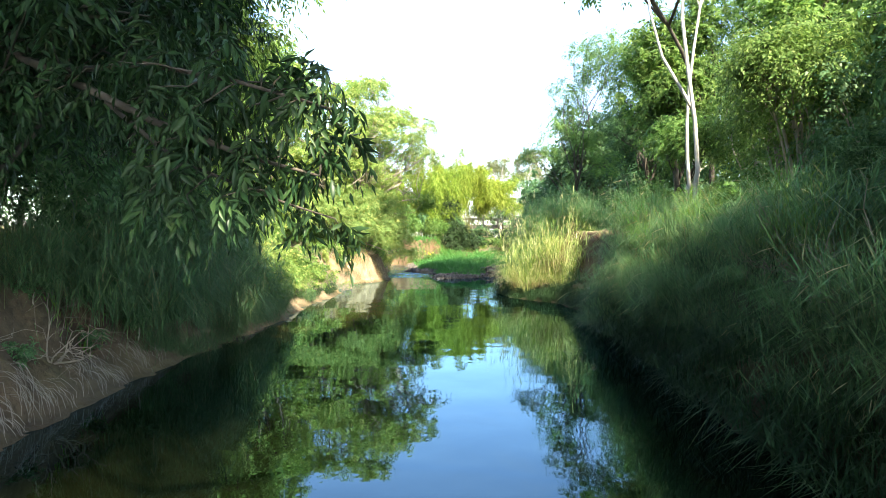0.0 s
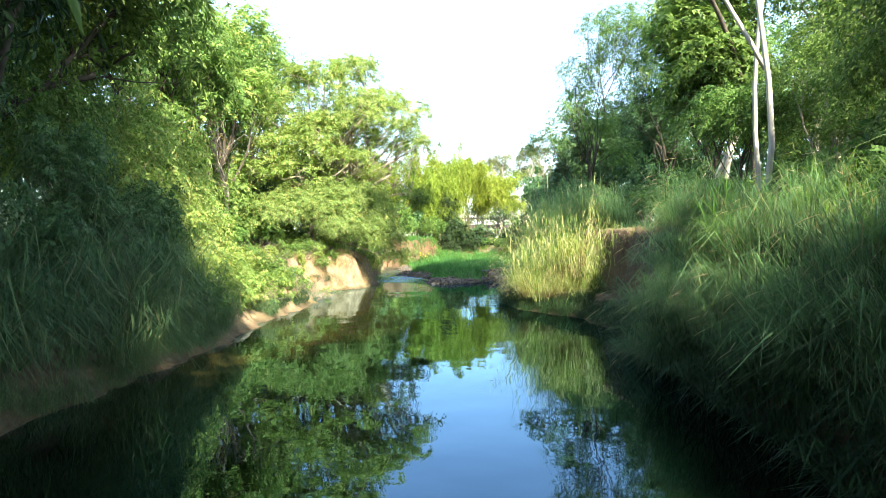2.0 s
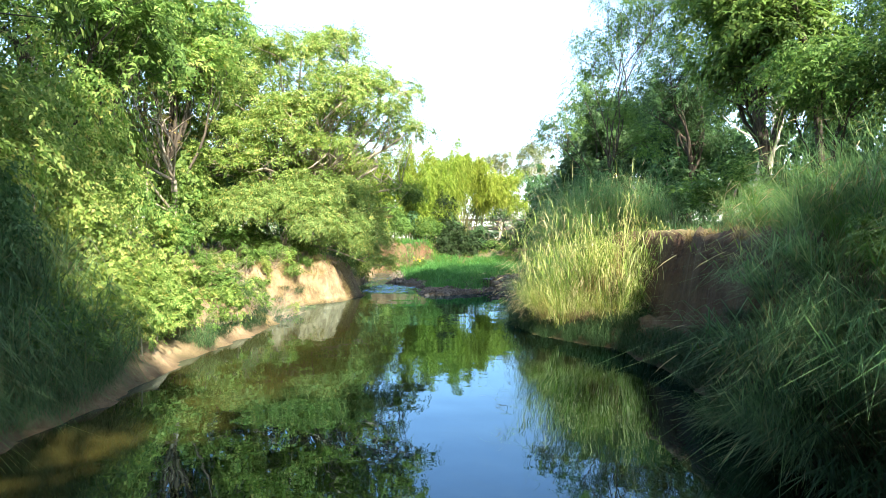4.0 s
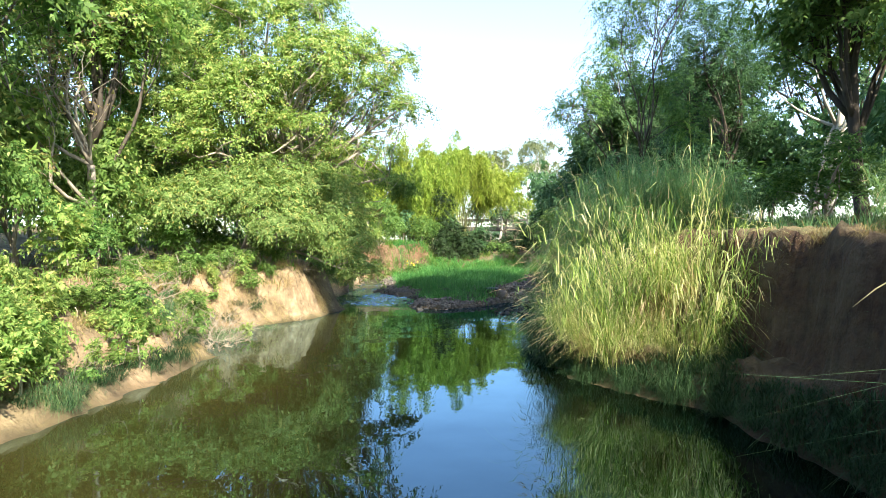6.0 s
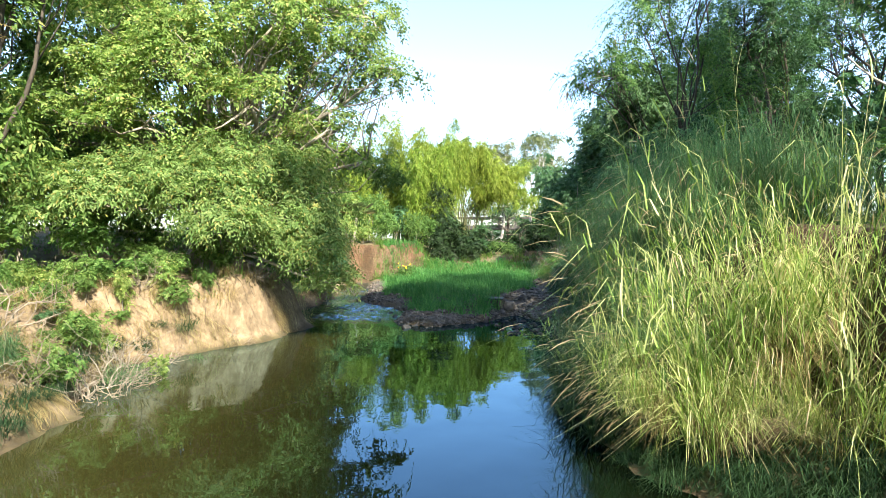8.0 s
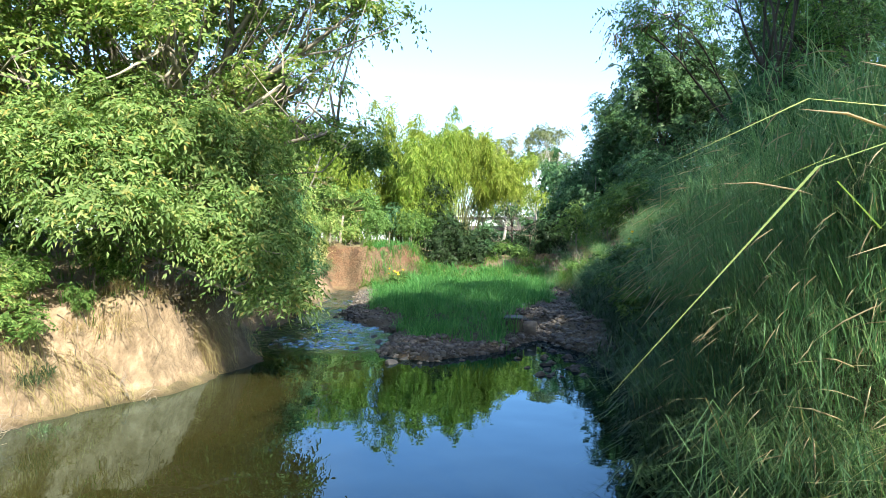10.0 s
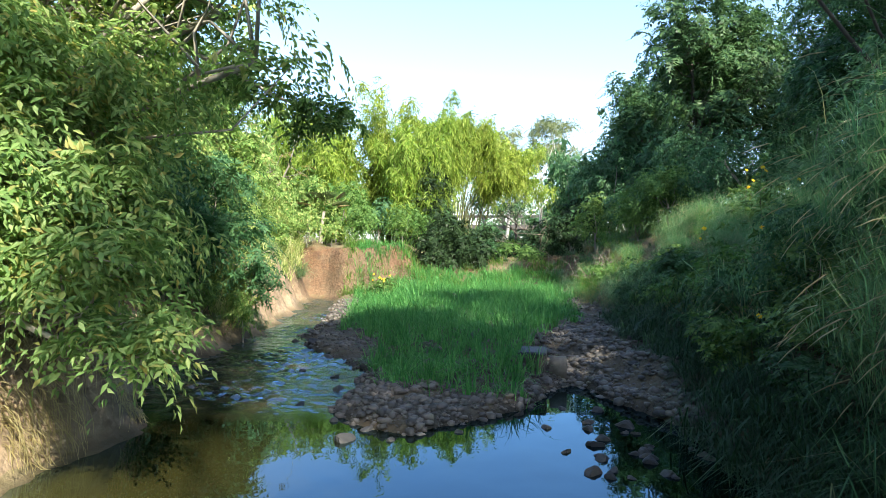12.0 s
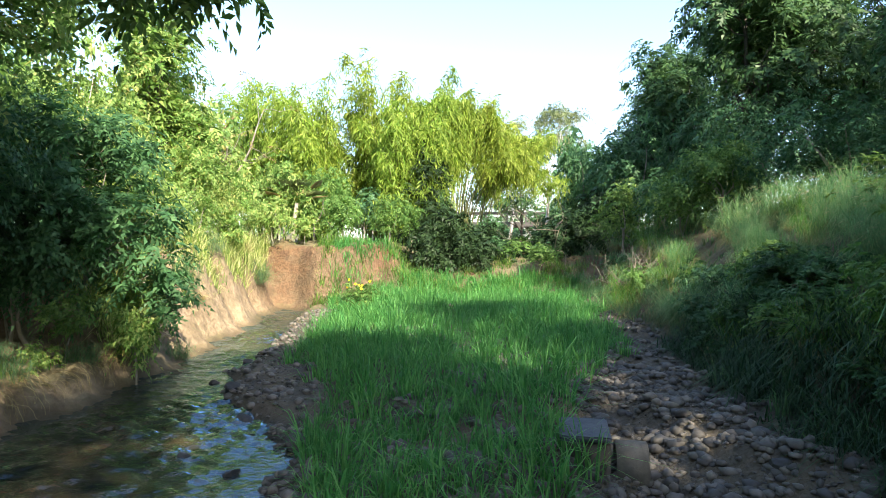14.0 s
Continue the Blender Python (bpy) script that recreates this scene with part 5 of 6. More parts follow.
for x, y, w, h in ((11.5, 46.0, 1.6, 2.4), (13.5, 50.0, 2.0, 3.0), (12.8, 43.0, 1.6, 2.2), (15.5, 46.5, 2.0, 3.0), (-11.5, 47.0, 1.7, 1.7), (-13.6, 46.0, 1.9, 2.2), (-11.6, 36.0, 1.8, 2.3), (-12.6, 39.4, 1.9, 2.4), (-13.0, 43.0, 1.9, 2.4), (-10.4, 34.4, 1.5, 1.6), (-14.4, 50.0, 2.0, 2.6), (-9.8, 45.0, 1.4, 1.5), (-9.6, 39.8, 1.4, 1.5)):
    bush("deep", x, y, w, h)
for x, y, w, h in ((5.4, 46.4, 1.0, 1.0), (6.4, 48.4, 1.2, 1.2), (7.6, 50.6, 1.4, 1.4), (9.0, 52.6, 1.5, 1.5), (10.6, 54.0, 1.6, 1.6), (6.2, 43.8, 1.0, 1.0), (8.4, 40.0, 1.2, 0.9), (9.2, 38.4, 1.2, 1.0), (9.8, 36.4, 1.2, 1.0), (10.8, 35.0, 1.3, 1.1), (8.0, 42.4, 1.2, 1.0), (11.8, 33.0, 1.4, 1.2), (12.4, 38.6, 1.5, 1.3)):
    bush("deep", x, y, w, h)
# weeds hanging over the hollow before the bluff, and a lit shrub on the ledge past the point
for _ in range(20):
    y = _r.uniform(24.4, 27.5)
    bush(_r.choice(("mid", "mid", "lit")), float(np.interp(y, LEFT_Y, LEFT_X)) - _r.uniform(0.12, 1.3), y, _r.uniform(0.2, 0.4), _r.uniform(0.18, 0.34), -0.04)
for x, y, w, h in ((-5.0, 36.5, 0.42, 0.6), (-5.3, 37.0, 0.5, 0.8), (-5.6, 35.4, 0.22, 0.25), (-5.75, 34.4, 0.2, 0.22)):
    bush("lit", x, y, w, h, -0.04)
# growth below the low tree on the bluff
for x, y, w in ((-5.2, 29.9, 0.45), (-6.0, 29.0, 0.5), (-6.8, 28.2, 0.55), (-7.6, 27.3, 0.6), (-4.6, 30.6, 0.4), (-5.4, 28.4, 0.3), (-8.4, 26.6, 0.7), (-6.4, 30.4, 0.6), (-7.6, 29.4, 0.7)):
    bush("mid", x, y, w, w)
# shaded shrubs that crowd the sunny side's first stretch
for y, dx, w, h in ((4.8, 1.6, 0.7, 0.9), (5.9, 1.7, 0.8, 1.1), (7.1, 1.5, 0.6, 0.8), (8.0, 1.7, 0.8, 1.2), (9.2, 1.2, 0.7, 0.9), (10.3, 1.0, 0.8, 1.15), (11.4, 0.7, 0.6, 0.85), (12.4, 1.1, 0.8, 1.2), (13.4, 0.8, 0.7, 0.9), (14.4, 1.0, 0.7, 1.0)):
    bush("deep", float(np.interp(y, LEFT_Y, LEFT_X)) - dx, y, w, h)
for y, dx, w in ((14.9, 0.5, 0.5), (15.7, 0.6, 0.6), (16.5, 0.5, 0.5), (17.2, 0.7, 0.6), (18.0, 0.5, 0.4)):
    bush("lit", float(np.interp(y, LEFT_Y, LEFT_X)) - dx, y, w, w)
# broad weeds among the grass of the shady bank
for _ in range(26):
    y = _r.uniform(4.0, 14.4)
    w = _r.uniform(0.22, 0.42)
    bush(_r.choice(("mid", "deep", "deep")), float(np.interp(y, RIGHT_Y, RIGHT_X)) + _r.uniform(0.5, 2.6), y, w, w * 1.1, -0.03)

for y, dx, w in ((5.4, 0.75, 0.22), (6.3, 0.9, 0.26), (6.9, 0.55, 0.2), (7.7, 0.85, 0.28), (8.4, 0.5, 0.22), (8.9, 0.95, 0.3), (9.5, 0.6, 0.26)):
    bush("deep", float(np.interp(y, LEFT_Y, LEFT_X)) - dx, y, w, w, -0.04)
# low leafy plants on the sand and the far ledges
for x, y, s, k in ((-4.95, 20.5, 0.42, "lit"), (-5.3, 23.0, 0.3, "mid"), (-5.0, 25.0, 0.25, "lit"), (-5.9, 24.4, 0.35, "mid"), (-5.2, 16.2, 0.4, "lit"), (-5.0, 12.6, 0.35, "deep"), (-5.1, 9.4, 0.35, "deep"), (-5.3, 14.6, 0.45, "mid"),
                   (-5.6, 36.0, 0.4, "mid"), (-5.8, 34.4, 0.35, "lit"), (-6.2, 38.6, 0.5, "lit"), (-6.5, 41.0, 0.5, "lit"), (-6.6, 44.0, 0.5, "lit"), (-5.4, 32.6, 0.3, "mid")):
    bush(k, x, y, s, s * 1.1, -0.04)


# ---------------------------------------------------------------- bamboo, far trees
def bamboo(x, y, h, spread_r, count, seed, lean=(0, 0), low=0.12):
    rng = np.random.default_rng(seed)
    g = np.array(at(x, y))
    root = tagged(new("bamboo"), "sunlit yellow-green bamboo clump with arching culms", "bamboo")
    root.location = g
    centres, outs, stems = [], [], []
    for i in range(count):
        a = rng.uniform(0, 2 * np.pi)
        b = np.array([np.cos(a), np.sin(a), 0]) * rng.uniform(0, 0.8)
        hh = h * rng.uniform(0.55, 1.0)
        out = np.array([np.cos(a), np.sin(a), 0]) * rng.uniform(0.3, 1.0) * spread_r + np.array([*lean, 0])
        t = np.linspace(0, 1, 10)[:, None]
        p = b + np.array([0, 0, 1.0]) * hh * (t - 0.16 * t ** 4) + out * t ** 2.2
        stems.append(tube(p, np.linspace(0.035, 0.006, 10), 5))
        k = 30
        s = rng.uniform(low, 1.0, k) ** 0.8
        pts = np.stack([np.interp(s, t[:, 0], p[:, j]) for j in range(3)], 1)
        d = rng.normal(0, 1, (k, 3)) * [1, 1, 0.3]
        centres.append(pts + unit(d) * rng.uniform(0.1, 1.1, (k, 1)) * (1.15 - s[:, None]) - [0, 0, 0.1])
        outs.append(unit(d))
    for v, f in stems:
        part("culm", mesh_of("culm", v, f, CULM, True), root)
    v, f = sprays(np.concatenate(centres), np.concatenate(outs), 28, 0.55, 0.3, rng, 1.0, 0.2, 0.5, True)
    part("foliage", mesh_of("foliage", v, f, LEAF_BAMBOO), root)


for x, y, h, r, c, s, ln, low in ((-1.7, 57.5, 8.8, 1.8, 26, 81, (0.1, 0), 0.45), (-4.2, 55.5, 9.6, 1.8, 26, 82, (0, 0), 0.12), (-6.8, 54.5, 8.8, 1.8, 24, 83, (-0.4, 0), 0.12),
                             (-0.6, 60.0, 8.6, 2.0, 24, 84, (2.0, 0), 0.72), (-2.9, 53.4, 7.4, 1.4, 18, 85, (0, -0.3), 0.15), (-9.6, 57.0, 9.4, 1.9, 20, 86, (0, 0), 0.12), (0.4, 63.0, 7.8, 1.8, 14, 87, (2.4, 0), 0.75)):
    bamboo(x, y, h, r, c, s, ln, low)


def tall_culm():
    """One long culm that nods over the top of the clump."""
    rng = np.random.default_rng(88)
    root = tagged(new("bamboo"), "single tall bamboo culm with a nodding tip", "bamboo")
    root.location = at(-2.2, 57.3)
    o = np.array(root.location)
    p = np.array([(-2.2, 57.3, 1.6), (-2.1, 57.4, 4.5), (-1.9, 57.4, 7.4), (-1.6, 57.5, 9.2), (-1.25, 57.5, 10.1), (-1.0, 57.5, 9.9)]) - o
    v, f = tube(p, np.linspace(0.04, 0.008, 6), 6)
    part("culm", mesh_of("culm", v, f, CULM, True), root)
    c = np.array([(-1.1, 57.5, 10.0), (-1.0, 57.5, 9.75), (-1.2, 57.5, 9.9), (-1.5, 57.5, 9.3), (-1.65, 57.5, 8.9), (-0.95, 57.5, 9.5)]) - o
    v, f = sprays(c, np.tile([[1.0, 0, 0]], (6, 1)), 60, 0.32, 0.26, rng, 1.0, 0.22, 0.6)
    part("foliage", mesh_of("foliage", v, f, LEAF_BAMBOO), root)


tall_culm()
tree("tree", at(3.4, 69.0), [(2.2, 69.0, 6.6, 1.6, 1.4, 1.0), (3.6, 69.0, 5.6, 1.4, 1.4, 1.0), (0.8, 69.0, 6.0, 1.2, 1.2, 0.9), (4.8, 69.0, 7.2, 1.6, 1.6, 1.4), (0.4, 68.0, 4.8, 1.4, 1.2, 0.8), (1.8, 68.4, 4.2, 1.4, 1.2, 0.7), (3.2, 68.2, 4.4, 1.3, 1.2, 0.7)], LEAF_DARK, BARK_DARK, "dark thin tree leaning over the far channel",
     seed=162, trunk_r=0.1, pads=210, per=30, pad_r=0.6, leaf=0.22, slim=0.4, droop=0.6, fine=True)
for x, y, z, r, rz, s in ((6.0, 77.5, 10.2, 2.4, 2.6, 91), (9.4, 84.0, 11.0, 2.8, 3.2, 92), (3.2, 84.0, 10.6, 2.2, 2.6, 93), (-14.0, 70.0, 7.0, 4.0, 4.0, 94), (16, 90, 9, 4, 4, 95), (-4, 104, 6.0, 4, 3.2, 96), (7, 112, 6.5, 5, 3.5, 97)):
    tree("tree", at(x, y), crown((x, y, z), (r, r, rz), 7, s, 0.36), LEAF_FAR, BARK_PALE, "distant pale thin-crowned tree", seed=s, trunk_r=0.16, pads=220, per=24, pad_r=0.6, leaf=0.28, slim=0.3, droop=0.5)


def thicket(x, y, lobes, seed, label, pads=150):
    return tree("thicket", at(x, y), lobes, LEAF_HOLLOW_SHADE, BARK_DARK, label, "shrub", seed=seed, trunk_r=0.05, pads=pads, per=46, pad_r=0.42, leaf=0.15, slim=0.42, droop=0.5, fine=True, twig=False)


thicket(-1.0, 52.8, [(-1.7, 52.6, 2.4, 0.9, 0.9, 1.2), (-2.0, 53.0, 4.3, 0.8, 0.9, 1.2), (-0.2, 52.6, 1.8, 0.9, 0.9, 0.8), (0.6, 53.0, 1.7, 0.9, 0.9, 0.8), (-2.6, 52.8, 1.8, 0.9, 0.9, 1.0), (-2.1, 53.2, 3.5, 0.6, 0.6, 0.9)], 181, "thicket below the bamboo, hollow shade in its leaf colour", 340)
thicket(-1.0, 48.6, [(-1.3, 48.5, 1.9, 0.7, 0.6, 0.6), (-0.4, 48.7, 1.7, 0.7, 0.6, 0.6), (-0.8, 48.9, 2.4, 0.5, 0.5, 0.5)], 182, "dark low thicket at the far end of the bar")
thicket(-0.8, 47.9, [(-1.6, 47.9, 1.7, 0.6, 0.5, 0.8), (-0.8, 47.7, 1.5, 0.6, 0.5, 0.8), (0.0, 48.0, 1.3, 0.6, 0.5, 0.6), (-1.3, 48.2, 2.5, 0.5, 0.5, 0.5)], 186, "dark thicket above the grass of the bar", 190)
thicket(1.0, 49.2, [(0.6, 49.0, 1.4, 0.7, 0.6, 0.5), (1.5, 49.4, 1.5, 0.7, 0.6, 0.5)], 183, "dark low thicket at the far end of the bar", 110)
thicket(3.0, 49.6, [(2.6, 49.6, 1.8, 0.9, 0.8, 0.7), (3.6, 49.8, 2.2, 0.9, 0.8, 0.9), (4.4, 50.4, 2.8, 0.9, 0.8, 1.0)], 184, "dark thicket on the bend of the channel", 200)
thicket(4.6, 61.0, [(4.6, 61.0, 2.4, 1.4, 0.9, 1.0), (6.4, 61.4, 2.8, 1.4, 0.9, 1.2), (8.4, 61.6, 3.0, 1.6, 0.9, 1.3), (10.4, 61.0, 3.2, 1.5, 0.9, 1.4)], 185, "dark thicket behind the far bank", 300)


def far_woods():
    """The wood that closes the view behind the banks."""
    rng = np.random.default_rng(9)
    lob = []
    for _ in range(120):
        side = rng.random()
        if side < 0.4:
            x, y = rng.uniform(-32, -14), rng.uniform(-30, 110)
        elif side < 0.8:
            x, y = rng.uniform(18, 36), rng.uniform(-30, 110)
        else:
            x, y = rng.uniform(-40, 40), rng.uniform(100, 135)
        r = rng.uniform(2.4, 4.0)
        lob += [(x, y, 4.0, r, r, 3.6), (x + rng.uniform(-2, 2), y + rng.uniform(-2, 2), 7.5, r * 0.8, r * 0.8, 2.6)]
    for _ in range(16):
        x, y = rng.uniform(-16, 16), rng.uniform(-38, -24)
        lob.append((x, y, 4.5, 3.2, 3.2, 4.4))
    pos, out = spread(lob, 3600, rng)
    v, f = sprays(pos, out, 16, 0.9, 0.5, rng, 0.4, 0.42)
    tagged(new("far_woods", mesh_of("far_woods", v, f, LEAF_DEEP)), "dark wood closing the view behind the river banks", "woods", kind="stuff")


far_woods()

# ---------------------------------------------------------------- grasses
BIG = grass_clump("tall_grass", 0.95, 4.7, 360, 8, BLADE_LIT, "tall sunlit yellow-green grass clump with feathery heads", 201, width=0.014, leaf=0.75, heads=130, lean=(-0.28, -0.2), fan=1.15, droop=(0.4, 1.5), dry=0.1, head_len=0.24, bow=(0.03, 0.7), along=0.6, reach=1.7, tufts=26)
put(BIG, pose(2.6, 21.1, 0.3))
SIDE = grass_clump("tall_grass", 0.6, 2.8, 260, 8, BLADE_LIT, "tall sunlit yellow-green grass clump with feathery heads", 202, width=0.0105, leaf=0.62, heads=90, lean=(-0.4, -0.25), fan=1.4, droop=(0.4, 1.5), dry=0.2, head_len=0.22, bow=(0.1, 0.85), along=0.6, reach=1.35, tufts=11)
for x, y, z, turn, k in ((1.9, 21.6, 0.45, 0, 0.75), (2.9, 21.8, 0.9, 70, 1.1), (1.75, 21.0, 0.4, 10, 0.6), (3.5, 21.5, 1.2, 20, 0.9), (2.8, 20.5, 0.4, 15, 0.45)):
    put(SIDE, pose(x, y, z, 0, 0, turn) @ Matrix.Scale(k, 4))
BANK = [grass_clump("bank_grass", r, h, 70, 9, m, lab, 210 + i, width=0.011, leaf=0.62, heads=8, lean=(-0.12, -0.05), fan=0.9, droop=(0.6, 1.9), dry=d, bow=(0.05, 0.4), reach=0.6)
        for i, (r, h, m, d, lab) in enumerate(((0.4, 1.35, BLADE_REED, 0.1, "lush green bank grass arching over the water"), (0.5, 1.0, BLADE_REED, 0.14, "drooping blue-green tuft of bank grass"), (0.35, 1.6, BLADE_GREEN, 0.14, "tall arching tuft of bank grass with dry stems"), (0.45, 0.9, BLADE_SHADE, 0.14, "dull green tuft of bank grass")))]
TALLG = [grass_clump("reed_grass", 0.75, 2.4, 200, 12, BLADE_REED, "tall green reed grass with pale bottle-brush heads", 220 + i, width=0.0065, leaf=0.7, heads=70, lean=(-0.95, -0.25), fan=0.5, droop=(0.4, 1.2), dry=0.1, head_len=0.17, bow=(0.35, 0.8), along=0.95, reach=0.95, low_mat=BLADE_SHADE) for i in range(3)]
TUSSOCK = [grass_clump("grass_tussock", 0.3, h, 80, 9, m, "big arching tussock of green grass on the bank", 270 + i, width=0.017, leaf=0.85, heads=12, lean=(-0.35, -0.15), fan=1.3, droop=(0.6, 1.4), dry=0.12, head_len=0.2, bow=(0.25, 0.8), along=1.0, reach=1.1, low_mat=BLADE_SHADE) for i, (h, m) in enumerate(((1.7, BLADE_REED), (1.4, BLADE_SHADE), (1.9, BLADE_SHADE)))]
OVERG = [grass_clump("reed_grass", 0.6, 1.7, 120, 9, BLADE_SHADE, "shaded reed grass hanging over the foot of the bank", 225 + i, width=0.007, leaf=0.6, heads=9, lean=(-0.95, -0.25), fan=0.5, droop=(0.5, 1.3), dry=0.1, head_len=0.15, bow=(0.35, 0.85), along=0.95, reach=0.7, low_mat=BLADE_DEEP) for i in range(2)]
# blade colour is dark in place of the shade below the bank
DARKG = [grass_clump("undergrowth", 0.4, 0.9, 46, 8, BLADE_DEEP, "grassy undergrowth at the foot of the bank, darkened for its shade", 260 + i, width=0.02, leaf=0.6, heads=0, lean=(-0.3, -0.1), fan=1.0, droop=(0.5, 1.6), dry=0.0, bow=(0.1, 0.6), reach=0.7) for i in range(2)]
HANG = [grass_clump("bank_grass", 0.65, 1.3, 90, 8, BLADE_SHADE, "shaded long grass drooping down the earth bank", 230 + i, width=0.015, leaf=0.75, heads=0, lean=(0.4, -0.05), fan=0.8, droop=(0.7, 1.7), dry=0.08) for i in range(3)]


def sow(kinds, spots, group):
    for k, (x, y, s) in enumerate(spots):
        put(kinds[k % len(kinds)], Matrix.Translation(at(x, y)) @ Euler((0, 0, radians(_r.uniform(-70, 70)))).to_matrix().to_4x4() @ Matrix.Scale(s * _r.uniform(0.7, 1.25), 4), group)


spots, tussocks = [], []
for i in range(19):
    y = 3.2 + i * 0.62
    edge = np.interp(y, RIGHT_Y, RIGHT_X)
    spots += [(edge + 0.75 + _r.uniform(-0.2, 0.3), y + 0.3, _r.uniform(0.6, 0.9)), (edge + 2.4 + _r.uniform(-0.3, 0.5), y, _r.uniform(0.5, 0.9))]
    tussocks += [(edge + 0.55 + _r.uniform(-0.2, 0.25), y, _r.uniform(0.5, 0.85)), (edge + 1.35 + _r.uniform(-0.3, 0.3), y + 0.2, _r.uniform(0.6, 1.0)), (edge + 2.6 + _r.uniform(-0.4, 0.6), y + 0.1, _r.uniform(0.5, 0.9))]
low_spots = [(np.interp(y, RIGHT_Y, RIGHT_X) + 0.1 + 0.2 * (k % 2), y, 0.8) for k, y in enumerate(np.arange(3.4, 14.6, 0.3))]
spots = [p for p in spots if not (14.2 < p[1] < 20 and p[0] < 4.2)]
sow(BANK, spots, "grass along the shady bank")
tussocks += [(3.0, 14.0, 0.9), (3.3, 14.7, 1.0), (2.9, 13.4, 0.9), (3.6, 15.4, 0.9), (2.7, 14.5, 0.7)]
sow(TUSSOCK, tussocks, "grass along the shady bank")
spots, low_reeds = [], []
for i in range(10):
    y = 23.3 + i * 0.66
    edge = np.interp(y, RIGHT_Y, RIGHT_X)
    if y < 27.4:
        low_reeds.append((edge + 0.6 + _r.uniform(-0.1, 0.2), y, 1.0))
    spots += [(edge + 1.2 + _r.uniform(-0.1, 0.2), y, 0.95), (edge + 1.9 + _r.uniform(-0.2, 0.3), y + 0.3, 1.05)]
    if i % 2:
        spots.append((edge + 3.2 + _r.uniform(-0.3, 0.4), y, 1.1))
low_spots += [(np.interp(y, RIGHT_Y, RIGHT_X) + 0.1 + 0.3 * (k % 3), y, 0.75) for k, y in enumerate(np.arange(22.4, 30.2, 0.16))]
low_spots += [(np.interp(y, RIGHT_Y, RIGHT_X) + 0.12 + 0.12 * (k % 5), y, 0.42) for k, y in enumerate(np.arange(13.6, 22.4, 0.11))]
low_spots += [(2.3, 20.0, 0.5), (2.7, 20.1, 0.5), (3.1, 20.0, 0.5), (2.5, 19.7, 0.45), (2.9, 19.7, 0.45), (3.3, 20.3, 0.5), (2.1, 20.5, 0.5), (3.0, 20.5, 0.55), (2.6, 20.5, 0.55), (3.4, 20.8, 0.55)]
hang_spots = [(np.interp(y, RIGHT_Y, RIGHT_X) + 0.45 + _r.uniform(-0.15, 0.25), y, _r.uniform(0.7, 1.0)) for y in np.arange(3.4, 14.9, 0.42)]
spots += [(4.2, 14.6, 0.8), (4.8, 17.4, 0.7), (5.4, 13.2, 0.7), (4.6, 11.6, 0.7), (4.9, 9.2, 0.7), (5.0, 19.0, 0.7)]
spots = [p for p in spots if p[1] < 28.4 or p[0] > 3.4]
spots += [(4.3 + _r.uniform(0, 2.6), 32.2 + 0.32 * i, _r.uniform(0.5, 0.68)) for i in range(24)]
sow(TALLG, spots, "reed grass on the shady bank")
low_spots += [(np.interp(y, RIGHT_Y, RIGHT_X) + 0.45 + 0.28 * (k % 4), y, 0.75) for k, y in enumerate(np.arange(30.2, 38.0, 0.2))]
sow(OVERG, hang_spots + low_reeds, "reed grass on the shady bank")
spots = []
for i in range(16):
    y = 4.6 + i * 0.72
    edge = np.interp(y, LEFT_Y, LEFT_X)
    spots += [(edge - (0.5 if y > 9.5 else 1.0) + _r.uniform(-0.2, 0.15), y, 0.8 if y > 9.5 else 0.55), (edge - 1.4 + _r.uniform(-0.3, 0.3), y + 0.2, 1.05)]
spots += [(-5.6, 22.2, 0.5), (-5.3, 24.4, 0.45), (-5.0, 18.8, 0.5), (-4.9, 26.2, 0.4), (-6.4, 33.6, 0.6), (-5.55, 33.9, 0.4), (-5.7, 34.9, 0.35), (-5.5, 36.0, 0.45), (-5.3, 36.9, 0.4), (-5.25, 38.2, 0.45), (-6.3, 35.2, 0.5), (-6.1, 40.0, 0.6), (-6.4, 42.4, 0.6), (-6.4, 45.4, 0.6)]
spots += [(np.interp(y, LEFT_Y, LEFT_X) - 0.75 + _r.uniform(-0.2, 0.2), y, _r.uniform(1.0, 1.35)) for y in np.arange(8.8, 15.2, 0.62)]
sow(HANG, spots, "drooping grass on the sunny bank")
spots = [(2.7 + _r.uniform(0, 3.6), 30.0 + i * 0.42, _r.uniform(0.55, 0.9)) for i in range(46)]
spots += [(3.0 + _r.uniform(0, 4.2), 30.6 + i * 0.13, _r.uniform(0.4, 0.75)) for i in range(124)]
spots += [(4.5, 17.4, 0.7), (4.7, 18.6, 0.7), (4.6, 16.6, 1.0)]
sow(BANK, spots, "grass along the shady bank")


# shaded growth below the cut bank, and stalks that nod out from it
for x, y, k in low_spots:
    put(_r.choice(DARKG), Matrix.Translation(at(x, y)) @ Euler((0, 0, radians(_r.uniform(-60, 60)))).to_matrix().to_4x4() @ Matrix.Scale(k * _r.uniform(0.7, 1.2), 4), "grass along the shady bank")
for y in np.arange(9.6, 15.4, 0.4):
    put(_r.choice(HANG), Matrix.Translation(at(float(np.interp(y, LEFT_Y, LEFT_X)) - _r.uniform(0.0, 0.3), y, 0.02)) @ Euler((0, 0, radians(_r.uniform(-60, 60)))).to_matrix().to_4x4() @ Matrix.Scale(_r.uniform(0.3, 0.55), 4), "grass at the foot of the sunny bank")
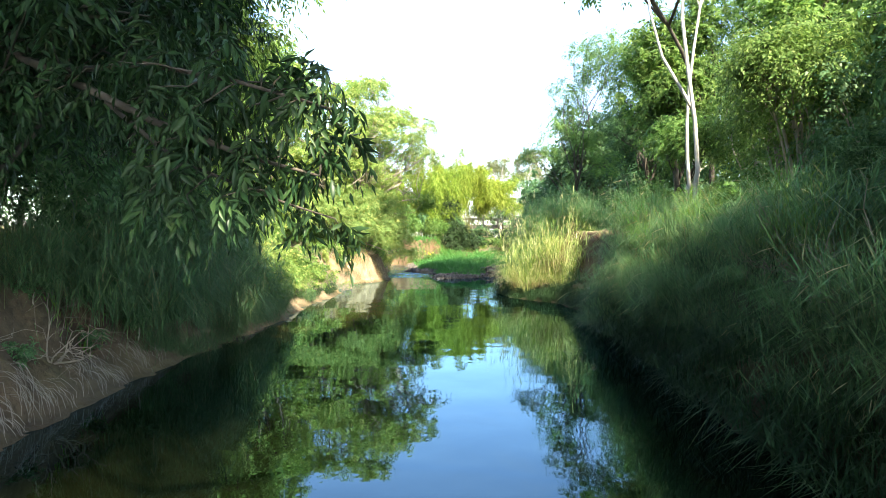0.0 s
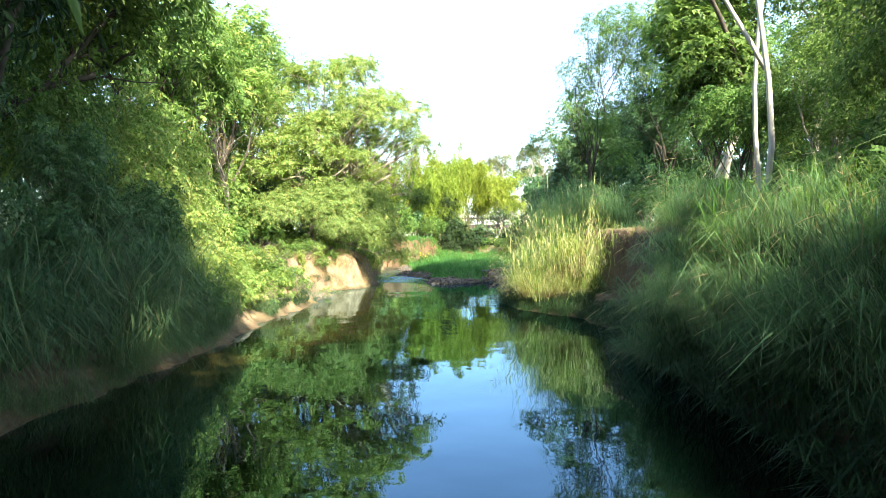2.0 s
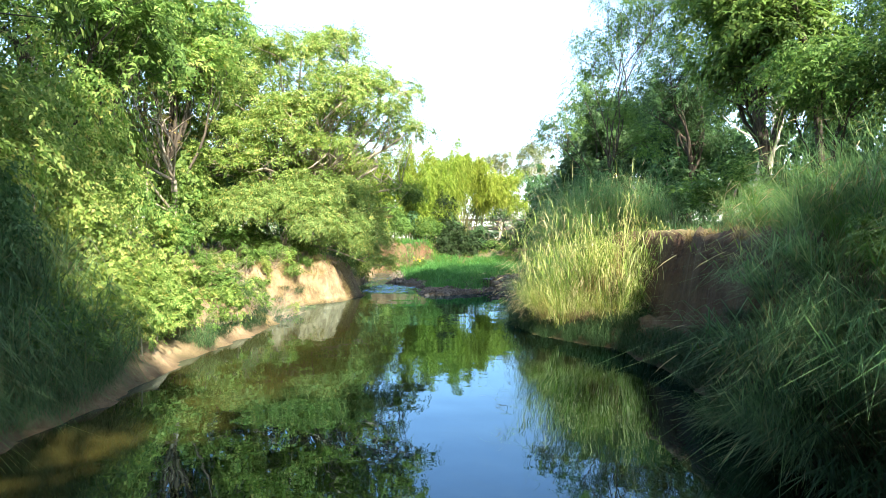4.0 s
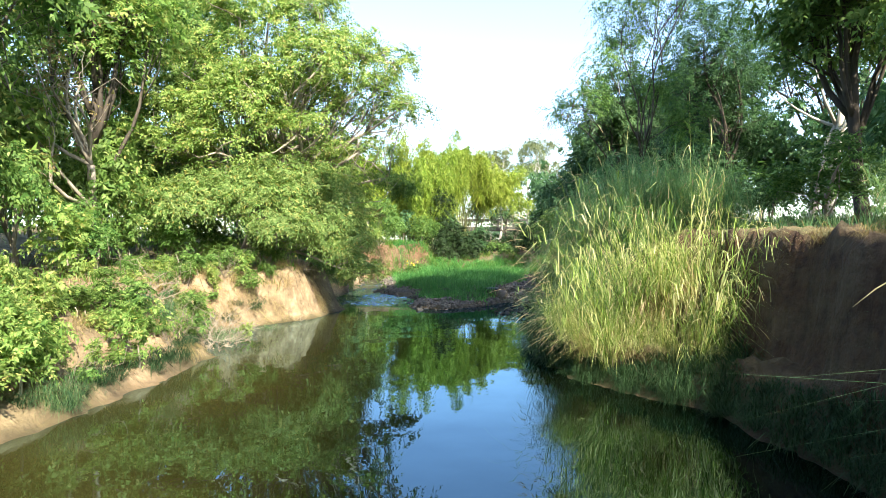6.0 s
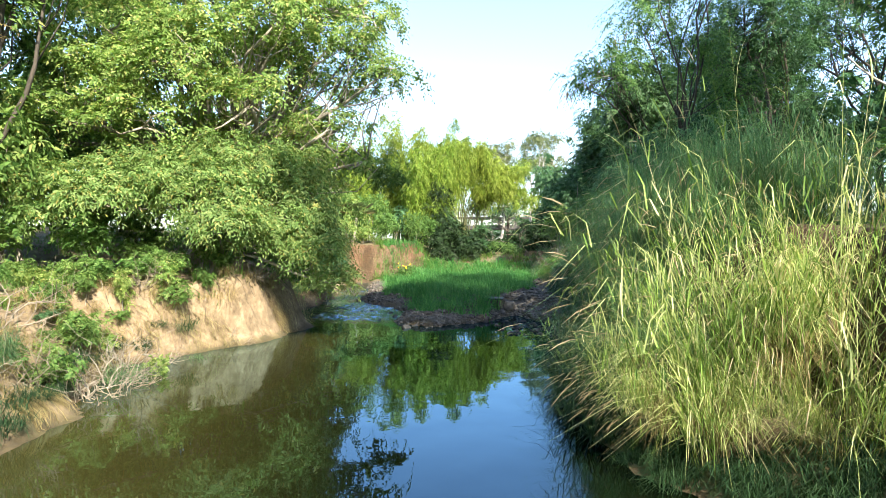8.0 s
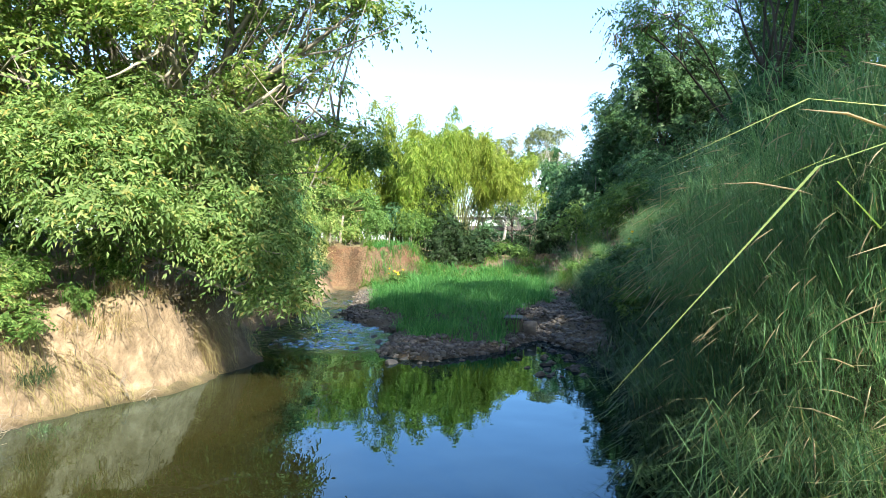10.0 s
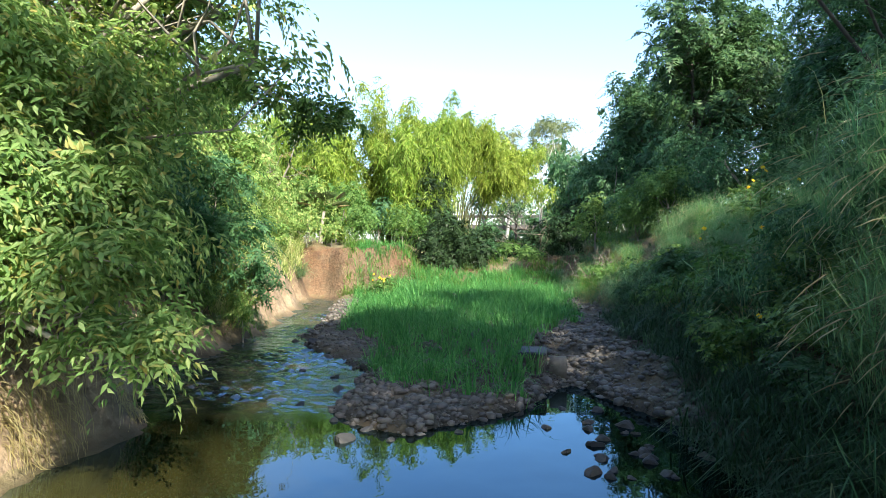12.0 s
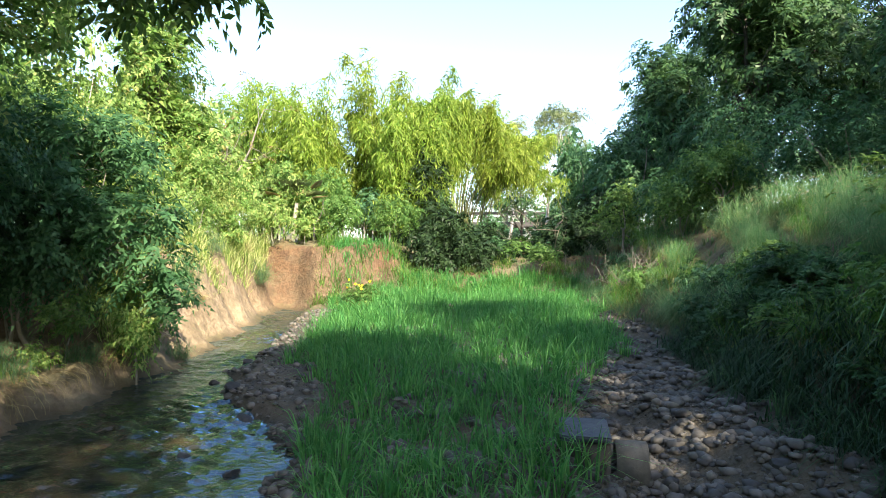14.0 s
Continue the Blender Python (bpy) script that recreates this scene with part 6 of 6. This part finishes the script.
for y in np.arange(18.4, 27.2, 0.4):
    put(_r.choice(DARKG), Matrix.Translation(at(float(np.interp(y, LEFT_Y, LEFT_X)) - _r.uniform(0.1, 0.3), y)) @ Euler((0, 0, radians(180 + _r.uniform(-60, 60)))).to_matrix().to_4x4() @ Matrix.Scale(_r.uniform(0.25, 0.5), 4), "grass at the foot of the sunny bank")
NOD = grass_clump("nodding_grass", 0.25, 1.7, 14, 4, BLADE_LIT, "pale nodding grass stalks below the cut bank", 251, width=0.012, leaf=0.4, heads=5, lean=(-1.0, -0.2), fan=0.4, dry=0.0, head_len=0.26, bow=(0.4, 0.75), reach=1.0)
put(NOD, Matrix.Translation(at(3.6, 15.6)))
put(NOD, Matrix.Translation(at(3.3, 14.9)) @ Euler((0, 0, radians(20))).to_matrix().to_4x4())


def turf(name, mat, spots_xy, h, w, label, seed, curl=(0.2, 0.9), lean=(0, 0)):
    """Low grass in tufts."""
    rng = np.random.default_rng(seed)
    z = height(spots_xy[:, 0], spots_xy[:, 1])
    keep = z > 0.04
    xy = np.repeat(spots_xy[keep], 14, 0)
    d = rng.normal(0, 1, (len(xy), 2))
    xy = xy + d * 0.055
    n = len(xy)
    z = height(xy[:, 0], xy[:, 1])
    patch = 0.55 + 0.6 * (wobbly(xy[:, 0], xy[:, 1], 1.3) + 1) / 2
    tuft = np.repeat(0.45 + 0.95 * rng.random(n // 14) ** 1.6, 14)
    ln = np.column_stack([d * 0.5, np.zeros(n)]) + rng.normal(0, 0.2, (n, 3)) * [1, 1, 0] + np.array([*lean, 0])
    v, f, _ = blades(np.column_stack([xy, z - 0.02]), ln, h * patch * tuft * rng.uniform(0.5, 1.15, n), w * rng.uniform(0.6, 1.3, n), rng.uniform(*curl, n), rng, 3 if h > 0.61 else 2)
    return tagged(new(name, mesh_of(name, v, f, mat)), label, "grass", kind="stuff")


def scatter(n, x0, x1, y0, y1, rng, keep):
    p = np.column_stack([rng.uniform(x0, x1, n), rng.uniform(y0, y1, n)])
    return p[keep(p[:, 0], p[:, 1])]


_g = np.random.default_rng(77)
isl_y, isl_l, isl_r = [31.6, 32.2, 33.0, 33.8, 34.6, 35.4, 37, 40, 44, 47, 50], [-0.9, -1.5, -1.9, -1.95, -1.75, -2.0, -2.9, -3.3, -3.9, -4.4, -3.0], [0.1, 0.4, 0.35, 0.5, 0.9, 1.2, 1.7, 2.2, 2.6, 3.0, 3.4]
isl = scatter(6000, -5, 3.6, 31.5, 47.2, _g, lambda x, y: (x > np.interp(y, isl_y, isl_l) + 0.3 * wobbly(x, y, 2.7)) & (x < np.interp(y, isl_y, isl_r) + 0.3 * wobbly(x, y, 2.3)))
turf("island_grass", BLADE_FRESH, isl, 0.62, 0.016, "fresh bright green grass on the gravel island", 301)
wl = scatter(3400, -13, -4.4, 2, 50, _g, lambda x, y: (wobbly(x, y, 0.8) > np.where((y > 17) & (y < 30), 0.1, -0.3)) & (np.interp(y, LEFT_Y, LEFT_X) - x > 0.5))
turf("bank_turf", BLADE_GREEN, wl, 0.42, 0.014, "patchy low weeds on the sandy bank", 302)
wl = scatter(1500, -9, -4.6, 14, 46, _g, lambda x, y: (wobbly(x + 2, y, 1.3) > 0.1) & (np.interp(y, LEFT_Y, LEFT_X) - x > 0.35))
turf("dry_turf", BLADE_DRY, wl, 0.32, 0.01, "dry straw-coloured grass on the sandy bank", 304)
wr = scatter(3600, 1.5, 12, 2, 60, _g, lambda x, y: (x - np.interp(y, RIGHT_Y, RIGHT_X) > 0.2) & ((y < 14.6) | (y > 22.5) | (x > 4)))
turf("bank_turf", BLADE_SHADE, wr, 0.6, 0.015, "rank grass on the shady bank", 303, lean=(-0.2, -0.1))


wr = scatter(1100, 2.6, 6.4, 2.6, 15, _g, lambda x, y: (x - np.interp(y, RIGHT_Y, RIGHT_X) > 0.45) & (x - np.interp(y, RIGHT_Y, RIGHT_X) < 3.2))
turf("bank_turf", BLADE_REED, wr, 0.55, 0.012, "long green grass on top of the shady bank", 307, lean=(-0.35, -0.1))
wl = scatter(2300, -7.6, -4.8, 37.5, 47.5, _g, lambda x, y: (np.interp(y, LEFT_Y, LEFT_X) - x > 0.5) & (wobbly(x, y, 1.1) > -0.2))
turf("tall_weeds", BLADE_LIT, wl, 0.95, 0.016, "pale yellow-green weeds on the far sunny bank", 305, lean=(0.2, -0.1))
wl = scatter(800, -4.8, 3.4, 45.6, 48.5, _g, lambda x, y: (wobbly(x, y, 1.5) > -0.1))
turf("ledge_weeds", BLADE_GREEN, wl, 0.6, 0.016, "weeds along the lip of the far red bank", 306)


# ---------------------------------------------------------------- brush, palm, flowers
def dead_brush(x, y, size, seed, label="tangle of dead grey-brown twigs on the bank", mat=None):
    """Dry branching stems that fan out from one foot; each main stem is a part."""
    rng = np.random.default_rng(seed)
    root = tagged(new("dead_brush"), label, "brush")
    root.location = at(x, y, -0.05)
    for _ in range(9):
        d = rng.normal(0, 1, 3) * [1, 1, 0.25] + [0, 0, 0.75]
        end = d / np.linalg.norm(d) * size * rng.uniform(0.6, 1.1)
        p = bend(np.zeros(3), end, rng, 0, 0.14, 7)
        r = 0.016 * size
        stem = part("stem", mesh_of("stem", *tube(p, np.linspace(r, r * 0.3, 7), 5), mat or DARK_WOOD, True), root)
        for _ in range(6):
            q = p[rng.integers(2, 7)]
            part("twig", mesh_of("twig", *tube(bend(q, q + (end * 0.3 + rng.normal(0, 0.25 * size, 3)), rng, 0, 0.15, 4), np.linspace(r * 0.5, r * 0.12, 4), 3), mat or DARK_WOOD, True), stem)
    return root


for i, (x, y, sz) in enumerate(((-5.3, 22.6, 0.6), (-5.7, 25.2, 0.7), (-5.0, 24.0, 0.5), (-6.4, 23.6, 0.8), (-5.2, 19.4, 0.5), (-6.0, 26.4, 0.6), (-4.95, 23.4, 0.55), (-5.1, 21.8, 0.5), (-5.5, 23.8, 0.6), (-5.3, 25.8, 0.5), (-5.9, 22.4, 0.55), (-4.7, 27.6, 0.45), (-4.8, 28.8, 0.5), (-5.1, 7.4, 0.8), (-5.2, 5.8, 0.7), (3.6, 43.0, 1.2), (2.6, 49.6, 1.6))):
    dead_brush(x, y, sz, 600 + i)
for i, (x, y, sz) in enumerate(((-5.35, 24.2, 0.75), (-5.5, 24.9, 0.6), (-5.2, 23.4, 0.6), (-5.6, 6.4, 0.7), (-5.7, 8.3, 0.6), (3.5, 5.4, 0.9), (3.4, 6.6, 0.7))):
    dead_brush(x, y, sz, 670 + i, "tangle of dead straw-coloured stalks on the lip of the bank", BARK_GREY if y > 20 else None)


def bare_tree(x, y, h, seed):
    """A half-bare tree that shows its pale limbs."""
    rng = np.random.default_rng(seed)
    root = tagged(new("bare_tree"), "half-bare grey tree with crooked spreading limbs", "tree")
    root.location = at(x, y)
    p = bend((0, 0, -0.2), (0.6, 0, h * 0.45), rng, 0, 0.06, 7)
    v, f = tube(p, np.linspace(0.12, 0.08, 7), 8)
    part("trunk", mesh_of("trunk", v, f, BARK_GREY, True), root)
    tips = []
    for _ in range(7):
        end = np.array([rng.uniform(-1.8, 2.6), rng.uniform(-1.5, 1.0), h * rng.uniform(0.6, 1.0)])
        q = p[rng.integers(3, 7)]
        w = bend(q, end, rng, 0.1, 0.1, 7)
        pieces = [tube(w, np.linspace(0.05, 0.012, 7), 5)]
        for _ in range(6):
            a = w[rng.integers(2, 7)]
            e = a + (end - q) * 0.25 + rng.normal(0, 0.45, 3)
            pieces.append(tube(bend(a, e, rng, 0, 0.12, 4), np.linspace(0.015, 0.004, 4), 3))
            tips.append(e)
        v, f = join(pieces)
        part("limb", mesh_of("limb", v, f, BARK_GREY, True), root)
    tips = np.array(tips)
    v, f = sprays(tips, unit(tips - [0, 0, h * 0.4]), 14, 0.35, 0.12, rng, 0.4, 0.4)
    part("crown", mesh_of("crown", v, f, LEAF_DRY), root)


bare_tree(-9.2, 25.4, 5.2, 650)
bare_tree(-8.8, 47.2, 4.2, 651)


def palm(x, y, h, seed):
    rng = np.random.default_rng(seed)
    root = tagged(new("palm"), "small pale fan palm among the bushes", "palm")
    root.location = at(x, y)
    v, f = tube(bend((0, 0, -0.2), (0.1, 0, h * 0.55), rng, 0, 0.04), np.linspace(0.09, 0.06, 7), 8)
    part("trunk", mesh_of("trunk", v, f, BARK_GREY, True), root)
    for k in range(13):
        a = k * 2.4
        d = np.array([math.cos(a), math.sin(a), rng.uniform(0.2, 1.3)])
        d /= np.linalg.norm(d)
        n = 16
        t = np.linspace(-1, 1, n)
        side = unit(np.cross(d, [0, 0, 1.0]))
        ax = unit(d[None] + side[None] * t[:, None] * 0.9)
        base = np.tile(np.array([0.1, 0, h * 0.55]) + d * h * 0.2, (n, 1))
        v, f = leaves(base, ax, np.tile(np.cross(side, d), (n, 1)), np.full(n, h * 0.27), np.full(n, 0.05))
        part("frond", mesh_of("frond", v, f, BLADE_DRY if k % 3 == 0 else LEAF_FAR), root)


palm(-6.3, 49.4, 2.6, 660)


def flower_plant(x, y, h, n, seed):
    """A leafy weed with daisy-like yellow flowers."""
    rng = np.random.default_rng(seed)
    root = tagged(new("flowering_weed"), "green weed with small yellow daisy flowers", "flower")
    root.location = at(x, y)
    for _ in range(n):
        top = np.array([rng.normal(0, 0.3), rng.normal(0, 0.3), h * rng.uniform(0.75, 1.1)])
        p = bend((0, 0, -0.05), top, rng, 0, 0.05, 5)
        v, f = tube(p, np.linspace(0.006, 0.003, 5), 4)
        stem = part("stem", mesh_of("stem", v, f, CULM), root)
        a = np.arange(9) * 2 * np.pi / 9
        nor = unit(np.array([[rng.normal(0, 0.3), -0.8, 0.6]]))[0]
        u = unit(np.cross(nor, [1.0, 0.2, 0]))
        w = np.cross(nor, u)
        ax = np.cos(a)[:, None] * u + np.sin(a)[:, None] * w
        v, f = leaves(np.tile(top, (9, 1)), ax, np.tile(nor, (9, 1)), np.full(9, 0.042), np.full(9, 0.022))
        part("flower", mesh_of("flower", v, f, PETAL), stem)
    c = rng.normal(0, 1, (40, 3)) * [0.22, 0.22, 0.2 * h] + [0, 0, 0.5 * h]
    v, f = sprays(c, unit(c), 10, 0.1, 0.1, rng, 0.3, 0.4)
    part("foliage", mesh_of("foliage", v, f, LEAF_MID), root)


for i, (x, y, h, n) in enumerate(((-3.15, 43.1, 0.7, 5), (-2.9, 43.6, 0.6, 2), (3.4, 31.6, 1.5, 2), (3.3, 33.0, 1.4, 2), (4.4, 34.2, 1.3, 3), (2.9, 31.0, 0.8, 1), (5.0, 36.2, 1.2, 3))):
    flower_plant(x, y, h, n, 670 + i)


# dry tufts and roots along the lip of the cut bank
TUFTS = [grass_clump("dry_tuft", 0.22, 0.5, 34, 5, BLADE_DRY, "dry straw tuft hanging from the lip of the bluff", 240 + i, width=0.009, leaf=0.42, heads=0, lean=(0.5, -0.1), fan=0.9, droop=(0.8, 1.9), dry=0.0) for i in range(3)]
spots = []
for i in range(26):
    y = 20.2 + i * 0.42
    spots.append((float(np.interp(y, LEFT_Y, LEFT_X)) - _r.uniform(0.45, 0.85) * (1.6 if y < 25 else 1.0), y, _r.uniform(0.5, 1.0)))
spots += [(3.85, 17.0, 0.6), (3.9, 18.4, 0.6), (3.95, 19.4, 0.6), (-5.9, 40.6, 0.8), (-6.2, 42.0, 0.9), (-6.4, 43.6, 0.9), (-6.5, 45.0, 0.8)]
sow(TUFTS, spots, "dry tufts on the bluff")

def hanging_root(y, drop, seed):
    rng = np.random.default_rng(seed)
    x = float(np.interp(y, LEFT_Y, LEFT_X))
    pts = []
    for k in range(9):
        dl = 0.66 - 0.075 * k
        pts.append((x - dl, y + rng.normal(0, 0.025) + 0.02 * k * rng.normal(), float(height(x - dl, y)) + 0.02 + rng.uniform(0, 0.02)))
    pts = np.array(pts)[:max(4, int(9 * drop))]
    ob = tagged(new("root", mesh_of("root", *tube(pts, np.linspace(0.007, 0.002, len(pts)), 5), BARK_DARK, True)), "thin dark root hanging down the sandy bluff", "root", "roots on the bluff")
    return ob


for i in range(18):
    hanging_root(25.6 + 0.28 * i + _r.uniform(-0.06, 0.06), _r.uniform(0.5, 1.0), 700 + i)

def hanging_straw(y0, y1, drop, count, seed, mat=None, label="curtain of dry straw and roots hanging from the lip of the bank"):
    """Thin dead strands that fall over the lip of the sunny bank."""
    rng = np.random.default_rng(seed)
    y = rng.uniform(y0, y1, count)
    x = np.interp(y, LEFT_Y, LEFT_X) - rng.uniform(0.2, 0.5, count)
    z = np.array([float(height(a, b)) for a, b in zip(x, y)])
    base = np.column_stack([x - 0.05, y, z - 0.02])
    fall = drop * rng.uniform(0.4, 1.0, count)
    t = np.linspace(0, 1, 6)
    out = 0.10 + 0.28 * rng.random(count)
    px = base[:, 0, None] + out[:, None] * (1 - (1 - t) ** 3) + rng.normal(0, 0.012, (count, 6))
    py = base[:, 1, None] + rng.normal(0, 0.05, (count, 1)) * t + rng.normal(0, 0.008, (count, 6))
    pz = base[:, 2, None] + 0.07 * np.sin(np.pi * t) * (1 - t) - fall[:, None] * t ** 1.8
    pz = np.maximum(pz, 0.015)
    pts = np.stack([px, py, pz], -1)
    w = rng.uniform(0.003, 0.008, count)[:, None] * (1 - 0.7 * t)
    a, b = pts.copy(), pts.copy()
    a[..., 1] -= w
    b[..., 1] += w
    v = np.stack([a, b], 2).reshape(-1, 3)
    f = np.array([(2 * i, 2 * i + 1, 2 * i + 3, 2 * i + 2) for i in range(5)])[None] + 12 * np.arange(count)[:, None, None]
    tagged(new("hanging_straw", mesh_of("hanging_straw", v, f.reshape(-1, 4), mat or BLADE_DRY)), label, "straw", kind="stuff")


for y0, y1, drop, n, s in ((21.9, 22.9, 0.75, 320, 720), (23.6, 25.0, 0.4, 260, 721), (29.0, 29.9, 0.8, 260, 722), (25.0, 27.6, 0.6, 420, 723), (30.2, 31.0, 0.6, 160, 724), (34.0, 36.6, 0.25, 260, 725)):
    hanging_straw(y0, y1, drop, n, s)
for y0, y1, drop, n, s in ((5.0, 7.2, 0.7, 150, 726), (7.4, 9.6, 0.8, 170, 727)):
    hanging_straw(y0, y1, drop, n, s, BARK_GREY, "thin grey roots trailing down the shaded earth bank")

# kinds that were not set out leave no pattern behind
for kinds in (*BUSHES.values(), *FAR_BUSHES.values(), *SMALL_BUSHES.values(), *TALL_BUSHES.values(), BANK, TALLG, HANG, TUFTS, DARKG, OVERG, TUSSOCK):
    for src in kinds:
        if src.name not in _used:
            for ob in (*src.children_recursive, src):
                bpy.data.objects.remove(ob)

# ---------------------------------------------------------------- stones, pipe, bridge
STONES = [stone_mesh(400 + i, WET_STONE) for i in range(6)]


def gravel(n, seed):
    rng = np.random.default_rng(seed)
    bm = bmesh.new()
    bmesh.ops.create_icosphere(bm, subdivisions=1, radius=0.5)
    vv = np.array([v.co[:] for v in bm.verts])
    ff = np.array([[v.index for v in fc.verts] for fc in bm.faces])
    bm.free()
    p = np.concatenate([scatter(n, -4.6, 4.6, 29.6, 45, rng, lambda x, y: (height(x, y) > -0.06) & (height(x, y) < 0.5) & (x > np.interp(y, BAR_Y, BAR_X) - 0.5) & (x < np.interp(y, RIGHT_Y, RIGHT_X) + 0.5)), scatter(n // 7, 0.7, 2.2, 30.8, 36, rng, lambda x, y: height(x, y) > -0.06), scatter(n // 5, -2.6, 1.2, 30.2, 33.2, rng, lambda x, y: height(x, y) > -0.04)])
    k = len(p)
    size = 0.022 + 0.125 * rng.random(k) ** 4.0
    z = height(p[:, 0], p[:, 1])
    scl = size[:, None] * rng.uniform(0.7, 1.3, (k, 3)) * [1.15, 1.0, 0.7]
    ang = rng.uniform(0, 6.28, k)
    v = vv[None] * scl[:, None] * rng.uniform(0.68, 1.2, (k, len(vv), 1))
    c, s = np.cos(ang)[:, None], np.sin(ang)[:, None]
    v = np.stack([v[..., 0] * c - v[..., 1] * s, v[..., 0] * s + v[..., 1] * c, v[..., 2]], -1) + np.column_stack([p, z + size * 0.1])[:, None]
    f = ff[None] + len(vv) * np.arange(k)[:, None, None]
    tagged(new("gravel", mesh_of("gravel", v.reshape(-1, 3), f.reshape(-1, 3), STONE)), "grey-brown river gravel of the bar", "gravel", kind="stuff")


gravel(19000, 55)


def rock(x, y, size, k, lift=0.0, label="grey river stone at the edge of the bar"):
    ob = tagged(new("rock", STONES[k % 6]), label, "rock", "stones by the bar")
    z = max(float(height(x, y)), -size * 0.2)
    ob.matrix_basis = pose(x, y, z + size * 0.12 + lift, 0, 0, _r.uniform(0, 360)) @ Matrix.Diagonal((size, size * 0.9, size, 1))
    return ob


for i, (x, y, s) in enumerate(((0.69, 29.35, 0.3), (0.85, 29.7, 0.22), (0.55, 29.9, 0.16), (-1.68, 30.2, 0.34), (-1.95, 30.9, 0.2), (-2.5, 31.6, 0.2), (-1.2, 30.2, 0.18), (1.0, 30.3, 0.24), (0.95, 30.9, 0.2),
                               (0.45, 30.7, 0.18), (1.15, 31.4, 0.26), (0.75, 31.5, 0.16), (-2.2, 32.4, 0.3), (-3.0, 33.6, 0.22), (-2.4, 33.2, 0.2), (-3.4, 35.9, 0.3), (-3.9, 36.6, 0.26), (-2.05, 33.9, 0.4), (1.3, 29.9, 0.3), (1.35, 30.8, 0.34),
                               (0.2, 31.2, 0.2), (-0.5, 30.5, 0.15), (-2.9, 34.8, 0.32), (-4.0, 38.2, 0.3), (0.9, 33.9, 0.25), (1.5, 35.0, 0.3), (2.2, 34.0, 0.25), (1.9, 32.6, 0.24), (1.6, 33.4, 0.2), (-1.5, 30.55, 0.22))):
    rock(x, y, s * 0.72, i)
for i in range(16):
    rock(0.75 + 0.75 * _r.random(), 29.2 + 1.6 * _r.random(), _r.uniform(0.09, 0.2), i, label="dark wet stone in the shallows")


def concrete_pipe():
    root = tagged(new("concrete_pipe"), "short weathered concrete pipe poking out of the bank", "pipe")
    root.location = (0.80, 33.05, 0.17)
    n, prof = 28, [(0.0, 0.2), (0.24, 0.2), (0.25, 0.19), (0.25, 0.155), (0.24, 0.145), (0.0, 0.145)]
    v, f = [], []
    for j in range(n):
        a = 2 * math.pi * j / n
        for x, r in prof:
            v.append((x, r * math.cos(a), r * math.sin(a)))
    k = len(prof)
    for j in range(n):
        for i in range(k):
            p, q = j * k + i, j * k + (i + 1) % k
            p2, q2 = ((j + 1) % n) * k + i, ((j + 1) % n) * k + (i + 1) % k
            f.append((p, p2, q2, q))
    part("pipe_wall", mesh_of("pipe_wall", v, f, CONCRETE, True), root)
    root.rotation_euler = (0, 0, radians(-8))


concrete_pipe()


def bevel_box(name, size, mat, bevel=0.02, seed=1):
    rng = np.random.default_rng(seed)
    bm = bmesh.new()
    bmesh.ops.create_cube(bm, size=1)
    for v in bm.verts:
        v.co = Vector((v.co.x * size[0], v.co.y * size[1], v.co.z * size[2]))
    bmesh.ops.bevel(bm, geom=bm.edges[:], offset=bevel, segments=2, affect="EDGES")
    for v in bm.verts:
        v.co += Vector(rng.normal(0, bevel * 0.12, 3))
    me = bpy.data.meshes.new(name)
    bm.to_mesh(me)
    bm.free()
    me.materials.append(mat)
    return me


block = tagged(new("concrete_block", bevel_box("concrete_block", (0.34, 0.5, 0.5), CONCRETE, 0.025)), "square concrete footing with a flat slab top", "block")
block.matrix_basis = pose(0.6, 33.15, 0.16, 0, 0, -8)
slab = part("slab", bevel_box("slab", (0.4, 0.56, 0.045), SLATE, 0.012, 2), block, "flat blue-grey slab on top")
slab.location = (-0.03, -0.02, 0.272)


def bridge():
    root = tagged(new("bridge"), "small concrete road bridge seen through the trees", "bridge")
    root.location = (1.4, 86, 0)
    d = part("deck", bevel_box("deck", (24, 3.0, 0.45), BRIDGE_CONCRETE, 0.05), root)
    d.location = (0, 0, 3.5)
    for sgn in (-1, 1):
        r = part("parapet_rail", bevel_box("parapet_rail", (24, 0.16, 0.18), BRIDGE_CONCRETE, 0.03), root)
        r.location = (0, sgn * 1.35, 4.55)
        for i in range(13):
            p = part("post", bevel_box("post", (0.16, 0.14, 0.8), BRIDGE_CONCRETE, 0.02), root)
            p.location = (-11.4 + i * 1.9, sgn * 1.35, 4.1)
    for x in (-5.2, 5.2):
        p = part("pier", bevel_box("pier", (0.9, 2.6, 4.4), BRIDGE_CONCRETE, 0.05), root)
        p.location = (x, 0, 1.1)


bridge()
